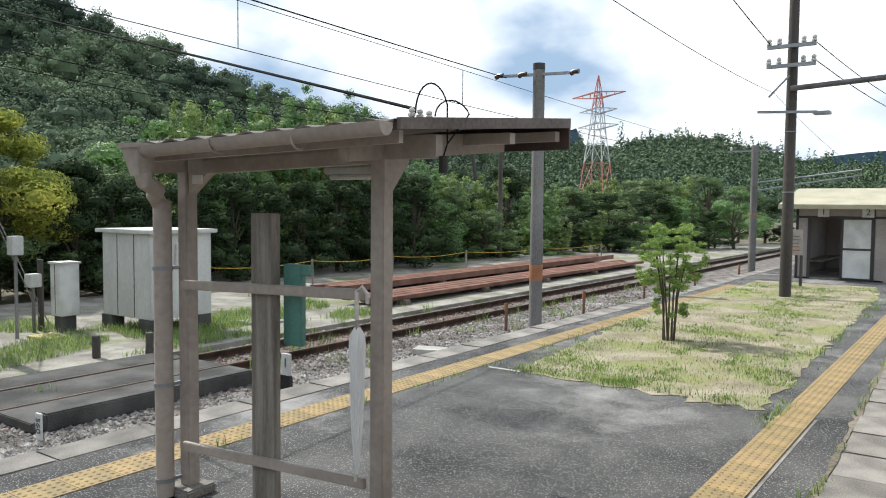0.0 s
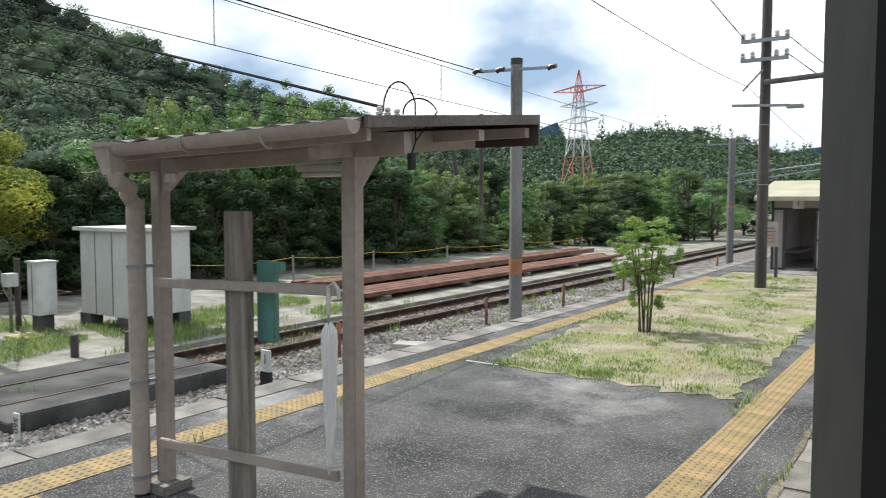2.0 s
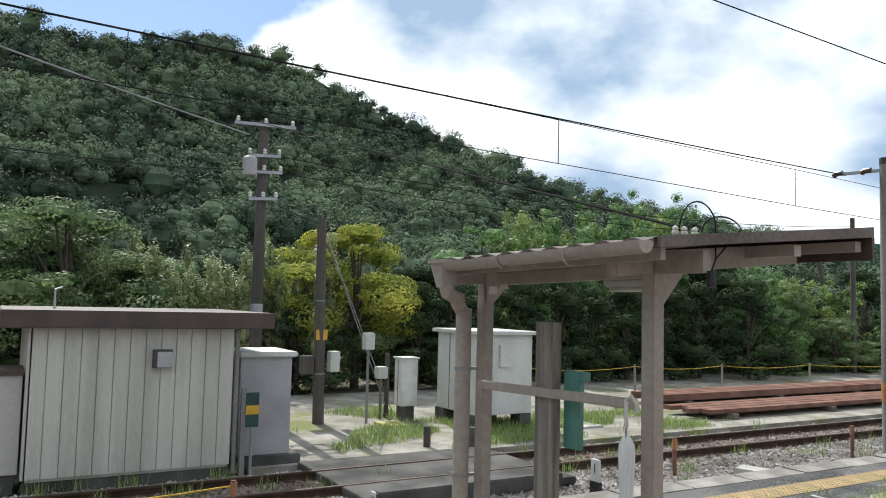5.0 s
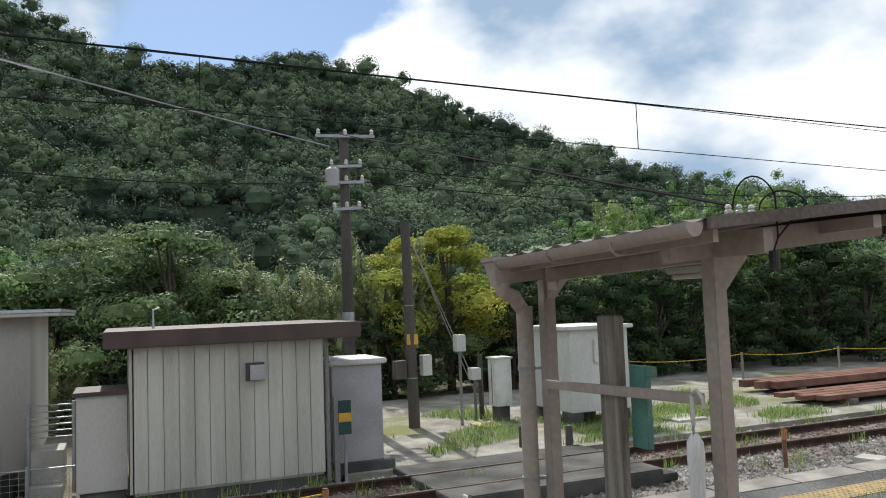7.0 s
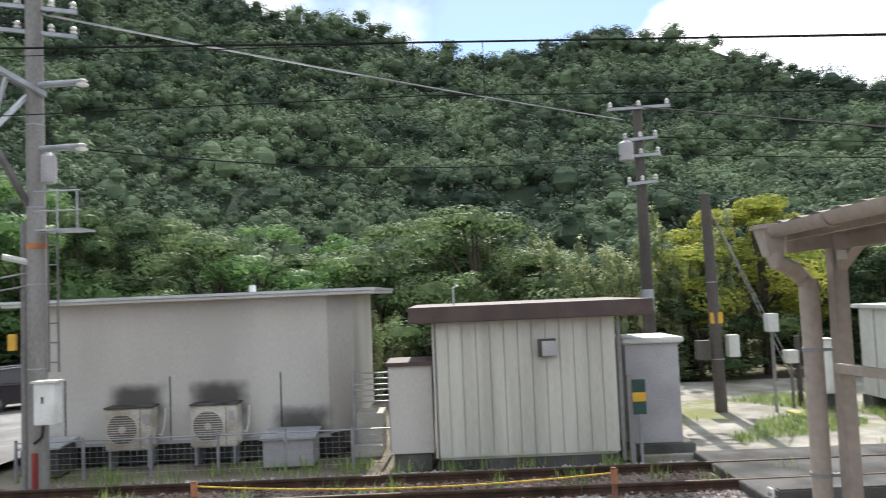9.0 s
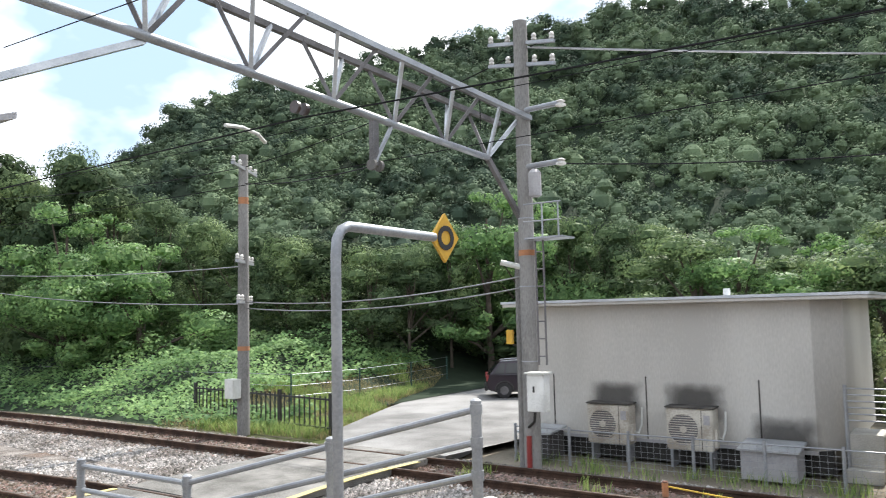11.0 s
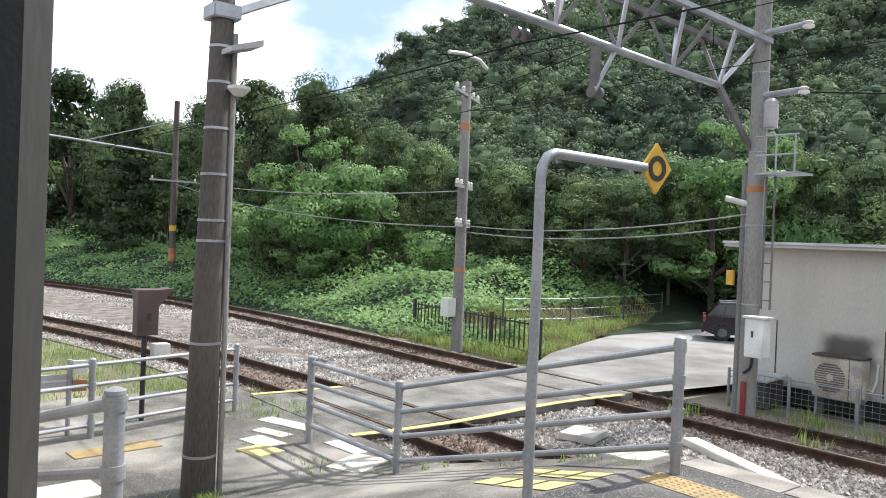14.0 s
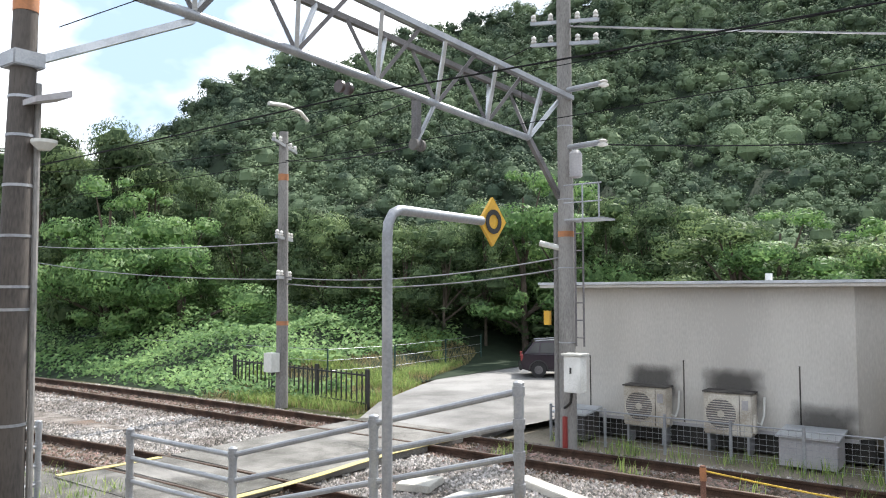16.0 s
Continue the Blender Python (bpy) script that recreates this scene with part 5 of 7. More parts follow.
for z, w in ((5.34, 0.75), (4.32, 0.72)):
    part("crossarm", Mesh().tube([(-11.75, -6.1, z), (-11.75, -6.1 + w, z + 0.02)], 0.05, 10), GALV, pe)
    part("insulator", Mesh().lathe([(0.03, 0), (0.09, 0.02), (0.09, 0.05), (0.05, 0.07), (0.085, 0.1), (0.03, 0.13)], (-11.75, -6.1 + w, z - 0.06), 12), PORCELAIN, pe)
for z in (6.2, 6.6):
    arm(pe, (-11.8, -6.8, z + 0.1), (-11.8, -5.45, z - 0.1), 0.06, (0.04, 0.3, 0.7, 0.96))
m = Mesh()
m.box(-11.9, -5.95, 3.0, -11.4, -5.25, 3.03)
for y in (-5.3, -5.6):
    m.tube([(-11.4, y, 3.0), (-11.4, y, 3.6)], 0.015, 6)
m.tube([(-11.4, -5.95, 3.6), (-11.4, -5.25, 3.6)], 0.015, 6).tube([(-11.4, -5.95, 3.3), (-11.4, -5.25, 3.3)], 0.012, 6)
part("service_stand", m, GALV, pe, "small galvanised service stand")
m = Mesh()
for y in (-5.93, -5.78):
    m.tube([(-11.75, y, 0.85), (-11.75, y, 3.0)], 0.018, 6)
for z in np.arange(1.0, 3.0, 0.3):
    m.tube([(-11.75, -5.93, z), (-11.75, -5.78, z)], 0.012, 6)
part("ladder", m, STEEL_DARK, pe, "thin steel ladder")
part("lamp_arm", Mesh().tube([(-11.75, -6.2, 2.55), (-11.6, -6.55, 2.65)], 0.05, 8), CABINET, pe, "white lamp head")

ph = pole(-2.8, -6.8, -0.86, 8.0, 0.165, 0.06, POLE_DARK, "dark weathered gantry mast at the foot of the ramp", bands=[(z, 0.025, GALV) for z in (-0.45, 0.65, 1.65, 1.85, 2.3, 2.75, 3.2, 3.55)] + [(4.35, 0.2, ORANGE)], lean=(-0.16, 0))
part("conduit", Mesh().tube([(-2.99, -6.72, -0.86), (-2.985, -6.72, 3.7)], 0.03, 8), POLE_GREY, ph, "grey cable conduit")
lh = part("lamp_head", Mesh().prism([(-3.16, -6.75, 3.57), (-2.84, -6.75, 3.47), (-2.84, -6.75, 3.52), (-3.16, -6.75, 3.63)], (0, 0, 0), (0, 0.3, 0)), CABINET_GREY, ph, "flat lamp head")
part("loudspeaker", Mesh().lathe([(0.05, 0), (0.11, 0.06), (0.11, 0.09), (0.04, 0.1)], (-2.99, -6.6, 3.08), 14), CABINET, ph, "small round loudspeaker")
part("clamp", Mesh().box(-3.02, -6.95, 3.83, -2.74, -6.66, 3.97), GALV, ph, bevel=0.01)
part("strut", Mesh().bar((-2.95, -6.75, 3.9), (-4.4, -6.45, 4.62), 0.09, 0.07), GALV_BRIGHT, ph, "pale galvanised strut")

pf = pole(-12.2, -14.05, -0.97, 5.7, 0.15, 0.11, POLE_GREY, "slim grey pole with crossarms beside the fence", bands=[(4.5, 0.16, ORANGE), (1.0, 0.1, ORANGE)])
for z, w in ((5.35, 0.75), (3.1, 0.5), (2.15, 0.42)):
    arm(pf, (-12.2 + w, -14.0 + w * 0.6, z), (-12.2 - w, -14.0 - w * 0.6, z - 0.02), 0.07, (0.04, 0.3, 0.75, 0.96))
part("switch_box", Mesh().box(-12.05, -14.25, -0.1, -11.8, -13.95, 0.35), CABINET, pf, "off-white switch box", bevel=0.01)
pg = pole(-12.6, -35.2, -0.97, 7.7, 0.17, 0.12, POLE_BROWN, "brown pole beside the curve", bands=[(1.7, 0.25, AMBER), (0.3, 0.6, ORANGE)])
arm(pg, (-13.6, -35, 4.0), (-11.4, -35, 4.0), 0.08, (0.05, 0.95))
part("bracket_beam", Mesh().tube([(-12.6, -35.2, 5.2), (-6.0, -35.2, 5.6)], 0.05, 8), GALV, pg)
part("stay", Mesh().tube([(-12.6, -35.2, 6.8), (-8.5, -35.2, 5.4)], 0.02, 6), GALV, pg)

# gantry truss
tr = thing("gantry_truss", "galvanised triangular truss spanning the tracks", "gantry", (-7.5, -6.4, 4.4))
XT = [-11.0, -9.74, -8.44, -7.17, -5.77, -4.39, -3.0]
bz = [4.42, 4.46, 4.51, 4.57, 4.62, 4.66, 4.68]
part("bottom_chord", Mesh().tube(list(zip(XT, [-6.4] * 7, bz)), 0.055, 12), GALV, tr)
# far chord in darker steel, its shade put into the colour
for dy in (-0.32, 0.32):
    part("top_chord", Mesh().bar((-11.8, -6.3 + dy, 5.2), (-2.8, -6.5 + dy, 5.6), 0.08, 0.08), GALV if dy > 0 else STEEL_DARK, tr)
for i in range(6):
    xm = (XT[i] + XT[i + 1]) / 2
    # bright or dark steel by side paints light and shade on the bars
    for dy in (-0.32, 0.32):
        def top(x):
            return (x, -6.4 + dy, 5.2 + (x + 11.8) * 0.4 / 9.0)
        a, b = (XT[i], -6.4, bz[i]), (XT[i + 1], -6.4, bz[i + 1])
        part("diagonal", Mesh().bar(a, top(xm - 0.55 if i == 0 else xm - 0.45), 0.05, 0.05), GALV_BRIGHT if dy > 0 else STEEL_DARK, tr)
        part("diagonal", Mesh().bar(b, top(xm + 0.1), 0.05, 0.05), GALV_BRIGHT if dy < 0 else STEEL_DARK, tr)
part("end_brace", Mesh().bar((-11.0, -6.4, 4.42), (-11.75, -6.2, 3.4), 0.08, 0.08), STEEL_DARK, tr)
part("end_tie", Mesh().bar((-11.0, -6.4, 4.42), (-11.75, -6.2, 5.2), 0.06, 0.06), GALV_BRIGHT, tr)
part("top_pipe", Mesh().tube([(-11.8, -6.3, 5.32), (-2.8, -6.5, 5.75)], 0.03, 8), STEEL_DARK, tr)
part("drop_bracket", Mesh().box(-8.07, -6.46, 3.85, -7.95, -6.38, 4.55), STEEL_DARK, tr)
part("drop_stay", Mesh().bar((-8.4, -6.4, 4.5), (-8.0, -6.4, 3.9), 0.05, 0.04), GALV, tr)
for x, z in ((-8.02, 3.85), (-6.57, 4.36)):
    for d in (-0.09, 0.06):
        part("insulator_disc", Mesh().tube([(x + d, -6.4, z), (x + d + 0.05, -6.4, z)], 0.08, 14), BROWN_INSULATOR if x > -7 else POLE_GREY, tr, "disc insulator")
part("feed_pipe", Mesh().tube([(-7.2, -8.6, 4.62), (-7.6, -8.7, 4.68), (-8.0, -8.8, 4.66), (-8.25, -8.9, 4.58)], 0.03, 8), CABINET, tr, "pale curved steady arm")

# hooked sign pole with diamond
sp = thing("diamond_sign", "amber diamond sign with black ring on a hooked grey pole", "sign", (-3.09, -2.6, 0))
part("hooked_pole", Mesh().tube([(-3.09, -2.6, 0)] + [(-3.09, -2.6, z) for z in (0.8, 1.5, 2.12)] + [(-3.10, -2.6, 2.21), (-3.14, -2.6, 2.27), (-3.2, -2.6, 2.295), (-3.3, -2.6, 2.295), (-4.06, -2.6, 2.29)], 0.031, 14), GALV, sp)
d1 = part("diamond", Mesh().prism([(-4.05, -2.63, 2.29), (-4.17, -2.60, 2.12), (-4.29, -2.57, 2.29), (-4.17, -2.60, 2.46)], (0, 0, 0), (0.006, 0.024, 0)), AMBER, sp, "amber diamond plate")
m = Mesh()
c = Vector((-4.17, -2.60, 2.29))
ux, uz = Vector((0.97, -0.24, 0)).normalized(), Vector((0, 0, 1))
nn = ux.cross(uz).normalized()
nn = nn if nn.dot(Vector((3, 3, 0))) > 0 else -nn
ring = [[c + nn * (0.025 + h) + (ux * math.cos(a) * r * 0.85 + uz * math.sin(a) * r) for a in np.linspace(0, 2 * math.pi, 25)[:-1]] for r, h in ((0.085, 0.004), (0.085, 0.008), (0.05, 0.008), (0.05, 0.004))]
for r in ring:
    m.v += [tuple(p) for p in r]
for i in range(3):
    m.f += [(i * 24 + j, i * 24 + (j + 1) % 24, (i + 1) * 24 + (j + 1) % 24, (i + 1) * 24 + j) for j in range(24)]
part("ring", m, BLACK, d1, "black ring")

# ---- railings at the ramp ----


def railing(name, posts, heights, label, r=0.036, pr=0.046, cap=True):
    f = thing(name, label, "railing", posts[0], "ramp railings")
    for x, y, z in posts:
        p = part("post", Mesh().tube([(x, y, z - 0.05), (x, y, z + heights[0] + 0.05)], pr, 14), GALV, f)
        if cap:
            part("cap", Mesh().lathe([(pr + 0.005, 0), (pr + 0.003, 0.02), (0.02, 0.035)], (x, y, z + heights[0] + 0.05), 12), GALV, p)
        for h in heights:
            part("clamp", Mesh().tube([(x, y, z + h - 0.04), (x, y, z + h + 0.04)], pr + 0.01, 12), GALV, p)
    for a, b in zip(posts, posts[1:]):
        for h in heights:
            part("rail", Mesh().tube([(a[0], a[1], a[2] + h), (b[0], b[1], b[2] + h)], r, 10), GALV, f)
    return f


railing("ramp_railing", [(-5.11, -2.97, 0.0), (-4.92, -4.383, -0.376), (-4.69, -6.09, -0.83), (-4.67, -7.94, -0.83)], [1.0, 0.74, 0.48, 0.22], "grey tubular railing down the ramp", 0.028, 0.042)
railing("end_railing", [(-1.3, -9.2, -0.84), (-2.5, -9.48, -0.84), (-4.61, -10.02, -0.84)], [0.9, 0.65, 0.4, 0.16], "grey tubular railing across the platform end", 0.026, 0.038)
railing("near_railing", [(-1.1, -3.74, -0.1), (-0.75, -6.4, -0.8)], [0.92, 0.55], "grey tubular railing beside the train", 0.036, 0.055)
ds = thing("signal_hood", "brown hooded signal box on a thin post", "signal", (-3.31, -10.1, -0.85))
part("post", Mesh().tube([(-3.31, -10.1, -0.86), (-3.31, -10.1, 0.35)], 0.035, 10), BLACK, ds)
part("hood", Mesh().prism([(-3.18, -10.0, 0.32), (-3.18, -10.0, 0.93), (-3.18, -10.35, 0.93), (-3.18, -10.2, 0.78), (-3.18, -10.2, 0.32)], (0, 0, 0), (-0.28, 0, 0)), FASCIA, ds, "brown metal hood")
part("visor", Mesh().prism([(-3.46, -10.0, 0.93), (-3.64, -10.0, 0.95), (-3.64, -10.0, 0.92), (-3.46, -10.0, 0.70)], (0, 0, 0), (0, -0.3, 0)), FASCIA, ds, "sloping visor")
part("lens", Mesh().box(-3.36, -9.998, 0.52, -3.3, -9.99, 0.62), BLACK, ds)
part("terminal_box", Mesh().box(-3.62, -10.12, 0.02, -3.4, -9.95, 0.2), CABINET, ds, "grey terminal box", bevel=0.008)
nb2 = thing("trackside_board", "grey information board on the railing", "sign", (-2.0, -9.75, -0.86))
part("post", Mesh().tube([(-2.3, -9.75, -0.86), (-2.3, -9.75, 0.1)], 0.03, 8), GALV, nb2)
part("board", Mesh().box(-2.35, -9.78, -0.3, -1.75, -9.75, -0.08), CABINET_GREY, nb2)
part("box", Mesh().box(-2.5, -9.78, -0.08, -2.34, -9.72, 0.08), CABINET, nb2)
part("red_box", Mesh().box(-2.5, -9.78, -0.3, -2.34, -9.72, -0.16), ORANGE, nb2)
for i in range(2):
    part("text_bar", Mesh().box(-2.3, -9.748, -0.25 + i * 0.08, -1.85, -9.744, -0.23 + i * 0.08), CABINET, nb2)
spd = thing("speed_sign", "white speed board reading 45", "sign", (-12.6, -60, -0.95))
part("post", Mesh().tube([(-12.6, -60, -0.97), (-12.6, -60, 1.1)], 0.06, 8), CABINET, spd)
part("board", Mesh().box(-13.1, -60.03, 0.6, -12.1, -60, 1.5), WHITE_PAINT, spd)
lettering("45", 0.75, pose(-12.6, -59.99, 1.05, 0, 0, 180), BLACK, spd, "numerals")

# black iron fence by the slim pole
bf = thing("iron_fence", "low black iron picket fence by the lane", "fence", (-13.3, -15, -0.95))
fa, fb = Vector((-13.7, -17.8, -0.93)), Vector((-13.0, -12.0, -0.93))
for i in range(31):
    c = fa.lerp(fb, i / 30)
    big = i % 10 == 0
    part("post" if big else "picket", Mesh().box(c.x - (0.04 if big else 0.014), c.y - (0.04 if big else 0.014), -0.95, c.x + (0.04 if big else 0.014), c.y + (0.04 if big else 0.014), 0.0 if big else -0.08), BLACK, bf)
for z in (-0.8, -0.15):
    part("fence_rail", Mesh().bar((fa.x, fa.y, z), (fb.x, fb.y, z), 0.03, 0.04), BLACK, bf)
wf = thing("bank_fence", "thin dark green post and wire fence on the bank", "fence", (-15.5, -18, -0.9))
wp = [(-15.2, -30), (-15.2, -25), (-15.3, -20), (-15.6, -16), (-18, -15.5), (-21, -15.8), (-24, -16.4)]
for x, y in wp:
    part("post", Mesh().tube([(x, y, -0.97), (x, y, 0.15)], 0.024, 8), DARK_GREEN, wf)
for a, b in zip(wp, wp[1:]):
    for z in (0.12, -0.2, -0.5):
        part("wire", Mesh().tube([(*a, z), (*b, z)], 0.006, 5), GALV, wf)

# ---- parked car ----
car = thing("parked_car", "dark plum parked hatchback with tinted windows in the lane", "car", (-21.45, -11.35, -0.85), turn=213)
car.matrix_basis = car.matrix_basis @ Matrix.Scale(0.84, 4)
SPOT[car.name] = car.matrix_basis.copy()
low = [(-1.78, 0.30), (-1.82, 0.52), (-1.74, 0.70), (-1.0, 0.83), (1.66, 0.86), (1.74, 0.66), (1.72, 0.32), (1.42, 0.22), (0.78, 0.22), (-0.78, 0.22), (-1.42, 0.22)]
part("body", Mesh().prism([(-0.8, y, z) for y, z in low], (0, 0, 0), (1.6, 0, 0)), CAR_PAINT, car, bevel=0.05, local=True)
cab = Mesh()
for y, z, w in ((-1.0, 0.82, 0.74), (-0.35, 1.27, 0.6), (0.5, 1.33, 0.6), (1.25, 1.29, 0.6), (1.63, 0.84, 0.74)):
    cab.v += [(-w, y, z), (w, y, z)]
cab.v += [(-0.76, y, 0.82) for y in (-0.35, 0.5, 1.25)] + [(0.76, y, 0.82) for y in (-0.35, 0.5, 1.25)]
cab.f += [(2 * i, 2 * i + 1, 2 * i + 3, 2 * i + 2) for i in range(4)]
cab.f += [(0, 2, 10), (2, 4, 11, 10), (4, 6, 12, 11), (6, 8, 12), (1, 13, 3), (3, 13, 14, 5), (5, 14, 15, 7), (7, 15, 9)]
part("cabin", cab, CAR_PAINT, car, local=True)
for s in (-1, 1):
    for ya, yb, yc, yd in ((-0.82, -0.33, 0.30, 0.30), (0.36, 0.36, 0.98, 1.04), (1.1, 1.04, 1.22, 1.46)):
        q = [(s * 0.752, ya, 0.88), (s * 0.63, yb, 1.23), (s * 0.63, yc, 1.25), (s * 0.752, yd, 0.89)]
        part("side_window", Mesh().prism(q, (0, 0, 0), (s * 0.012, 0, 0.004)), GLASS_DARK, car, "tinted side window", local=True)
    for y in (-1.1, 1.1):
        w = part("wheel", Mesh().tube([(s * 0.64, y, 0.28), (s * 0.815, y, 0.28)], 0.28, 24), RUBBER, car, local=True)
        part("rim", Mesh().tube([(s * 0.81, y, 0.28), (s * 0.822, y, 0.28)], 0.16, 10), STEEL_DARK, w, local=True)
        part("wheel_arch", Mesh().tube([(s * 0.80, y + 0.33 * math.cos(a), 0.28 + 0.33 * math.sin(a)) for a in np.linspace(0, math.pi, 11)], 0.025, 6), BLACK, car, local=True)
    part("headlamp", Mesh().box(min(s * 0.5, s * 0.78), -1.80, 0.58, max(s * 0.5, s * 0.78), -1.74, 0.70), PORCELAIN, car, local=True)
    part("tail_lamp", Mesh().box(min(s * 0.62, s * 0.77), 1.66, 0.62, max(s * 0.62, s * 0.77), 1.745, 0.84), RED, car, local=True)
    part("door_mirror", Mesh().box(min(s * 0.78, s * 0.92), -0.72, 0.86, max(s * 0.78, s * 0.92), -0.6, 0.98), CAR_PAINT, car, bevel=0.02, local=True)
    part("roof_rail", Mesh().tube([(s * 0.55, -0.3, 1.30), (s * 0.55, 0.5, 1.36), (s * 0.55, 1.2, 1.32)], 0.02, 6), GALV, car, local=True)
    part("sill_trim", Mesh().box(min(s * 0.79, s * 0.815), -0.74, 0.24, max(s * 0.79, s * 0.815), 0.74, 0.30), BLACK, car, local=True)
part("windscreen", Mesh().prism([(-0.66, -0.93, 0.88), (0.66, -0.93, 0.88), (0.54, -0.42, 1.23), (-0.54, -0.42, 1.23)], (0, -0.012, 0.012), (0, 0.01, -0.01)), GLASS_DARK, car, local=True)
part("rear_window", Mesh().prism([(-0.62, 1.58, 0.92), (0.62, 1.58, 0.92), (0.54, 1.30, 1.24), (-0.54, 1.30, 1.24)], (0, 0.012, 0.01), (0, -0.01, -0.01)), GLASS_DARK, car, local=True)
part("rear_bumper", Mesh().box(-0.78, 1.68, 0.26, 0.78, 1.80, 0.46), BLACK, car, bevel=0.03, local=True)

# ---- overhead wires ----


def wire(points, r, mat, label, group="overhead wires", droppers=()):
    w = thing("overhead_wire", label, "wire", points[0], group)
    for a, b, drop in points[1]:
        part("span", Mesh().tube(sag(a, b, drop), r, 5, caps=False), mat, w)
    for x, y, z0, z1 in droppers:
        part("dropper", Mesh().tube([(x, y, z0), (x, y, z1)], 0.008, 4), mat, w)
    return w


CX = -10.8
wire([(CX, 0, 4.6), [((CX, -35, 4.6), (CX, 0, 4.67), 0.05), ((CX, 0, 4.67), (CX, 15.1, 4.22), 0.0), ((CX, 15.1, 4.22), (CX, 80, 3.9), 0.3)]], 0.008, WIRE, "dark contact wire over the outer track",
     droppers=[(CX, y, 4.67 - 0.03 * y, 5.44 - 0.026 * y) for y in (-6.4, 0.9, 8.3, 15.1)])
wire([(CX, 0, 5.4), [((CX, -35, 5.9), (CX, 0, 5.45), 0.05), ((CX, 0, 5.45), (CX, 15.1, 5.05), 0.0), ((CX, 15.1, 5.05), (CX, 80, 4.9), 0.5)]], 0.007, WIRE, "dark messenger wire over the outer track")
wire([(-6.5, 0, 4.6), [((-6.5, -35, 4.2), (-6.6, -6.4, 4.25), 0.05), ((-6.6, -6.4, 4.25), (-9.4, 14.8, 4.7), 0.05)]], 0.011, WIRE, "dark wire ending on the concrete pole")
wire([(-3.6, 0, 4.6), [((-3.2, -6.8, 4.3), (-3.6, 7.3, 3.99), 0.0), ((-3.6, 7.3, 3.99), (-3.9, 16.0, 4.08), 0.06), ((-3.9, 16.0, 4.08), (-6.0, 62, 4.5), 0.9)]], 0.005, WIRE, "thick black feeder cable along the platform")
wire([(-3.2, 16, 5), [((-3.2, 16.0, 5.05), (-2.0, 47, 6.7), 0.6), ((-3.2, 16.0, 4.7), (-2.0, 47, 6.4), 0.6), ((-4.0, 16.0, 5.05), (-3.0, -6.8, 7.6), 0.4)]], 0.01, WIRE, "thin dark wires between platform poles")
wire([(1.25, 16, 4.2), [((1.25, -30, 4.3), (1.25, 16, 4.0), 0.05), ((1.25, 16, 4.0), (1.25, 80, 4.3), 0.1), ((1.25, -30, 5.3), (1.25, 16, 5.0), 0.4), ((1.25, 16, 5.0), (1.25, 80, 5.2), 0.5)]], 0.011, WIRE, "contact and messenger wire over the train")
wire([(-18, 5, 6), [((-17.95, 4.6, 6.1), (-2.335, 2.3, 2.22), 0.0)]], 0.008, WIRE, "black service cable from power pole to shelter")
wire([(-18, 5, 6), [((-11.8, -6.0, 6.5), (-17.95, 4.6, 5.75), 0.06)]], 0.02, WIRE_PALE, "pale sunlit cable between the masts")
wire([(-18, 5, 6), [((-17.95, 5.4, 5.3), (-21, 33.6, 5.8), 0.5), ((-17.95, 5.4, 4.9), (-21, 33.6, 5.4), 0.5), ((-17.95, 5.2, 4.2), (-15.9, 5.8, 3.5), 0.05), ((-11.75, -5.4, 4.3), (-17.95, 4.6, 4.9), 0.3)]], 0.012, WIRE, "thin dark wires on the power poles")
wire([(-12, -14, 2), [((-11.8, -6.2, 2.4), (-12.2, -14, 2.15), 0.2), ((-12.2, -14, 2.1), (-12.6, -35.2, 3.9), 0.4), ((-12.2, -14, 3.0), (-12.6, -35.2, 4.1), 0.3), ((-11.8, -6.2, 2.2), (-12.2, -14, 2.0), 0.2)]], 0.014, WIRE_PALE, "pale telephone wires along the line")
wire([(-12, -14, 2), [((-11.8, -5.5, 6.6), (-12.2, -14, 5.4), 0.2), ((-12.2, -14, 5.4), (-12.6, -35.2, 7.0), 0.4), ((-8.0, -6.4, 3.85), (-12.2, -14, 5.0), 0.1)]], 0.01, WIRE, "thin dark wires to the slim pole")

# ---- pylon ----
py = thing("pylon", "distant red and white lattice transmission tower", "pylon", (-85, 186, 0))
PX, PYY = -85.0, 186.0
for k0, (z0, z1, w0, w1, mat) in enumerate(((4, 13, 3.4, 2.5, TWR_RED), (13, 20, 2.5, 1.7, TWR_WHITE), (20, 27, 1.7, 1.1, TWR_WHITE), (27, 31, 1.1, 0.7, TWR_RED), (31, 35.5, 0.7, 0.05, TWR_RED))):
    m = Mesh()
    cs = [(-1, -1), (1, -1), (1, 1), (-1, 1)]
    for i in range(4):
        a, b = cs[i], cs[(i + 1) % 4]
        m.bar((PX + a[0] * w0, PYY + a[1] * w0, z0), (PX + a[0] * w1, PYY + a[1] * w1, z1), 0.2, 0.2)
        m.bar((PX + a[0] * w0, PYY + a[1] * w0, z0), (PX + b[0] * w1, PYY + b[1] * w1, z1), 0.1, 0.1)
        m.bar((PX + b[0] * w0, PYY + b[1] * w0, z0), (PX + a[0] * w1, PYY + a[1] * w1, z1), 0.1, 0.1)
        m.bar((PX + a[0] * w1, PYY + a[1] * w1, z1), (PX + b[0] * w1, PYY + b[1] * w1, z1), 0.1, 0.1)
    part("lattice_stage", m, mat, py)
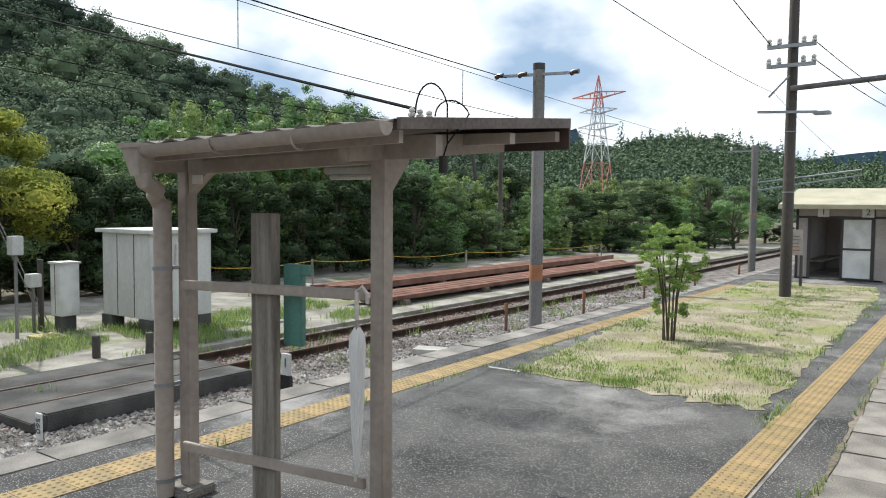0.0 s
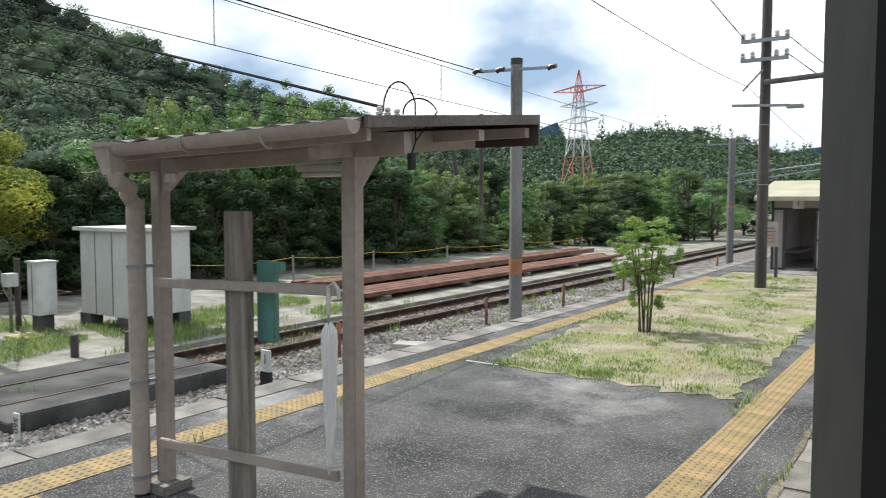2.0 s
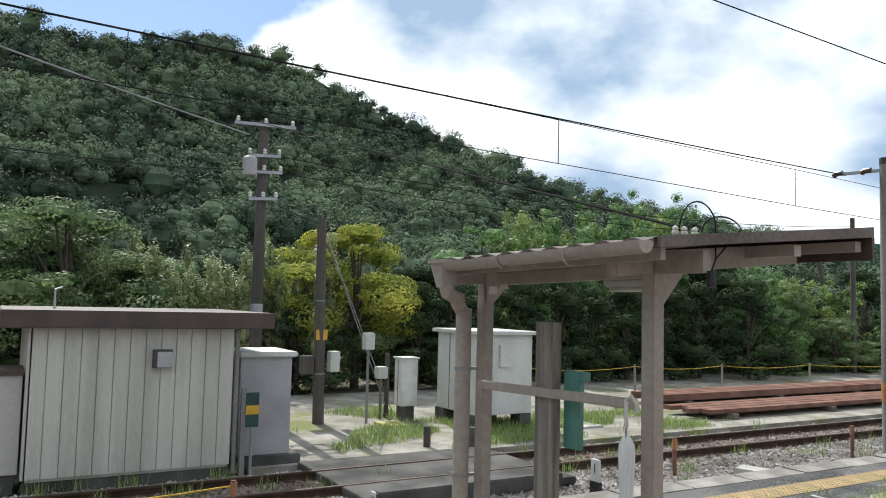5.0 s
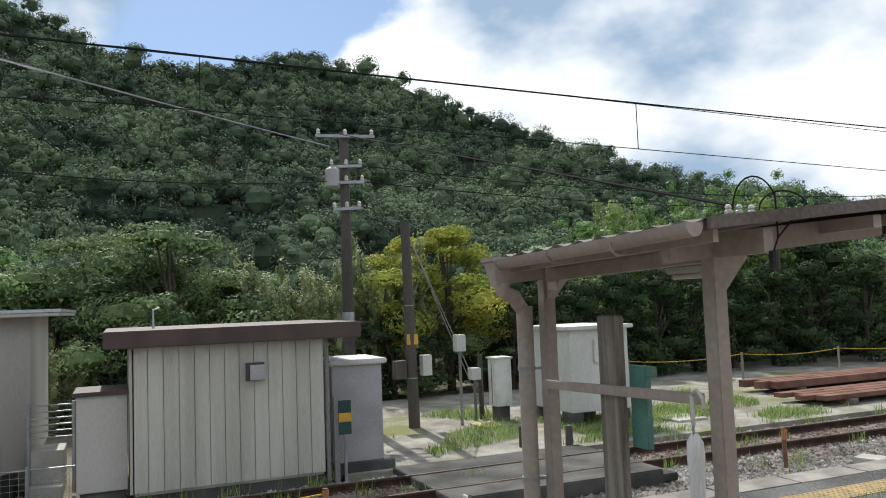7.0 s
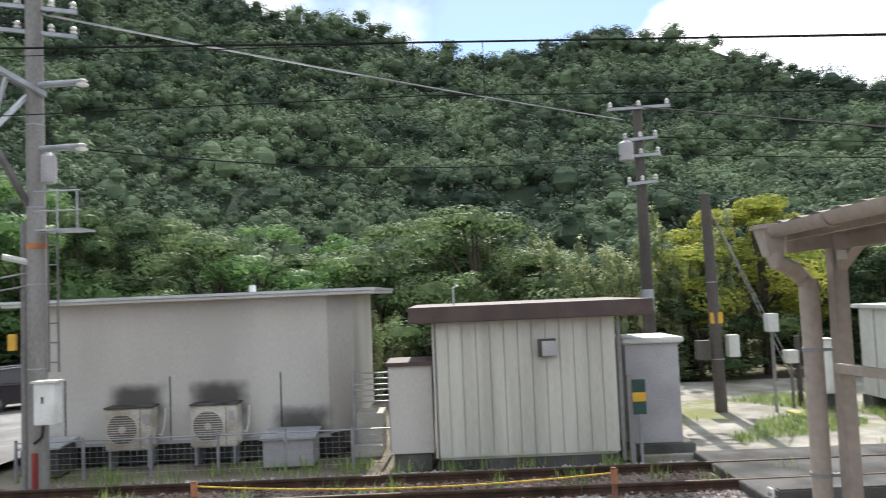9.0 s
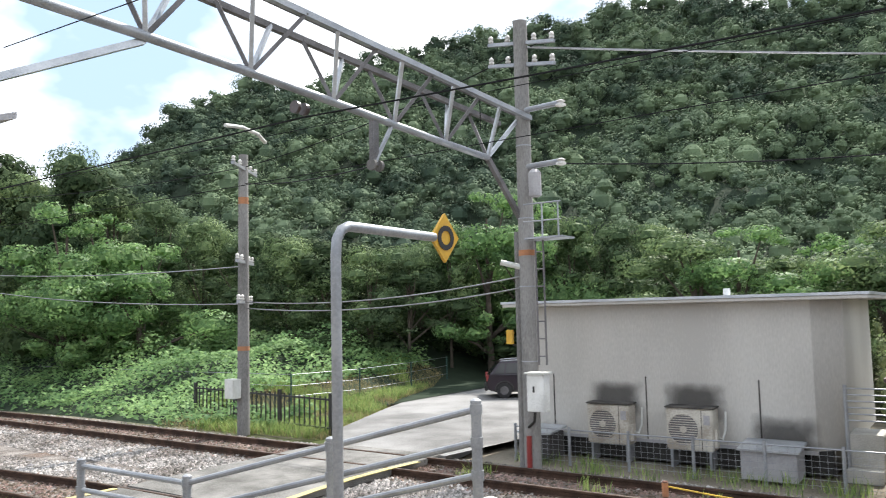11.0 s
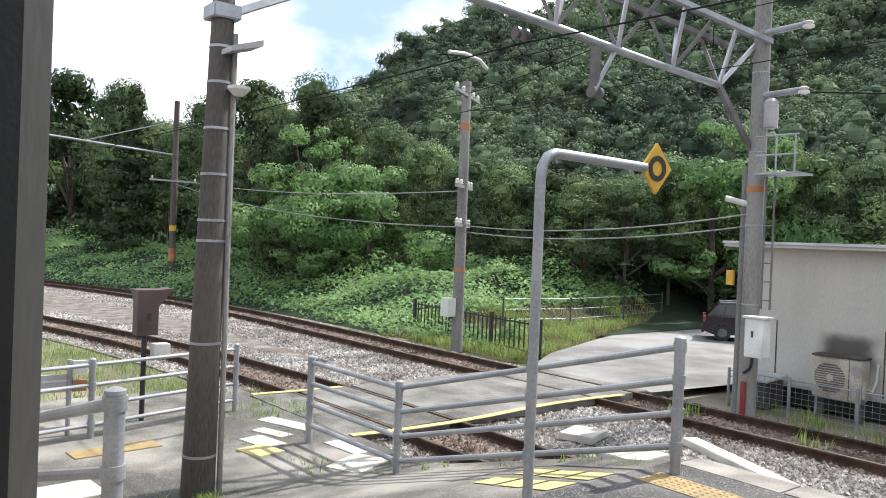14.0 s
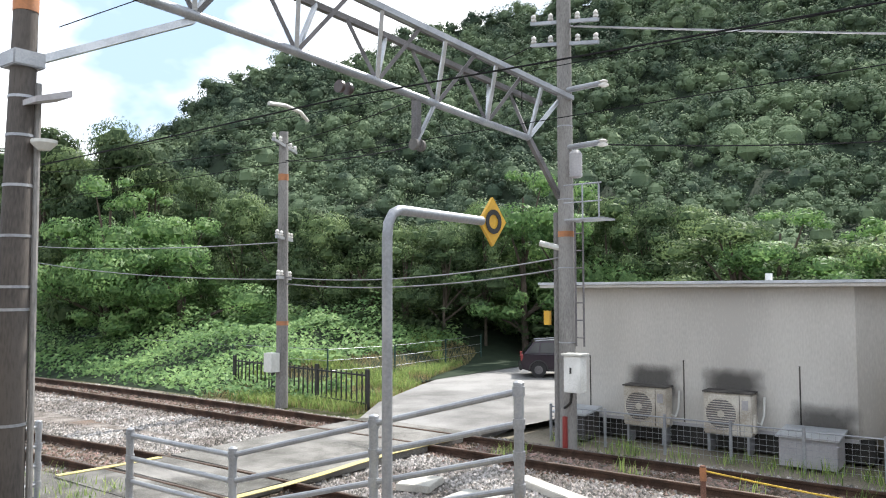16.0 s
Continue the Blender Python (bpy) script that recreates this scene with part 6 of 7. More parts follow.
for z, w, mat in ((30.5, 8.5, TWR_RED), (26.5, 6.0, TWR_WHITE), (22.5, 6.5, TWR_WHITE)):
    m = Mesh()
    for s in (-1, 1):
        for dy in (-0.7, 0.7):
            m.bar((PX, PYY + dy, z - 0.9), (PX + s * w, PYY - s * w * 0.3, z), 0.2, 0.2).bar((PX, PYY + dy, z + 0.9), (PX + s * w, PYY - s * w * 0.3, z), 0.2, 0.2)
        for f in (0.3, 0.6):
            m.bar((PX + s * w * f, PYY - s * w * 0.3 * f, z - 0.9 * (1 - f)), (PX + s * w * f, PYY - s * w * 0.3 * f, z + 0.9 * (1 - f)), 0.15, 0.15)
    part("crossarm", m, mat, py)

# ---- vegetation ----
rng = np.random.default_rng(11)


def leaf_mesh(name, centres, normals, sizes, mat, aspect=0.62, jitter=0.42, soft=0.6):
    """Leaf blades, each a small tilted wedge, at the given places."""
    n = len(centres)
    rnd = rng.normal(size=(n, 3))
    nv = normals + jitter * rnd / np.linalg.norm(rnd, axis=1, keepdims=True)
    nv /= np.linalg.norm(nv, axis=1, keepdims=True)
    t = np.cross(nv, rng.normal(size=(n, 3)))
    t /= np.linalg.norm(t, axis=1, keepdims=True) + 1e-9
    b = np.cross(nv, t)
    s = sizes[:, None]
    v = np.stack([centres - t * s, centres + t * s * 0.8 - b * s * aspect * 0.7 + nv * s * 0.2, centres + t * s * 0.55 + b * s * aspect], 1)
    me = bpy.data.meshes.new(name)
    me.vertices.add(3 * n)
    me.vertices.foreach_set("co", v.reshape(-1).astype(np.float32))
    me.loops.add(3 * n)
    me.loops.foreach_set("vertex_index", np.arange(3 * n, dtype=np.int32))
    me.polygons.add(n)
    me.polygons.foreach_set("loop_start", np.arange(0, 3 * n, 3, dtype=np.int32))
    me.update(calc_edges=True)
    me.materials.append(mat)
    if soft:
        sn_ = normals / (np.linalg.norm(normals, axis=1, keepdims=True) + 1e-9) * soft + nv * (1 - soft)
        sn_ /= np.linalg.norm(sn_, axis=1, keepdims=True) + 1e-9
        me.normals_split_custom_set_from_vertices(np.repeat(sn_, 3, axis=0).tolist())
    return me


def on_blobs(blobs, n, inner=0.55):
    """Points spread through ellipsoid shells, more at their skins, with outward normals."""
    blobs = np.array(blobs, float)
    w = blobs[:, 3] * blobs[:, 4]
    pick = rng.choice(len(blobs), n, p=w / w.sum())
    d = rng.normal(size=(n, 3))
    d /= np.linalg.norm(d, axis=1, keepdims=True)
    r = inner + (1.08 - inner) * rng.random(n) ** 0.5
    q = blobs[pick]
    rad = np.c_[q[:, 3], q[:, 3], q[:, 4]]
    return q[:, :3] + d * rad * r[:, None], d


def broad_blobs(h, w, seed, low=0.25, count=46):
    r = random.Random(seed)
    out = []
    for i in range(count):
        f = r.random()
        z = h * (low + (0.92 - low) * f)
        reach = w * math.sin(math.pi * min(1.0, 0.25 + 0.72 * f)) ** 0.8
        a, d = r.uniform(0, 6.28), reach * r.uniform(0.3, 1.0)
        s = w * r.choice([0.10, 0.14, 0.18, 0.26, 0.34])
        out.append((math.cos(a) * d, math.sin(a) * d, z, s, s * r.uniform(0.4, 0.7)))
    return out


def limbs(h, w, seed, blobs, r0):
    r = random.Random(seed)
    m = Mesh()
    m.tube([(0, 0, -0.2), (r.uniform(-0.1, 0.1) * h * 0.3, r.uniform(-0.1, 0.1) * h * 0.3, h * 0.35), (r.uniform(-0.1, 0.1) * h * 0.5, 0, h * 0.8)], r0, 8, r0 * 0.25)
    for b in blobs[:9]:
        z0 = max(0.12 * h, b[2] * 0.55)
        m.tube([(0, 0, z0), (b[0] * 0.5, b[1] * 0.5, (z0 + b[2]) / 2 + 0.1), (b[0], b[1], b[2])], r0 * 0.45, 6, r0 * 0.1)
    return m


def cores(blobs):
    """Solid hulls hidden in the leaf clumps, added to block light from behind."""
    m = Mesh()
    for x, y, z, w, h in blobs:
        m.lathe([(0.02, -0.55 * h), (0.56 * w, -0.1 * h), (0.4 * w, 0.38 * h), (0.02, 0.55 * h)], (x, y, z), 5)
    return m


def tree(kind, h, w, seed, mat, leaves, size, label, r0=0.14, low=0.25, count=34, blobs=None, aspect=0.62):
    ob = thing(kind, label, "tree", (0, 0, -400))
    ob.matrix_basis = Matrix()
    SPOT[ob.name] = Matrix()
    bl = blobs or broad_blobs(h, w, seed, low, count)
    part("trunk", limbs(h, w, seed, bl, r0), BARK, ob, local=True)
    c, d = on_blobs(bl, leaves, 0.66)
    part("inner_foliage", cores(bl), mat, ob, local=True)
    part("crown", leaf_mesh("crown", c, d, size * rng.uniform(0.6, 1.3, leaves), mat, aspect), mat, ob, local=True)
    return ob


def cedar_blobs(h, w, seed):
    r = random.Random(seed)
    out = []
    for i in range(26):
        f = i / 25
        a = i * 2.4
        d = w * (1 - f) * r.uniform(0.3, 0.75)
        out.append((math.cos(a) * d, math.sin(a) * d, h * (0.15 + 0.83 * f), w * (0.18 + 0.42 * (1 - f)), h * 0.05))
    return out


def bamboo_blobs(h, w, seed):
    """Leaning culms, each with many small sprays that droop outwards near its top."""
    r = random.Random(seed)
    out = []
    for i in range(20):
        a, d = r.uniform(0, 6.28), w * r.uniform(0.05, 0.9)
        b, lean = r.uniform(0, 6.28), w * r.uniform(0.1, 0.6)
        top = h * r.uniform(0.7, 0.96)
        for k in range(7):
            f = 0.12 + 0.86 * (k / 6) ** 0.8 + r.uniform(-0.05, 0.05)
            x, y = math.cos(a) * d + math.cos(b) * lean * f * f, math.sin(a) * d + math.sin(b) * lean * f * f
            g = r.uniform(0.0, 0.28) * w * (1.1 - f)
            out.append((x + g * math.cos(k * 2.4 + a), y + g * math.sin(k * 2.4 + a), top * min(f, 1.0), w * r.uniform(0.12, 0.26) * (1.25 - 0.7 * f), h * r.uniform(0.03, 0.055)))
    return out


def vine_blobs(h, w, seed):
    r = random.Random(seed)
    out = []
    for i in range(14):
        a, d = r.uniform(0, 6.28), w * r.uniform(0.3, 1.0)
        top = h * r.uniform(0.7, 1.0)
        for f in (0.15, 0.35, 0.55, 0.75, 0.95):
            out.append((math.cos(a) * d, math.sin(a) * d, top * f, w * 0.17 * (1.25 - 0.6 * f), h * 0.11))
    return out


N = 12500
KINDS = {
    "mid": tree("broadleaf_tree", 6.0, 2.6, 1, LEAF_MID, N, 0.062, "green broadleaf tree with an uneven crown"),
    "mid2": tree("broadleaf_tree", 6.0, 3.0, 2, LEAF_MID, N, 0.066, "spreading green broadleaf tree", low=0.15, count=40),
    "dark": tree("broadleaf_tree", 6.0, 2.6, 3, LEAF_DARK, 5200, 0.105, "broadleaf tree with shade put into its dark leaves", low=0.08, count=40),
    "bright": tree("broadleaf_tree", 6.0, 2.8, 4, LEAF_BRIGHT, N, 0.064, "bright sunlit broadleaf tree", low=0.2, count=38),
    "yellow": tree("broadleaf_tree", 6.0, 2.3, 5, LEAF_YELLOW, N, 0.06, "yellowing broadleaf tree above the vines", low=0.3),
    "tall": tree("broadleaf_tree", 6.0, 2.5, 21, LEAF_MID, N, 0.058, "green broadleaf tree with bare trunks under a high crown", low=0.42, count=52, r0=0.1),
    "tall2": tree("broadleaf_tree", 6.0, 2.7, 22, LEAF_SHADE, N, 0.058, "deep green broadleaf tree with layered boughs", low=0.38, count=56, r0=0.11),
    "cedar": tree("cedar_tree", 9.0, 2.0, 6, LEAF_DARK, 5200, 0.13, "dark green conical cedar tree", blobs=cedar_blobs(9.0, 2.0, 6)),
    "bamboo": tree("bamboo_clump", 6.0, 1.9, 7, LEAF_BAMBOO, 12000, 0.085, "feathery light green bamboo clump", r0=0.05, blobs=bamboo_blobs(6.0, 1.9, 7), aspect=0.3),
    "bamboo2": tree("bamboo_clump", 6.0, 1.7, 17, LEAF_BRIGHT, 12000, 0.085, "feathery bright green bamboo clump", r0=0.05, blobs=bamboo_blobs(6.0, 1.7, 17), aspect=0.3),
    "vine": tree("vine_covered_tree", 6.0, 1.9, 8, LEAF_VINE, 11000, 0.06, "tree draped in hanging grey green vines", r0=0.1, blobs=vine_blobs(6.0, 1.9, 8)),
}
BASE_H = {k: {"cedar": 9.0, "tall": 7.2, "tall2": 7.2}.get(k, 6.0) for k in KINDS}
USED = set()


def plant(kind, x, y, h, wide=1.0, z=-1.0):
    s = h / BASE_H[kind]
    m = pose(x, y, z, 0, 0, random.uniform(0, 360)) @ Matrix.Diagonal((s * wide, s * wide, s, 1))
    if kind not in USED:
        USED.add(kind)
        KINDS[kind].matrix_basis = m
        KINDS[kind]["group"] = "trees"
        return KINDS[kind]
    return copy_thing(KINDS[kind], m)


def at_az(az, d):
    a = radians(az)
    return -math.sin(a) * d, math.cos(a) * d


def top_at(elev, d):
    """Tree height above the ground for a top seen at that elevation."""
    return 1.8 + d * math.tan(radians(elev)) + 1.0


random.seed(5)
# wood edge: azimuth, distance, elevation of the top, kind
BELT = [
    (15, 62, 1.6, "mid"), (17, 60, 2.6, "mid2"), (19, 58, 2.6, "bamboo"), (21.5, 55, 2.8, "mid2"), (24, 52, 3.0, "bamboo"), (26.5, 50, 3.0, "mid"),
    (29, 47, 2.6, "bamboo"), (31.5, 45, 3.0, "dark"), (33.5, 42, 3.4, "bamboo"), (36, 39, 3.6, "bamboo"), (38.5, 37, 4.0, "bamboo2"), (41, 36, 5.5, "dark"),
    (43.5, 36, 9.8, "bamboo2"), (45.5, 35, 9.0, "bamboo"), (47.5, 34, 10.2, "bamboo2"), (50, 33, 8.8, "bamboo"), (52.5, 32, 9.2, "bamboo2"), (55, 31, 9.4, "bamboo"),
    (57.5, 30, 6.6, "bright"), (60, 28, 5.2, "mid"), (62, 27, 4.4, "dark"), (64.5, 25.5, 5.0, "mid"), (67, 25, 6.4, "yellow"), (69.5, 24.5, 6.6, "yellow"),
    (72, 24, 5.2, "vine"), (74.5, 24, 4.6, "vine"), (77, 23.5, 4.9, "vine"), (79.5, 23.5, 5.2, "vine"), (82, 24, 6.3, "mid"), (84.5, 24, 6.4, "vine"),
    (87, 23, 8.3, "mid2"), (89.5, 24, 8.4, "mid"), (92, 25, 7.4, "mid2"), (94.5, 25, 5.6, "mid"), (97, 26, 4.9, "bright"), (100, 27, 4.8, "mid2"),
    (103, 27, 5.8, "bright"), (106, 27, 6.8, "mid2"), (109, 31, 8.4, "tall"), (112, 31, 8.8, "tall2"), (115, 31, 9.0, "tall"), (118, 31, 8.4, "bright"),
    (121, 31, 9.3, "bright"), (124, 31, 8.8, "tall"), (127, 30, 6.5, "tall2"), (130, 30, 6.8, "tall"), (133, 31, 7.4, "dark"), (136, 31, 7.8, "tall"),
    (139, 32, 8.0, "tall2"), (142, 33, 9.4, "tall"), (145, 34, 10.6, "tall2"), (148, 35, 13.0, "mid"), (149.5, 36, 13.0, "dark"), (150.5, 38, 14.0, "tall2"), (153, 40, 14.2, "mid"),
    (155, 42, 13.6, "dark"), (158, 45, 11.4, "tall2"), (161, 50, 11.2, "mid"), (164, 55, 12.0, "tall2"), (167, 60, 12.4, "dark"), (170, 66, 12.6, "mid"), (163, 46, 9.5, "cedar"),
    (151, 32, 8.2, "bright"), (148.5, 32, 7.4, "bright"), (146, 31, 5.6, "bright"), (154, 38, 5.4, "mid"),
]
for az, d, e, kind in BELT:
    x, y = at_az(az, d)
    h = top_at(e, d)
    plant(kind, x, y, h, max(0.75, min(1.15, 6.5 / h)) if kind != "cedar" else 1.0)
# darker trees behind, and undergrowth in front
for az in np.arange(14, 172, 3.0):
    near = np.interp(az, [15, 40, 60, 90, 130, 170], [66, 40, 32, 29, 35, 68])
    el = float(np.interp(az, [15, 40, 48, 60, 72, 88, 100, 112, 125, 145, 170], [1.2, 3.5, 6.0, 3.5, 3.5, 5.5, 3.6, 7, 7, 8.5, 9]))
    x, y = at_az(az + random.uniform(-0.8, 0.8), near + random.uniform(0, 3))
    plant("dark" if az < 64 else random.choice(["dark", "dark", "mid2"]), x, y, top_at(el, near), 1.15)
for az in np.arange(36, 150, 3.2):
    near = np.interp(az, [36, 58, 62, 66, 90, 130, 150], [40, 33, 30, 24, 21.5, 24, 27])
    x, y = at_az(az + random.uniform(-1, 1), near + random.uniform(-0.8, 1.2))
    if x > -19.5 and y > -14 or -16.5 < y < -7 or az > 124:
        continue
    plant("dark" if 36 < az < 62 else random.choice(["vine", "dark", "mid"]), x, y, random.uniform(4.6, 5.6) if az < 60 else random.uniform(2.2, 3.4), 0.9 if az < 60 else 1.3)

# thicket shaded by leaf colour under bamboo; low bushes at the yard's end
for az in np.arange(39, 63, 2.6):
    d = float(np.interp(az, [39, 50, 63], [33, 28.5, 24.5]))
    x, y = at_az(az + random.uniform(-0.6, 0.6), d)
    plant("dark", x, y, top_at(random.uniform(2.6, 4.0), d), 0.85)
for az in np.arange(15, 40, 1.15):
    d = float(np.interp(az, [15, 39], [54, 34])) + random.uniform(-1.0, 2.5)
    x, y = at_az(az + random.uniform(-0.6, 0.6), d)
    plant(random.choice(["bright", "bamboo", "bamboo2", "mid2", "dark"]), x, y, random.uniform(2.2, 4.4), 1.15)

# bank of creeping vines beside the curve
def bank_front(y):
    return (curve_x(-12.0, y) if y < -17 else -12.0 - (y + 17) * 0.25) - 0.4


def bank_z(x, y):
    d = max(0.0, bank_front(y) - x)
    return -0.98 + min(1.7, d * 0.36) * (0.85 + 0.2 * math.sin(x * 1.1 + y * 0.6) * math.sin(y * 0.8 - x * 0.4)) * min(1.0, max(0.12, (-15.5 - y) / 4))


pts = []
rb = random.Random(31)
while len(pts) < 85000:
    y = -14.0 - 56 * rb.random() ** 1.5
    x = bank_front(y) - 12 * rb.random() ** 0.9
    if y > -17.2 and x < -14.6:
        continue
    pts.append((x, y, bank_z(x, y) + rb.random() ** 1.3 * (0.22 + 1.5 * max(0.0, noise.noise(Vector((x * 0.55, y * 0.55, 1)))))))
me = leaf_mesh("bank_leaves", np.array(pts), np.tile((0.25, 0.2, 1.0), (len(pts), 1)), rng.uniform(0.04, 0.105, len(pts)), LEAF_BRIGHT, 0.8, 0.7, 0.5)
single("vine_bank", me, LEAF_BRIGHT, "bank covered with bright green creeping vines", "undergrowth", kind="stuff")
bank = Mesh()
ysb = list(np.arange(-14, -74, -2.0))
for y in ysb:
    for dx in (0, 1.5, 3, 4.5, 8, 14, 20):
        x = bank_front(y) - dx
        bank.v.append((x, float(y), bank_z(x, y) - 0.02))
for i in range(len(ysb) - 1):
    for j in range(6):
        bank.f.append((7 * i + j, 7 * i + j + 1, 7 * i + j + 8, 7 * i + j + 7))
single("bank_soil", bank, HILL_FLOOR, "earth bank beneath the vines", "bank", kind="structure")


def blades(name, pts, hgt, mat, label, lean=0.35):
    """Grass: narrow bent blades of two faces each."""
    p = np.array(pts, float)
    n = len(p)
    a = rng.uniform(0, 6.28, n)
    h = hgt * rng.uniform(0.4, 1.3, n)
    w = 0.002 + 0.006 * rng.random(n) * (hgt / 0.15) ** 0.6
    dx, dy = np.cos(a), np.sin(a)
    ln = h * lean * rng.uniform(0.2, 1.5, n)
    base_l = p + np.c_[-dy * w, dx * w, np.zeros(n)]
    base_r = p - np.c_[-dy * w, dx * w, np.zeros(n)]
    mid_l = p + np.c_[dx * ln * 0.35 - dy * w * 0.7, dy * ln * 0.35 + dx * w * 0.7, h * 0.6]
    mid_r = p + np.c_[dx * ln * 0.35 + dy * w * 0.7, dy * ln * 0.35 - dx * w * 0.7, h * 0.6]
    tip = p + np.c_[dx * ln, dy * ln, h]
    v = np.stack([base_l, base_r, mid_r, mid_l, tip], 1).reshape(-1, 3)
    k = 5 * np.arange(n)[:, None]
    f = [tuple(q) for q in (k + [0, 1, 2, 3])] + [tuple(q) for q in (k + [3, 2, 4])]
    me = bpy.data.meshes.new(name)
    me.from_pydata(v.tolist(), [], [tuple(int(i) for i in q) for q in f])
    me.materials.append(mat)
    return single(name, me, mat, label, "grass", kind="stuff")


def in_poly(x, y, poly):
    inside = False
    for (xa, ya), (xb, yb) in zip(poly, poly[1:] + poly[:1]):
        if (ya > y) != (yb > y) and x < (xb - xa) * (y - ya) / (yb - ya) + xa:
            inside = not inside
    return inside


def turf_points(n, bias, seed):
    r = random.Random(seed)
    out = []
    while len(out) < n:
        x, y = r.uniform(-5, -1.75), 6.6 + 13 * r.random() ** 1.3
        if not in_poly(x, y, TURF):
            continue
        v = noise.noise(Vector((x * 1.1, y * 0.7, 4.0)))
        edge = min(abs(x + 1.9), abs(y - 6.7), abs(x + 4.6))
        if (v + (0.35 if edge < 0.35 else 0)) * bias > r.uniform(-0.12, 0.22):
            out.append((x, y, 0.01))
    return out


blades("turf_grass", turf_points(9000, 1, 1), 0.02, GRASS, "short green grass tufts on the platform turf", 1.2)
blades("turf_dry_grass", turf_points(3000, -1, 2), 0.022, GRASS_DRY, "dry straw-coloured grass on the platform turf", 0.8)
clump = []
rc = random.Random(23)
while len(clump) < 16000:
    x, y = rc.uniform(-4.8, -1.8), 6.7 + 12.5 * rc.random() ** 1.4
    if not in_poly(x, y, TURF) or noise.noise(Vector((x * 1.1, y * 0.8, 9.0))) < rc.uniform(-0.15, 0.2):
        continue
    spread = rc.uniform(0.03, 0.14)
    for _ in range(rc.randint(12, 50)):
        clump.append((x + rc.gauss(0, spread), y + rc.gauss(0, spread), 0.01))
blades("turf_clumps", clump, 0.04, GRASS, "green grass clumps between bare patches of turf", 0.9)
tuft = []
for _ in range(45):
    x, y = random.choice([(-1.88, random.uniform(6.8, 18)), (random.uniform(-4.3, -1.9), 6.75), (-4.72, random.uniform(7, 18))])
    for _ in range(16):
        tuft.append((x + random.gauss(0, 0.06), y + random.gauss(0, 0.08), 0.01))
blades("turf_edge_grass", tuft, 0.075, GRASS, "taller green grass along the turf edge")
# weeds on platform joints and on the far platform edge
jw = []
for _ in range(26):
    x, y = random.choice([(-4.70, random.uniform(2, 9)), (-4.70, random.uniform(3, 7)), (edge_x(5) - 0.5, random.uniform(3.6, 4.6)), (-1.68, random.uniform(6, 7)), (random.uniform(-4.6, -1.5), random.uniform(-8.2, -4.5))])
    for _ in range(12):
        jw.append((x + random.gauss(0, 0.04), y + random.gauss(0, 0.12), ramp_z(y)))
blades("joint_weeds", jw, 0.08, GRASS, "small weeds in the platform joints", 0.9)
# weeds by the tracks and in the yard
tw = []
for _ in range(150):
    x, y = random.choice([(random.uniform(-12.6, -11.7), random.uniform(-7, 3)), (random.uniform(-12.5, -11.6), random.uniform(-7, 3)), (random.uniform(-10.1, -8.5), random.uniform(8, 24)), (random.uniform(-13, -11.6), random.uniform(7.8, 16)), (random.uniform(-11.2, -10.4), random.uniform(-7, 12)), (random.uniform(-5.5, -4.4), random.uniform(-12, -9.4))])
    for _ in range(22):
        tw.append((x + random.gauss(0, 0.1), y + random.gauss(0, 0.1), -0.93))
blades("track_weeds", tw, 0.2, GRASS, "scattered green weeds beside the rails", 0.5)
yw = []
while len(yw) < 15000:
    x, y = random.uniform(-17.5, -12.3), random.uniform(5.0, 14.5)
    if noise.noise(Vector((x * 0.6, y * 0.6, 3))) > -0.02 + 0.25 * (x < -15.5):
        yw.append((x, y, -0.88))
blades("yard_grass", yw, 0.14, GRASS, "patchy yellow green grass in the yard", 0.7)
lw = []
while len(lw) < 13000:
    x, y = random.uniform(-24, -12.3), random.uniform(-17.5, -11.3)
    if y < -12.2 + (x + 13.6) * 0.42 and y > -17.8:
        lw.append((x, y, bank_z(x, y) - 0.02 if y < -14 else -0.95))
blades("lane_grass", lw, 0.16, GRASS_DRY, "long yellow green grass along the lane", 0.7)
lg = []
while len(lg) < 16000:
    x, y = random.uniform(-24, -12.3), random.uniform(-18, -12)
    if y < -12.3 + (x + 13.6) * 0.42 and noise.noise(Vector((x * 0.5, y * 0.5, 6))) > -0.05:
        lg.append((x, y, bank_z(x, y) - 0.02 if y < -14 else -0.95))
blades("lane_weeds", lg, 0.24, GRASS, "tall green weeds beside the lane", 0.8)
pg_ = []
while len(pg_) < 12000:
    x, y = random.uniform(-5.2, -0.8), random.uniform(-22, -10.1)
    pg_.append((x + curve_x(0, y), y, -0.97))
blades("end_grass", pg_, 0.13, GRASS, "weeds beyond the platform end", 0.7)

# bush on the platform turf
bush = thing("young_shrub", "young bushy shrub with several thin stems on the turf", "shrub", (-3.7, 9.65, 0))
bl = []
r_ = random.Random(9)
for i in range(9):
    a = i * 0.7
    tipx, tipy = -3.7 + 0.32 * math.cos(a) * r_.uniform(0.4, 1), 9.65 + 0.32 * math.sin(a) * r_.uniform(0.4, 1)
    part("stem", Mesh().tube([(-3.7 + 0.07 * math.cos(a), 9.65 + 0.07 * math.sin(a), 0), ((tipx - 3.7) / 2, (tipy + 9.65) / 2, 0.6), (tipx, tipy, 1.15)], 0.016, 6, 0.007), BARK, bush)
for i in range(120):
    a, f = r_.uniform(0, 6.28), r_.uniform(-0.9, 1)
    rr = 0.46 * math.sqrt(1 - f * f * 0.8) * r_.uniform(0.3, 1.12)
    bl.append((-3.7 + rr * math.cos(a), 9.65 + rr * math.sin(a), 1.08 + 0.42 * f + r_.uniform(-0.05, 0.08), r_.uniform(0.05, 0.10), r_.uniform(0.025, 0.05)))
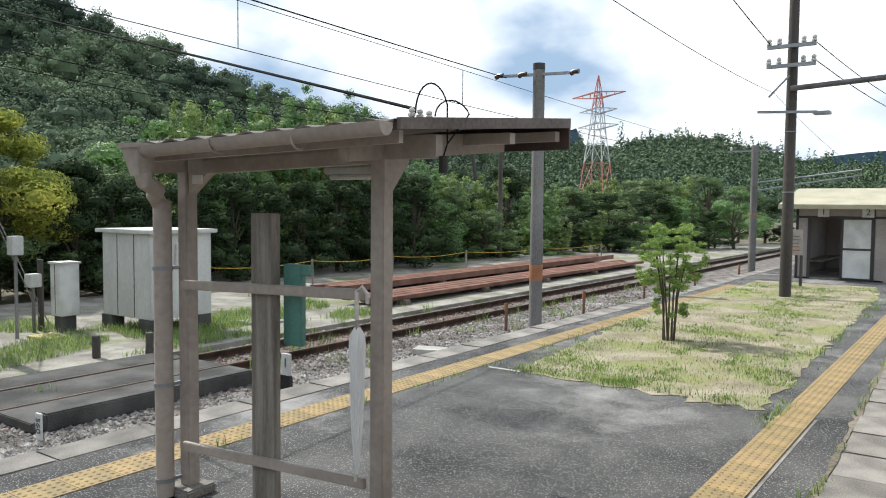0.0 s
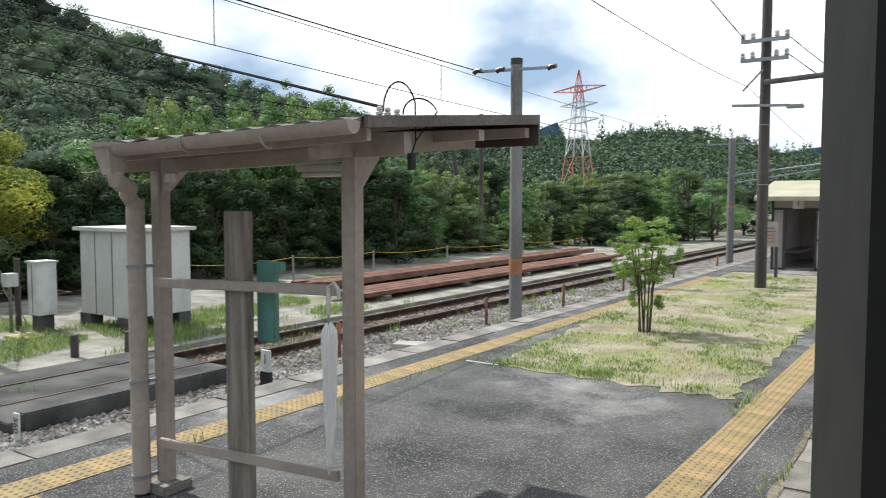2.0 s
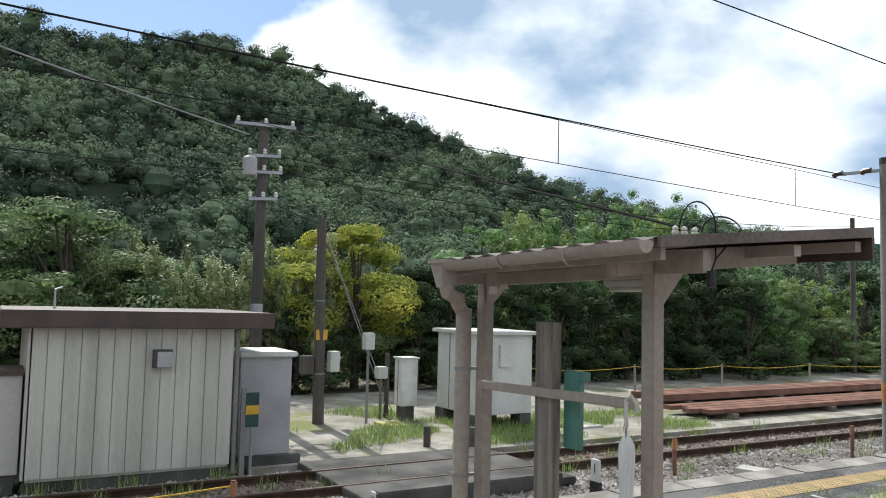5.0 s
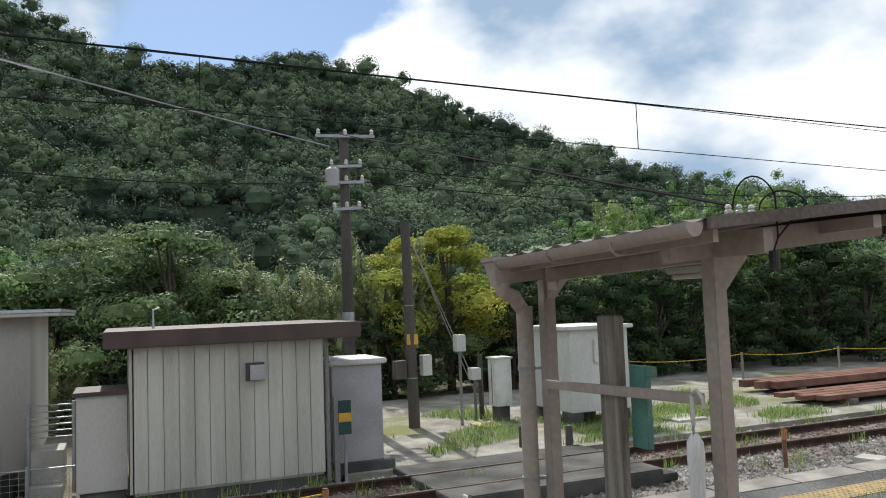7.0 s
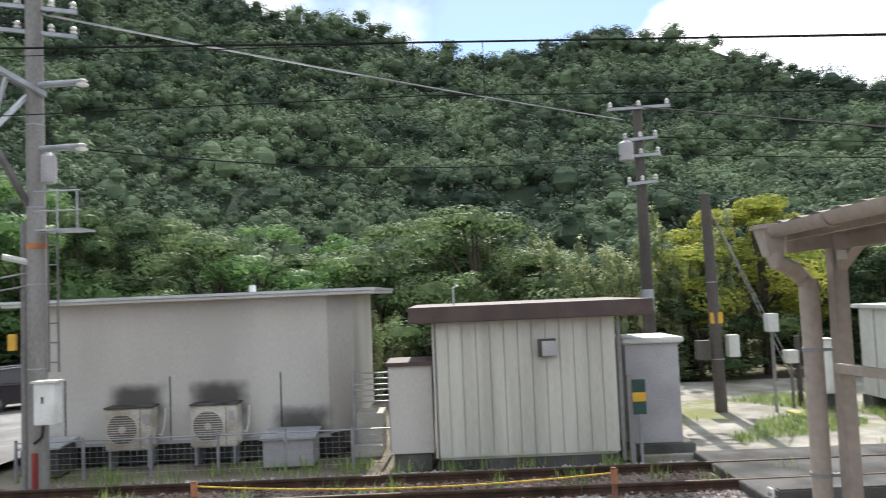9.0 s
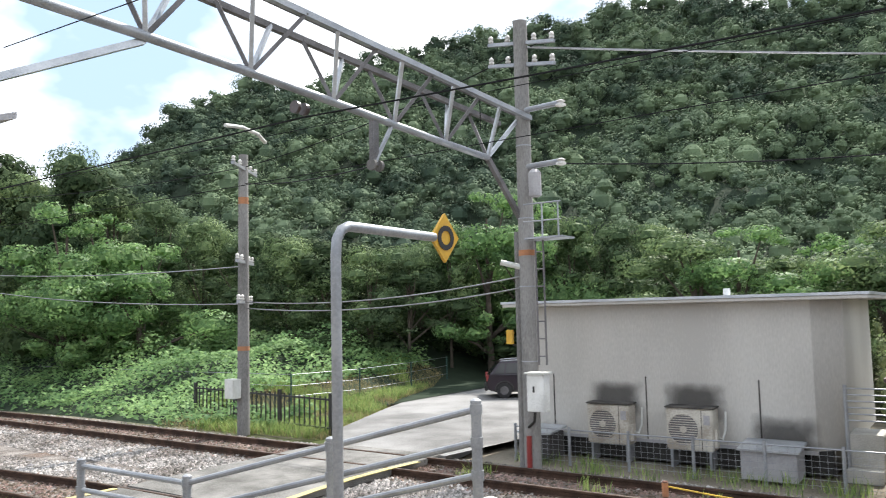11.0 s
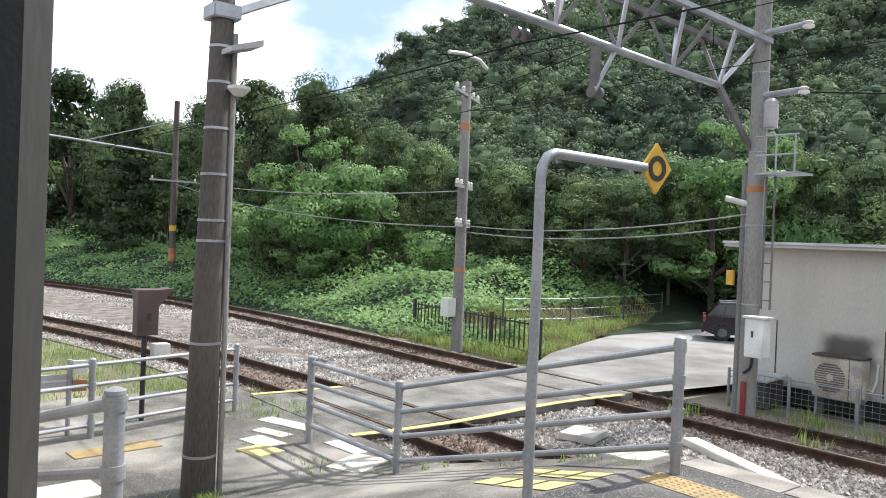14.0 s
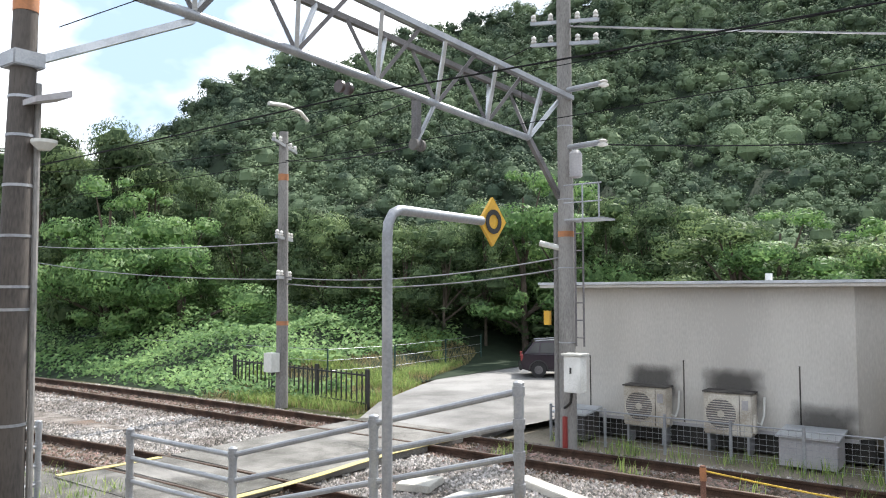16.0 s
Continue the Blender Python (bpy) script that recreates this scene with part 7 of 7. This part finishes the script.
for i in range(14):
    a = r_.uniform(0, 6.28)
    bl.append((-3.7 + 0.2 * math.cos(a), 9.65 + 0.2 * math.sin(a), r_.uniform(0.35, 0.75), 0.06, 0.05))
c, d = on_blobs(bl, 13000, 0.15)
part("foliage", leaf_mesh("foliage", c, d, rng.uniform(0.014, 0.028, 13000), LEAF_SHRUB, 0.4), LEAF_SHRUB, bush)

# ---- wooded hills ----
AZ = [-20, 0, 20, 30, 40, 48, 50, 54, 58, 62, 66, 69.5, 72.5, 76, 80, 84, 88, 91, 93, 97, 100, 105, 111, 120, 127, 135, 141, 144.5, 146.5, 150, 156, 170, 190]
EL = [0.5, 1.0, 2.0, 3.5, 5.5, 7.3, 7.8, 9.4, 10.9, 12.5, 14.2, 16.2, 17.2, 17.6, 17.4, 16.8, 17.2, 17.9, 19.2, 19.9, 20.6, 21.4, 21.8, 20.3, 19.3, 17.2, 16.4, 14.4, 12.2, 9.5, 7.5, 6, 5]
R_IN, R_OUT = 58.0, 215.0


def hill_z(az, r):
    e = float(np.interp(az, AZ, EL))
    f = min(1.0, max(0.0, (r - R_IN) / (R_OUT - R_IN)))
    s = f ** 1.15
    bump = 15.0 * noise.noise(Vector((math.sin(radians(az)) * r * 0.022, math.cos(radians(az)) * r * 0.022, 2.0)))
    lump = 6.0 * noise.noise(Vector((math.sin(radians(az)) * r * 0.07, math.cos(radians(az)) * r * 0.07, 7.0)))
    gully = 7.0 * math.sin(az * 0.42 + r * 0.012) * f * (1 - f) * 2
    return -1.0 + (r * math.tan(radians(e)) + 3.0) * s + (bump + gully) * f * (1 - 0.75 * f) + lump * min(1.0, f * 5) * (1 - 0.6 * f)


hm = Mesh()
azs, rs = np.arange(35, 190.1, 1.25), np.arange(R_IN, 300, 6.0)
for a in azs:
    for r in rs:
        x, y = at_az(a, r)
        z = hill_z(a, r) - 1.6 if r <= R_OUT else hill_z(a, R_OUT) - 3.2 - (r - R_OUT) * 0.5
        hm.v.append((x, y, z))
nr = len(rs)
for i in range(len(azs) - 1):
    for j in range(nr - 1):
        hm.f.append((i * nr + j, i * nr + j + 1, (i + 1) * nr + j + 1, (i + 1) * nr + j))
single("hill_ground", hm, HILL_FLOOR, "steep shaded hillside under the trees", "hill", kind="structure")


def wood(name, count, lo, hi, r_lo, r_hi, height, leaves, size, mat, label, squash=0.75, spiky=0.0, scale=1.0, inner=5):
    """Rounded crowns standing apart on the hill, each a few leafy lumps of its own size, joined."""
    cs, ns, ss = [], [], []
    rr = random.Random(count)
    cores_ = Mesh()
    cells = {}
    made = tries = 0
    while made < count and tries < count * 12:
        tries += 1
        az = rr.uniform(lo, hi)
        r = math.sqrt(rr.uniform(r_lo ** 2, r_hi ** 2))
        x, y = at_az(az, r)
        w = rr.choice([2.2, 2.6, 3.0, 3.4, 4.0, 4.8]) * rr.uniform(0.85, 1.15) * (r / 150) ** 0.35 * scale
        gx, gy = int(x // 6), int(y // 6)
        near = [q for i in (-1, 0, 1) for j in (-1, 0, 1) for q in cells.get((gx + i, gy + j), ())]
        if any(math.hypot(x - a, y - b) < 0.47 * (w + c) for a, b, c in near):
            continue
        cells.setdefault((gx, gy), []).append((x, y, w))
        made += 1
        z = height(az, r) + rr.uniform(-0.25, 0.3) * w
        if rr.random() < spiky:
            bl = [(x, y, z + w * q, w * (0.62 - 0.24 * q), w * 0.5) for q in (-0.5, 0.1, 0.7, 1.3, 1.8)]
        else:
            bl = [(x, y, z, w * 0.9, w * squash)]
            for _ in range(7):
                a, e = rr.uniform(0, 6.28), rr.uniform(-0.35, 0.95)
                q = w * 0.66 * math.sqrt(1 - e * e)
                k = w * rr.uniform(0.28, 0.46)
                bl.append((x + q * math.cos(a), y + q * math.sin(a), z + e * w * squash * 0.72, k, k * 0.75))
        n = max(30, int(leaves * (w / 3.0) ** 1.6))
        c, d = on_blobs(bl, n, 0.7)
        cs.append(c), ns.append(d), ss.append(rng.uniform(0.5, 1.3, n) * size * (r / 150) ** 0.6)
        for bx, by, bz, bw, bh in bl[:inner]:
            cores_.lathe([(0.2 * bw, -0.6 * bh), (0.54 * bw, -0.2 * bh), (0.5 * bw, 0.22 * bh), (0.22 * bw, 0.54 * bh)], (bx, by, bz), 6)
    me = leaf_mesh(name, np.concatenate(cs), np.concatenate(ns), np.concatenate(ss), mat, 0.85, 0.4, 0.85)
    single(name + "_canopy", cores_.data(name + "_canopy", mat, smooth=True), mat, "dense inner foliage of the hillside wood", "wood", kind="stuff")
    return single(name, me, mat, label, "wood", kind="stuff")


wood("hill_wood", 3200, 33, 178, R_IN + 4, R_OUT, lambda a, r: hill_z(a, r) - 0.4, 400, 0.235, LEAF_HILL, "dense dark green broadleaf wood on the hillside", 0.8, 0.0)


def far_z(az, r):
    e = float(np.interp(az, [-12, 4, 6, 9.8, 11.2, 13.7, 17.4, 20.4, 24, 26.4, 32, 40, 46], [3.0, 3.2, 3.4, 3.6, 3.9, 4.8, 5.6, 5.6, 5.0, 5.2, 5.0, 4.5, 3.5]))
    f = min(1.0, max(0.0, (r - 110) / 270))
    return -1.0 + r * math.tan(radians(e)) * f ** 1.2 - 3.0


fm = Mesh()
azs, rs = np.arange(-14, 48.1, 2.0), np.arange(110, 460, 30.0)
for a in azs:
    for r in rs:
        x, y = at_az(a, r)
        fm.v.append((x, y, far_z(a, min(r, 380)) - 3 - max(0, r - 380) * 0.3))
nr = len(rs)
for i in range(len(azs) - 1):
    for j in range(nr - 1):
        fm.f.append((i * nr + j, i * nr + j + 1, (i + 1) * nr + j + 1, (i + 1) * nr + j))
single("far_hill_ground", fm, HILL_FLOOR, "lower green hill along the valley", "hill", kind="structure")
wood("far_hill_wood", 5200, 1, 45, 100, 382, far_z, 80, 0.32, LEAF_FAR, "mixed cedar wood on the valley hill", 0.8, 0.4, 0.66, 1)
# blue mountains at the valley's end, distance haze put into their colour
bmz = Mesh()
for i, a in enumerate(np.arange(-16, 62, 1.0)):
    x, y = at_az(a, 1800)
    e = 5.6 + 0.9 * math.sin(a * 0.21 + 4.2) + 0.35 * math.sin(a * 0.8) if a > 25 else 3.3 + 0.5 * math.sin(a * 0.3)
    bmz.v += [(x, y, -5), (x, y, 1800 * math.tan(radians(e))), (x * 1.3, y * 1.3, -5)]
for i in range(77):
    bmz.f += [(3 * i, 3 * i + 3, 3 * i + 4, 3 * i + 1), (3 * i + 1, 3 * i + 4, 3 * i + 5, 3 * i + 2)]
single("blue_mountains", bmz, BLUE_HILL, "hazy blue mountain range at the valley's end", "mountain", kind="structure")

# ---- pieces of the platform: edge stones, tactile tiles, loose slabs ----
stone_me = Mesh().box(-0.228, -0.295, -0.16, 0.228, 0.295, 0.0).data("edge_stone", CONCRETE, 0.01)
for i in range(70):
    y = -2.9 + i * 0.6
    s = part("edge_stone", stone_me, CONCRETE, platform)
    s.matrix_basis = pose(edge_x(y) - 0.229, y, 0.004 + random.uniform(-0.004, 0.004), 0, 0, 1.6)
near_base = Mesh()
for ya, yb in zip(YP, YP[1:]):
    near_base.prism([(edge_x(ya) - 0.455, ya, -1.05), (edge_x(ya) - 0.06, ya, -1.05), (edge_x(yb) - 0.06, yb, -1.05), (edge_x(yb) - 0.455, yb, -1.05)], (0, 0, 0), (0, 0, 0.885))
single("platform_wall", near_base, CONCRETE_DARK, "dark platform face beside the train", "wall", kind="structure")
far_me = Mesh().box(-0.17, -0.445, -0.2, 0.17, 0.445, 0.0).data("edge_stone", CONCRETE, 0.01)
for i in range(48):
    y = -2.7 + i * 0.9
    s = part("edge_stone", far_me, CONCRETE, platform)
    s.matrix_basis = pose(-5.555, y, 0.004 + random.uniform(-0.004, 0.004), 0, 0, random.uniform(-0.3, 0.3))
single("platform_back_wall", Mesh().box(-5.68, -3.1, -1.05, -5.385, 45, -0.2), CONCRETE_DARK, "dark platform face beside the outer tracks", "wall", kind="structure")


def tile_mesh(w):
    m = Mesh().box(-w / 2, -0.148, -0.02, w / 2, 0.148, 0.004)
    n = 5
    for i in range(n):
        for j in range(n):
            x, y = (i - 2) * w / n, (j - 2) * 0.3 / n
            k = len(m.v)
            m.v += [(x + 0.017 * math.cos(a), y + 0.017 * math.sin(a), 0.004) for a in np.arange(0, 6.2, 1.2566)] + [(x + 0.009 * math.cos(a), y + 0.009 * math.sin(a), 0.010) for a in np.arange(0, 6.2, 1.2566)]
            m.f += [(k + q, k + (q + 1) % 5, k + 5 + (q + 1) % 5, k + 5 + q) for q in range(5)] + [tuple(k + 5 + q for q in range(5))]
    return m.data("tactile_tile", TACTILE, smooth=False)


near_tile, far_tile = tile_mesh(0.27), tile_mesh(0.31)
for i in range(82):
    y = -2.9 + i * 0.3
    if 0 <= i < 80:
        t = part("tactile_tile", near_tile, TACTILE, platform)
        t.matrix_basis = pose(-1.515, y, 0.002)
for i in range(70):
    y = -2.9 + i * 0.3
    t = part("tactile_tile", far_tile, TACTILE, platform)
    t.matrix_basis = pose(-4.885 - 0.009 * max(0, y), y, 0.002)
for i in range(2):
    for j in range(6):
        t = part("tactile_tile", far_tile, TACTILE, platform)
        t.matrix_basis = pose(-4.565 + 0.32 * i, 1.75 - 0.3 * j, 0.002)
single("painted_line", Mesh().box(-1.365, -2.9, -0.01, -1.345, 6.6, 0.004), CONCRETE, "thin worn white line beside the tactile strip", "marking", kind="structure")
single("joint_line", Mesh().bar((-4.7, 6.72, 0.0), (-4.3, 6.72, 0.0), 0.05, 0.01), CONCRETE_PALE, "pale joint in the asphalt", "marking", kind="structure")
for x0, y0, w, l, turn, mat, nm in ((-4.7, -6.85, 0.6, 0.42, 25, CONCRETE_PALE, "pale"), (-4.2, -8.25, 0.3, 0.5, 10, CONCRETE_PALE, "pale"), (-4.0, -7.9, 0.35, 0.4, 12, YELLOW_PAINT, "yellowed"), (-4.9, -8.95, 0.25, 0.8, 18, CONCRETE_PALE, "pale"), (-4.5, -8.6, 0.2, 0.5, 18, CONCRETE_PALE, "pale"),
                                    (-1.75, -7.5, 0.6, 0.5, 4, CONCRETE_PALE, "pale"), (-2.6, -8.8, 0.9, 0.3, 4, TACTILE, "yellow"), (-5.0, -7.5, 0.3, 0.6, 4, CONCRETE_PALE, "pale")):
    m = Mesh().box(-w, -l, 0, w, l, 0.03)
    o = single("paving_slab", m, mat, nm + " loose paving slab at the ramp's foot", "paving slab", "paving slabs", bevel=0.006)
    o.matrix_basis = pose(x0, y0, ramp_z(y0) - 0.004, 0, 0, turn) @ Matrix.Scale(0.55, 4)
for i in range(9):
    y = -5.9 + i * 0.31
    t = single("painted_line", Mesh().box(-0.05, -0.12, 0, 0.05, 0.12, 0.003), YELLOW_PAINT, "worn yellow painted dash on the ramp", "marking", kind="structure")
    t.matrix_basis = pose(-1.6, y, ramp_z(y) + 0.006, math.degrees(math.atan2(ramp_z(y + 0.1) - ramp_z(y - 0.1), 0.2)), 0, 0)
for i in range(6):
    y = -3.35 - 0.28 * (i // 2)
    t = single("painted_line", Mesh().box(-0.16, -0.12, 0, 0.16, 0.12, 0.003), YELLOW_PAINT, "worn yellow painted block on the ramp", "marking", kind="structure")
    t.matrix_basis = pose(-4.1 - 0.45 * (i % 2), y, ramp_z(y) + 0.006, math.degrees(math.atan2(ramp_z(y + 0.1) - ramp_z(y - 0.1), 0.2)), 0, 0)
for x, y, w, l in ((-8.0, -5.5, 0.35, 0.3), (-8.9, -4.6, 0.12, 1.1), (-7.4, -5.0, 0.4, 0.25), (-8.6, 10.9, 0.3, 0.2), (-8.3, -6.6, 0.3, 0.25)):
    o = single("trackside_slab", Mesh().box(-w, -l, 0, w, l, 0.1), CONCRETE_PALE, "pale concrete slab lying in the ballast", "slab", "ballast slabs", bevel=0.01)
    o.matrix_basis = pose(x, y, -0.95, 0, 0, random.uniform(-30, 30))

# dark mossy joint along the edge stones
moss = Mesh()
rm = random.Random(77)
prev = None
for i in range(160):
    y = -2.8 + i * 0.15
    c = edge_x(y) - 0.462
    w = 0.012 + 0.035 * rm.random() ** 2
    cur = ((c - w, y, 0.007), (c + w * 0.6, y, 0.007))
    if prev:
        moss.quad(prev[0], prev[1], cur[1], cur[0])
    prev = cur
single("joint_moss", moss, SOIL, "dark mossy dirt along the edge stone joint", "moss", kind="structure")
jm = []
for _ in range(26):
    y = rm.uniform(2.5, 14)
    for _ in range(7):
        jm.append((edge_x(y) - 0.47 + rm.gauss(0, 0.02), y + rm.gauss(0, 0.05), 0.005))
for _ in range(40):
    x, y = rm.choice([(rm.uniform(-4.6, -3.6), rm.uniform(-8.5, -6.5)), (rm.uniform(-3.2, -1.4), rm.uniform(-6.2, -4.4)), (-2.8, -6.6), (rm.uniform(-5.2, -4.9), rm.uniform(-6.5, -3.4))])
    for _ in range(14):
        jm.append((x + rm.gauss(0, 0.06), y + rm.gauss(0, 0.06), ramp_z(y) - 0.005))
blades("crack_weeds", jm, 0.07, GRASS, "small weeds in cracks of platform and ramp", 0.8)
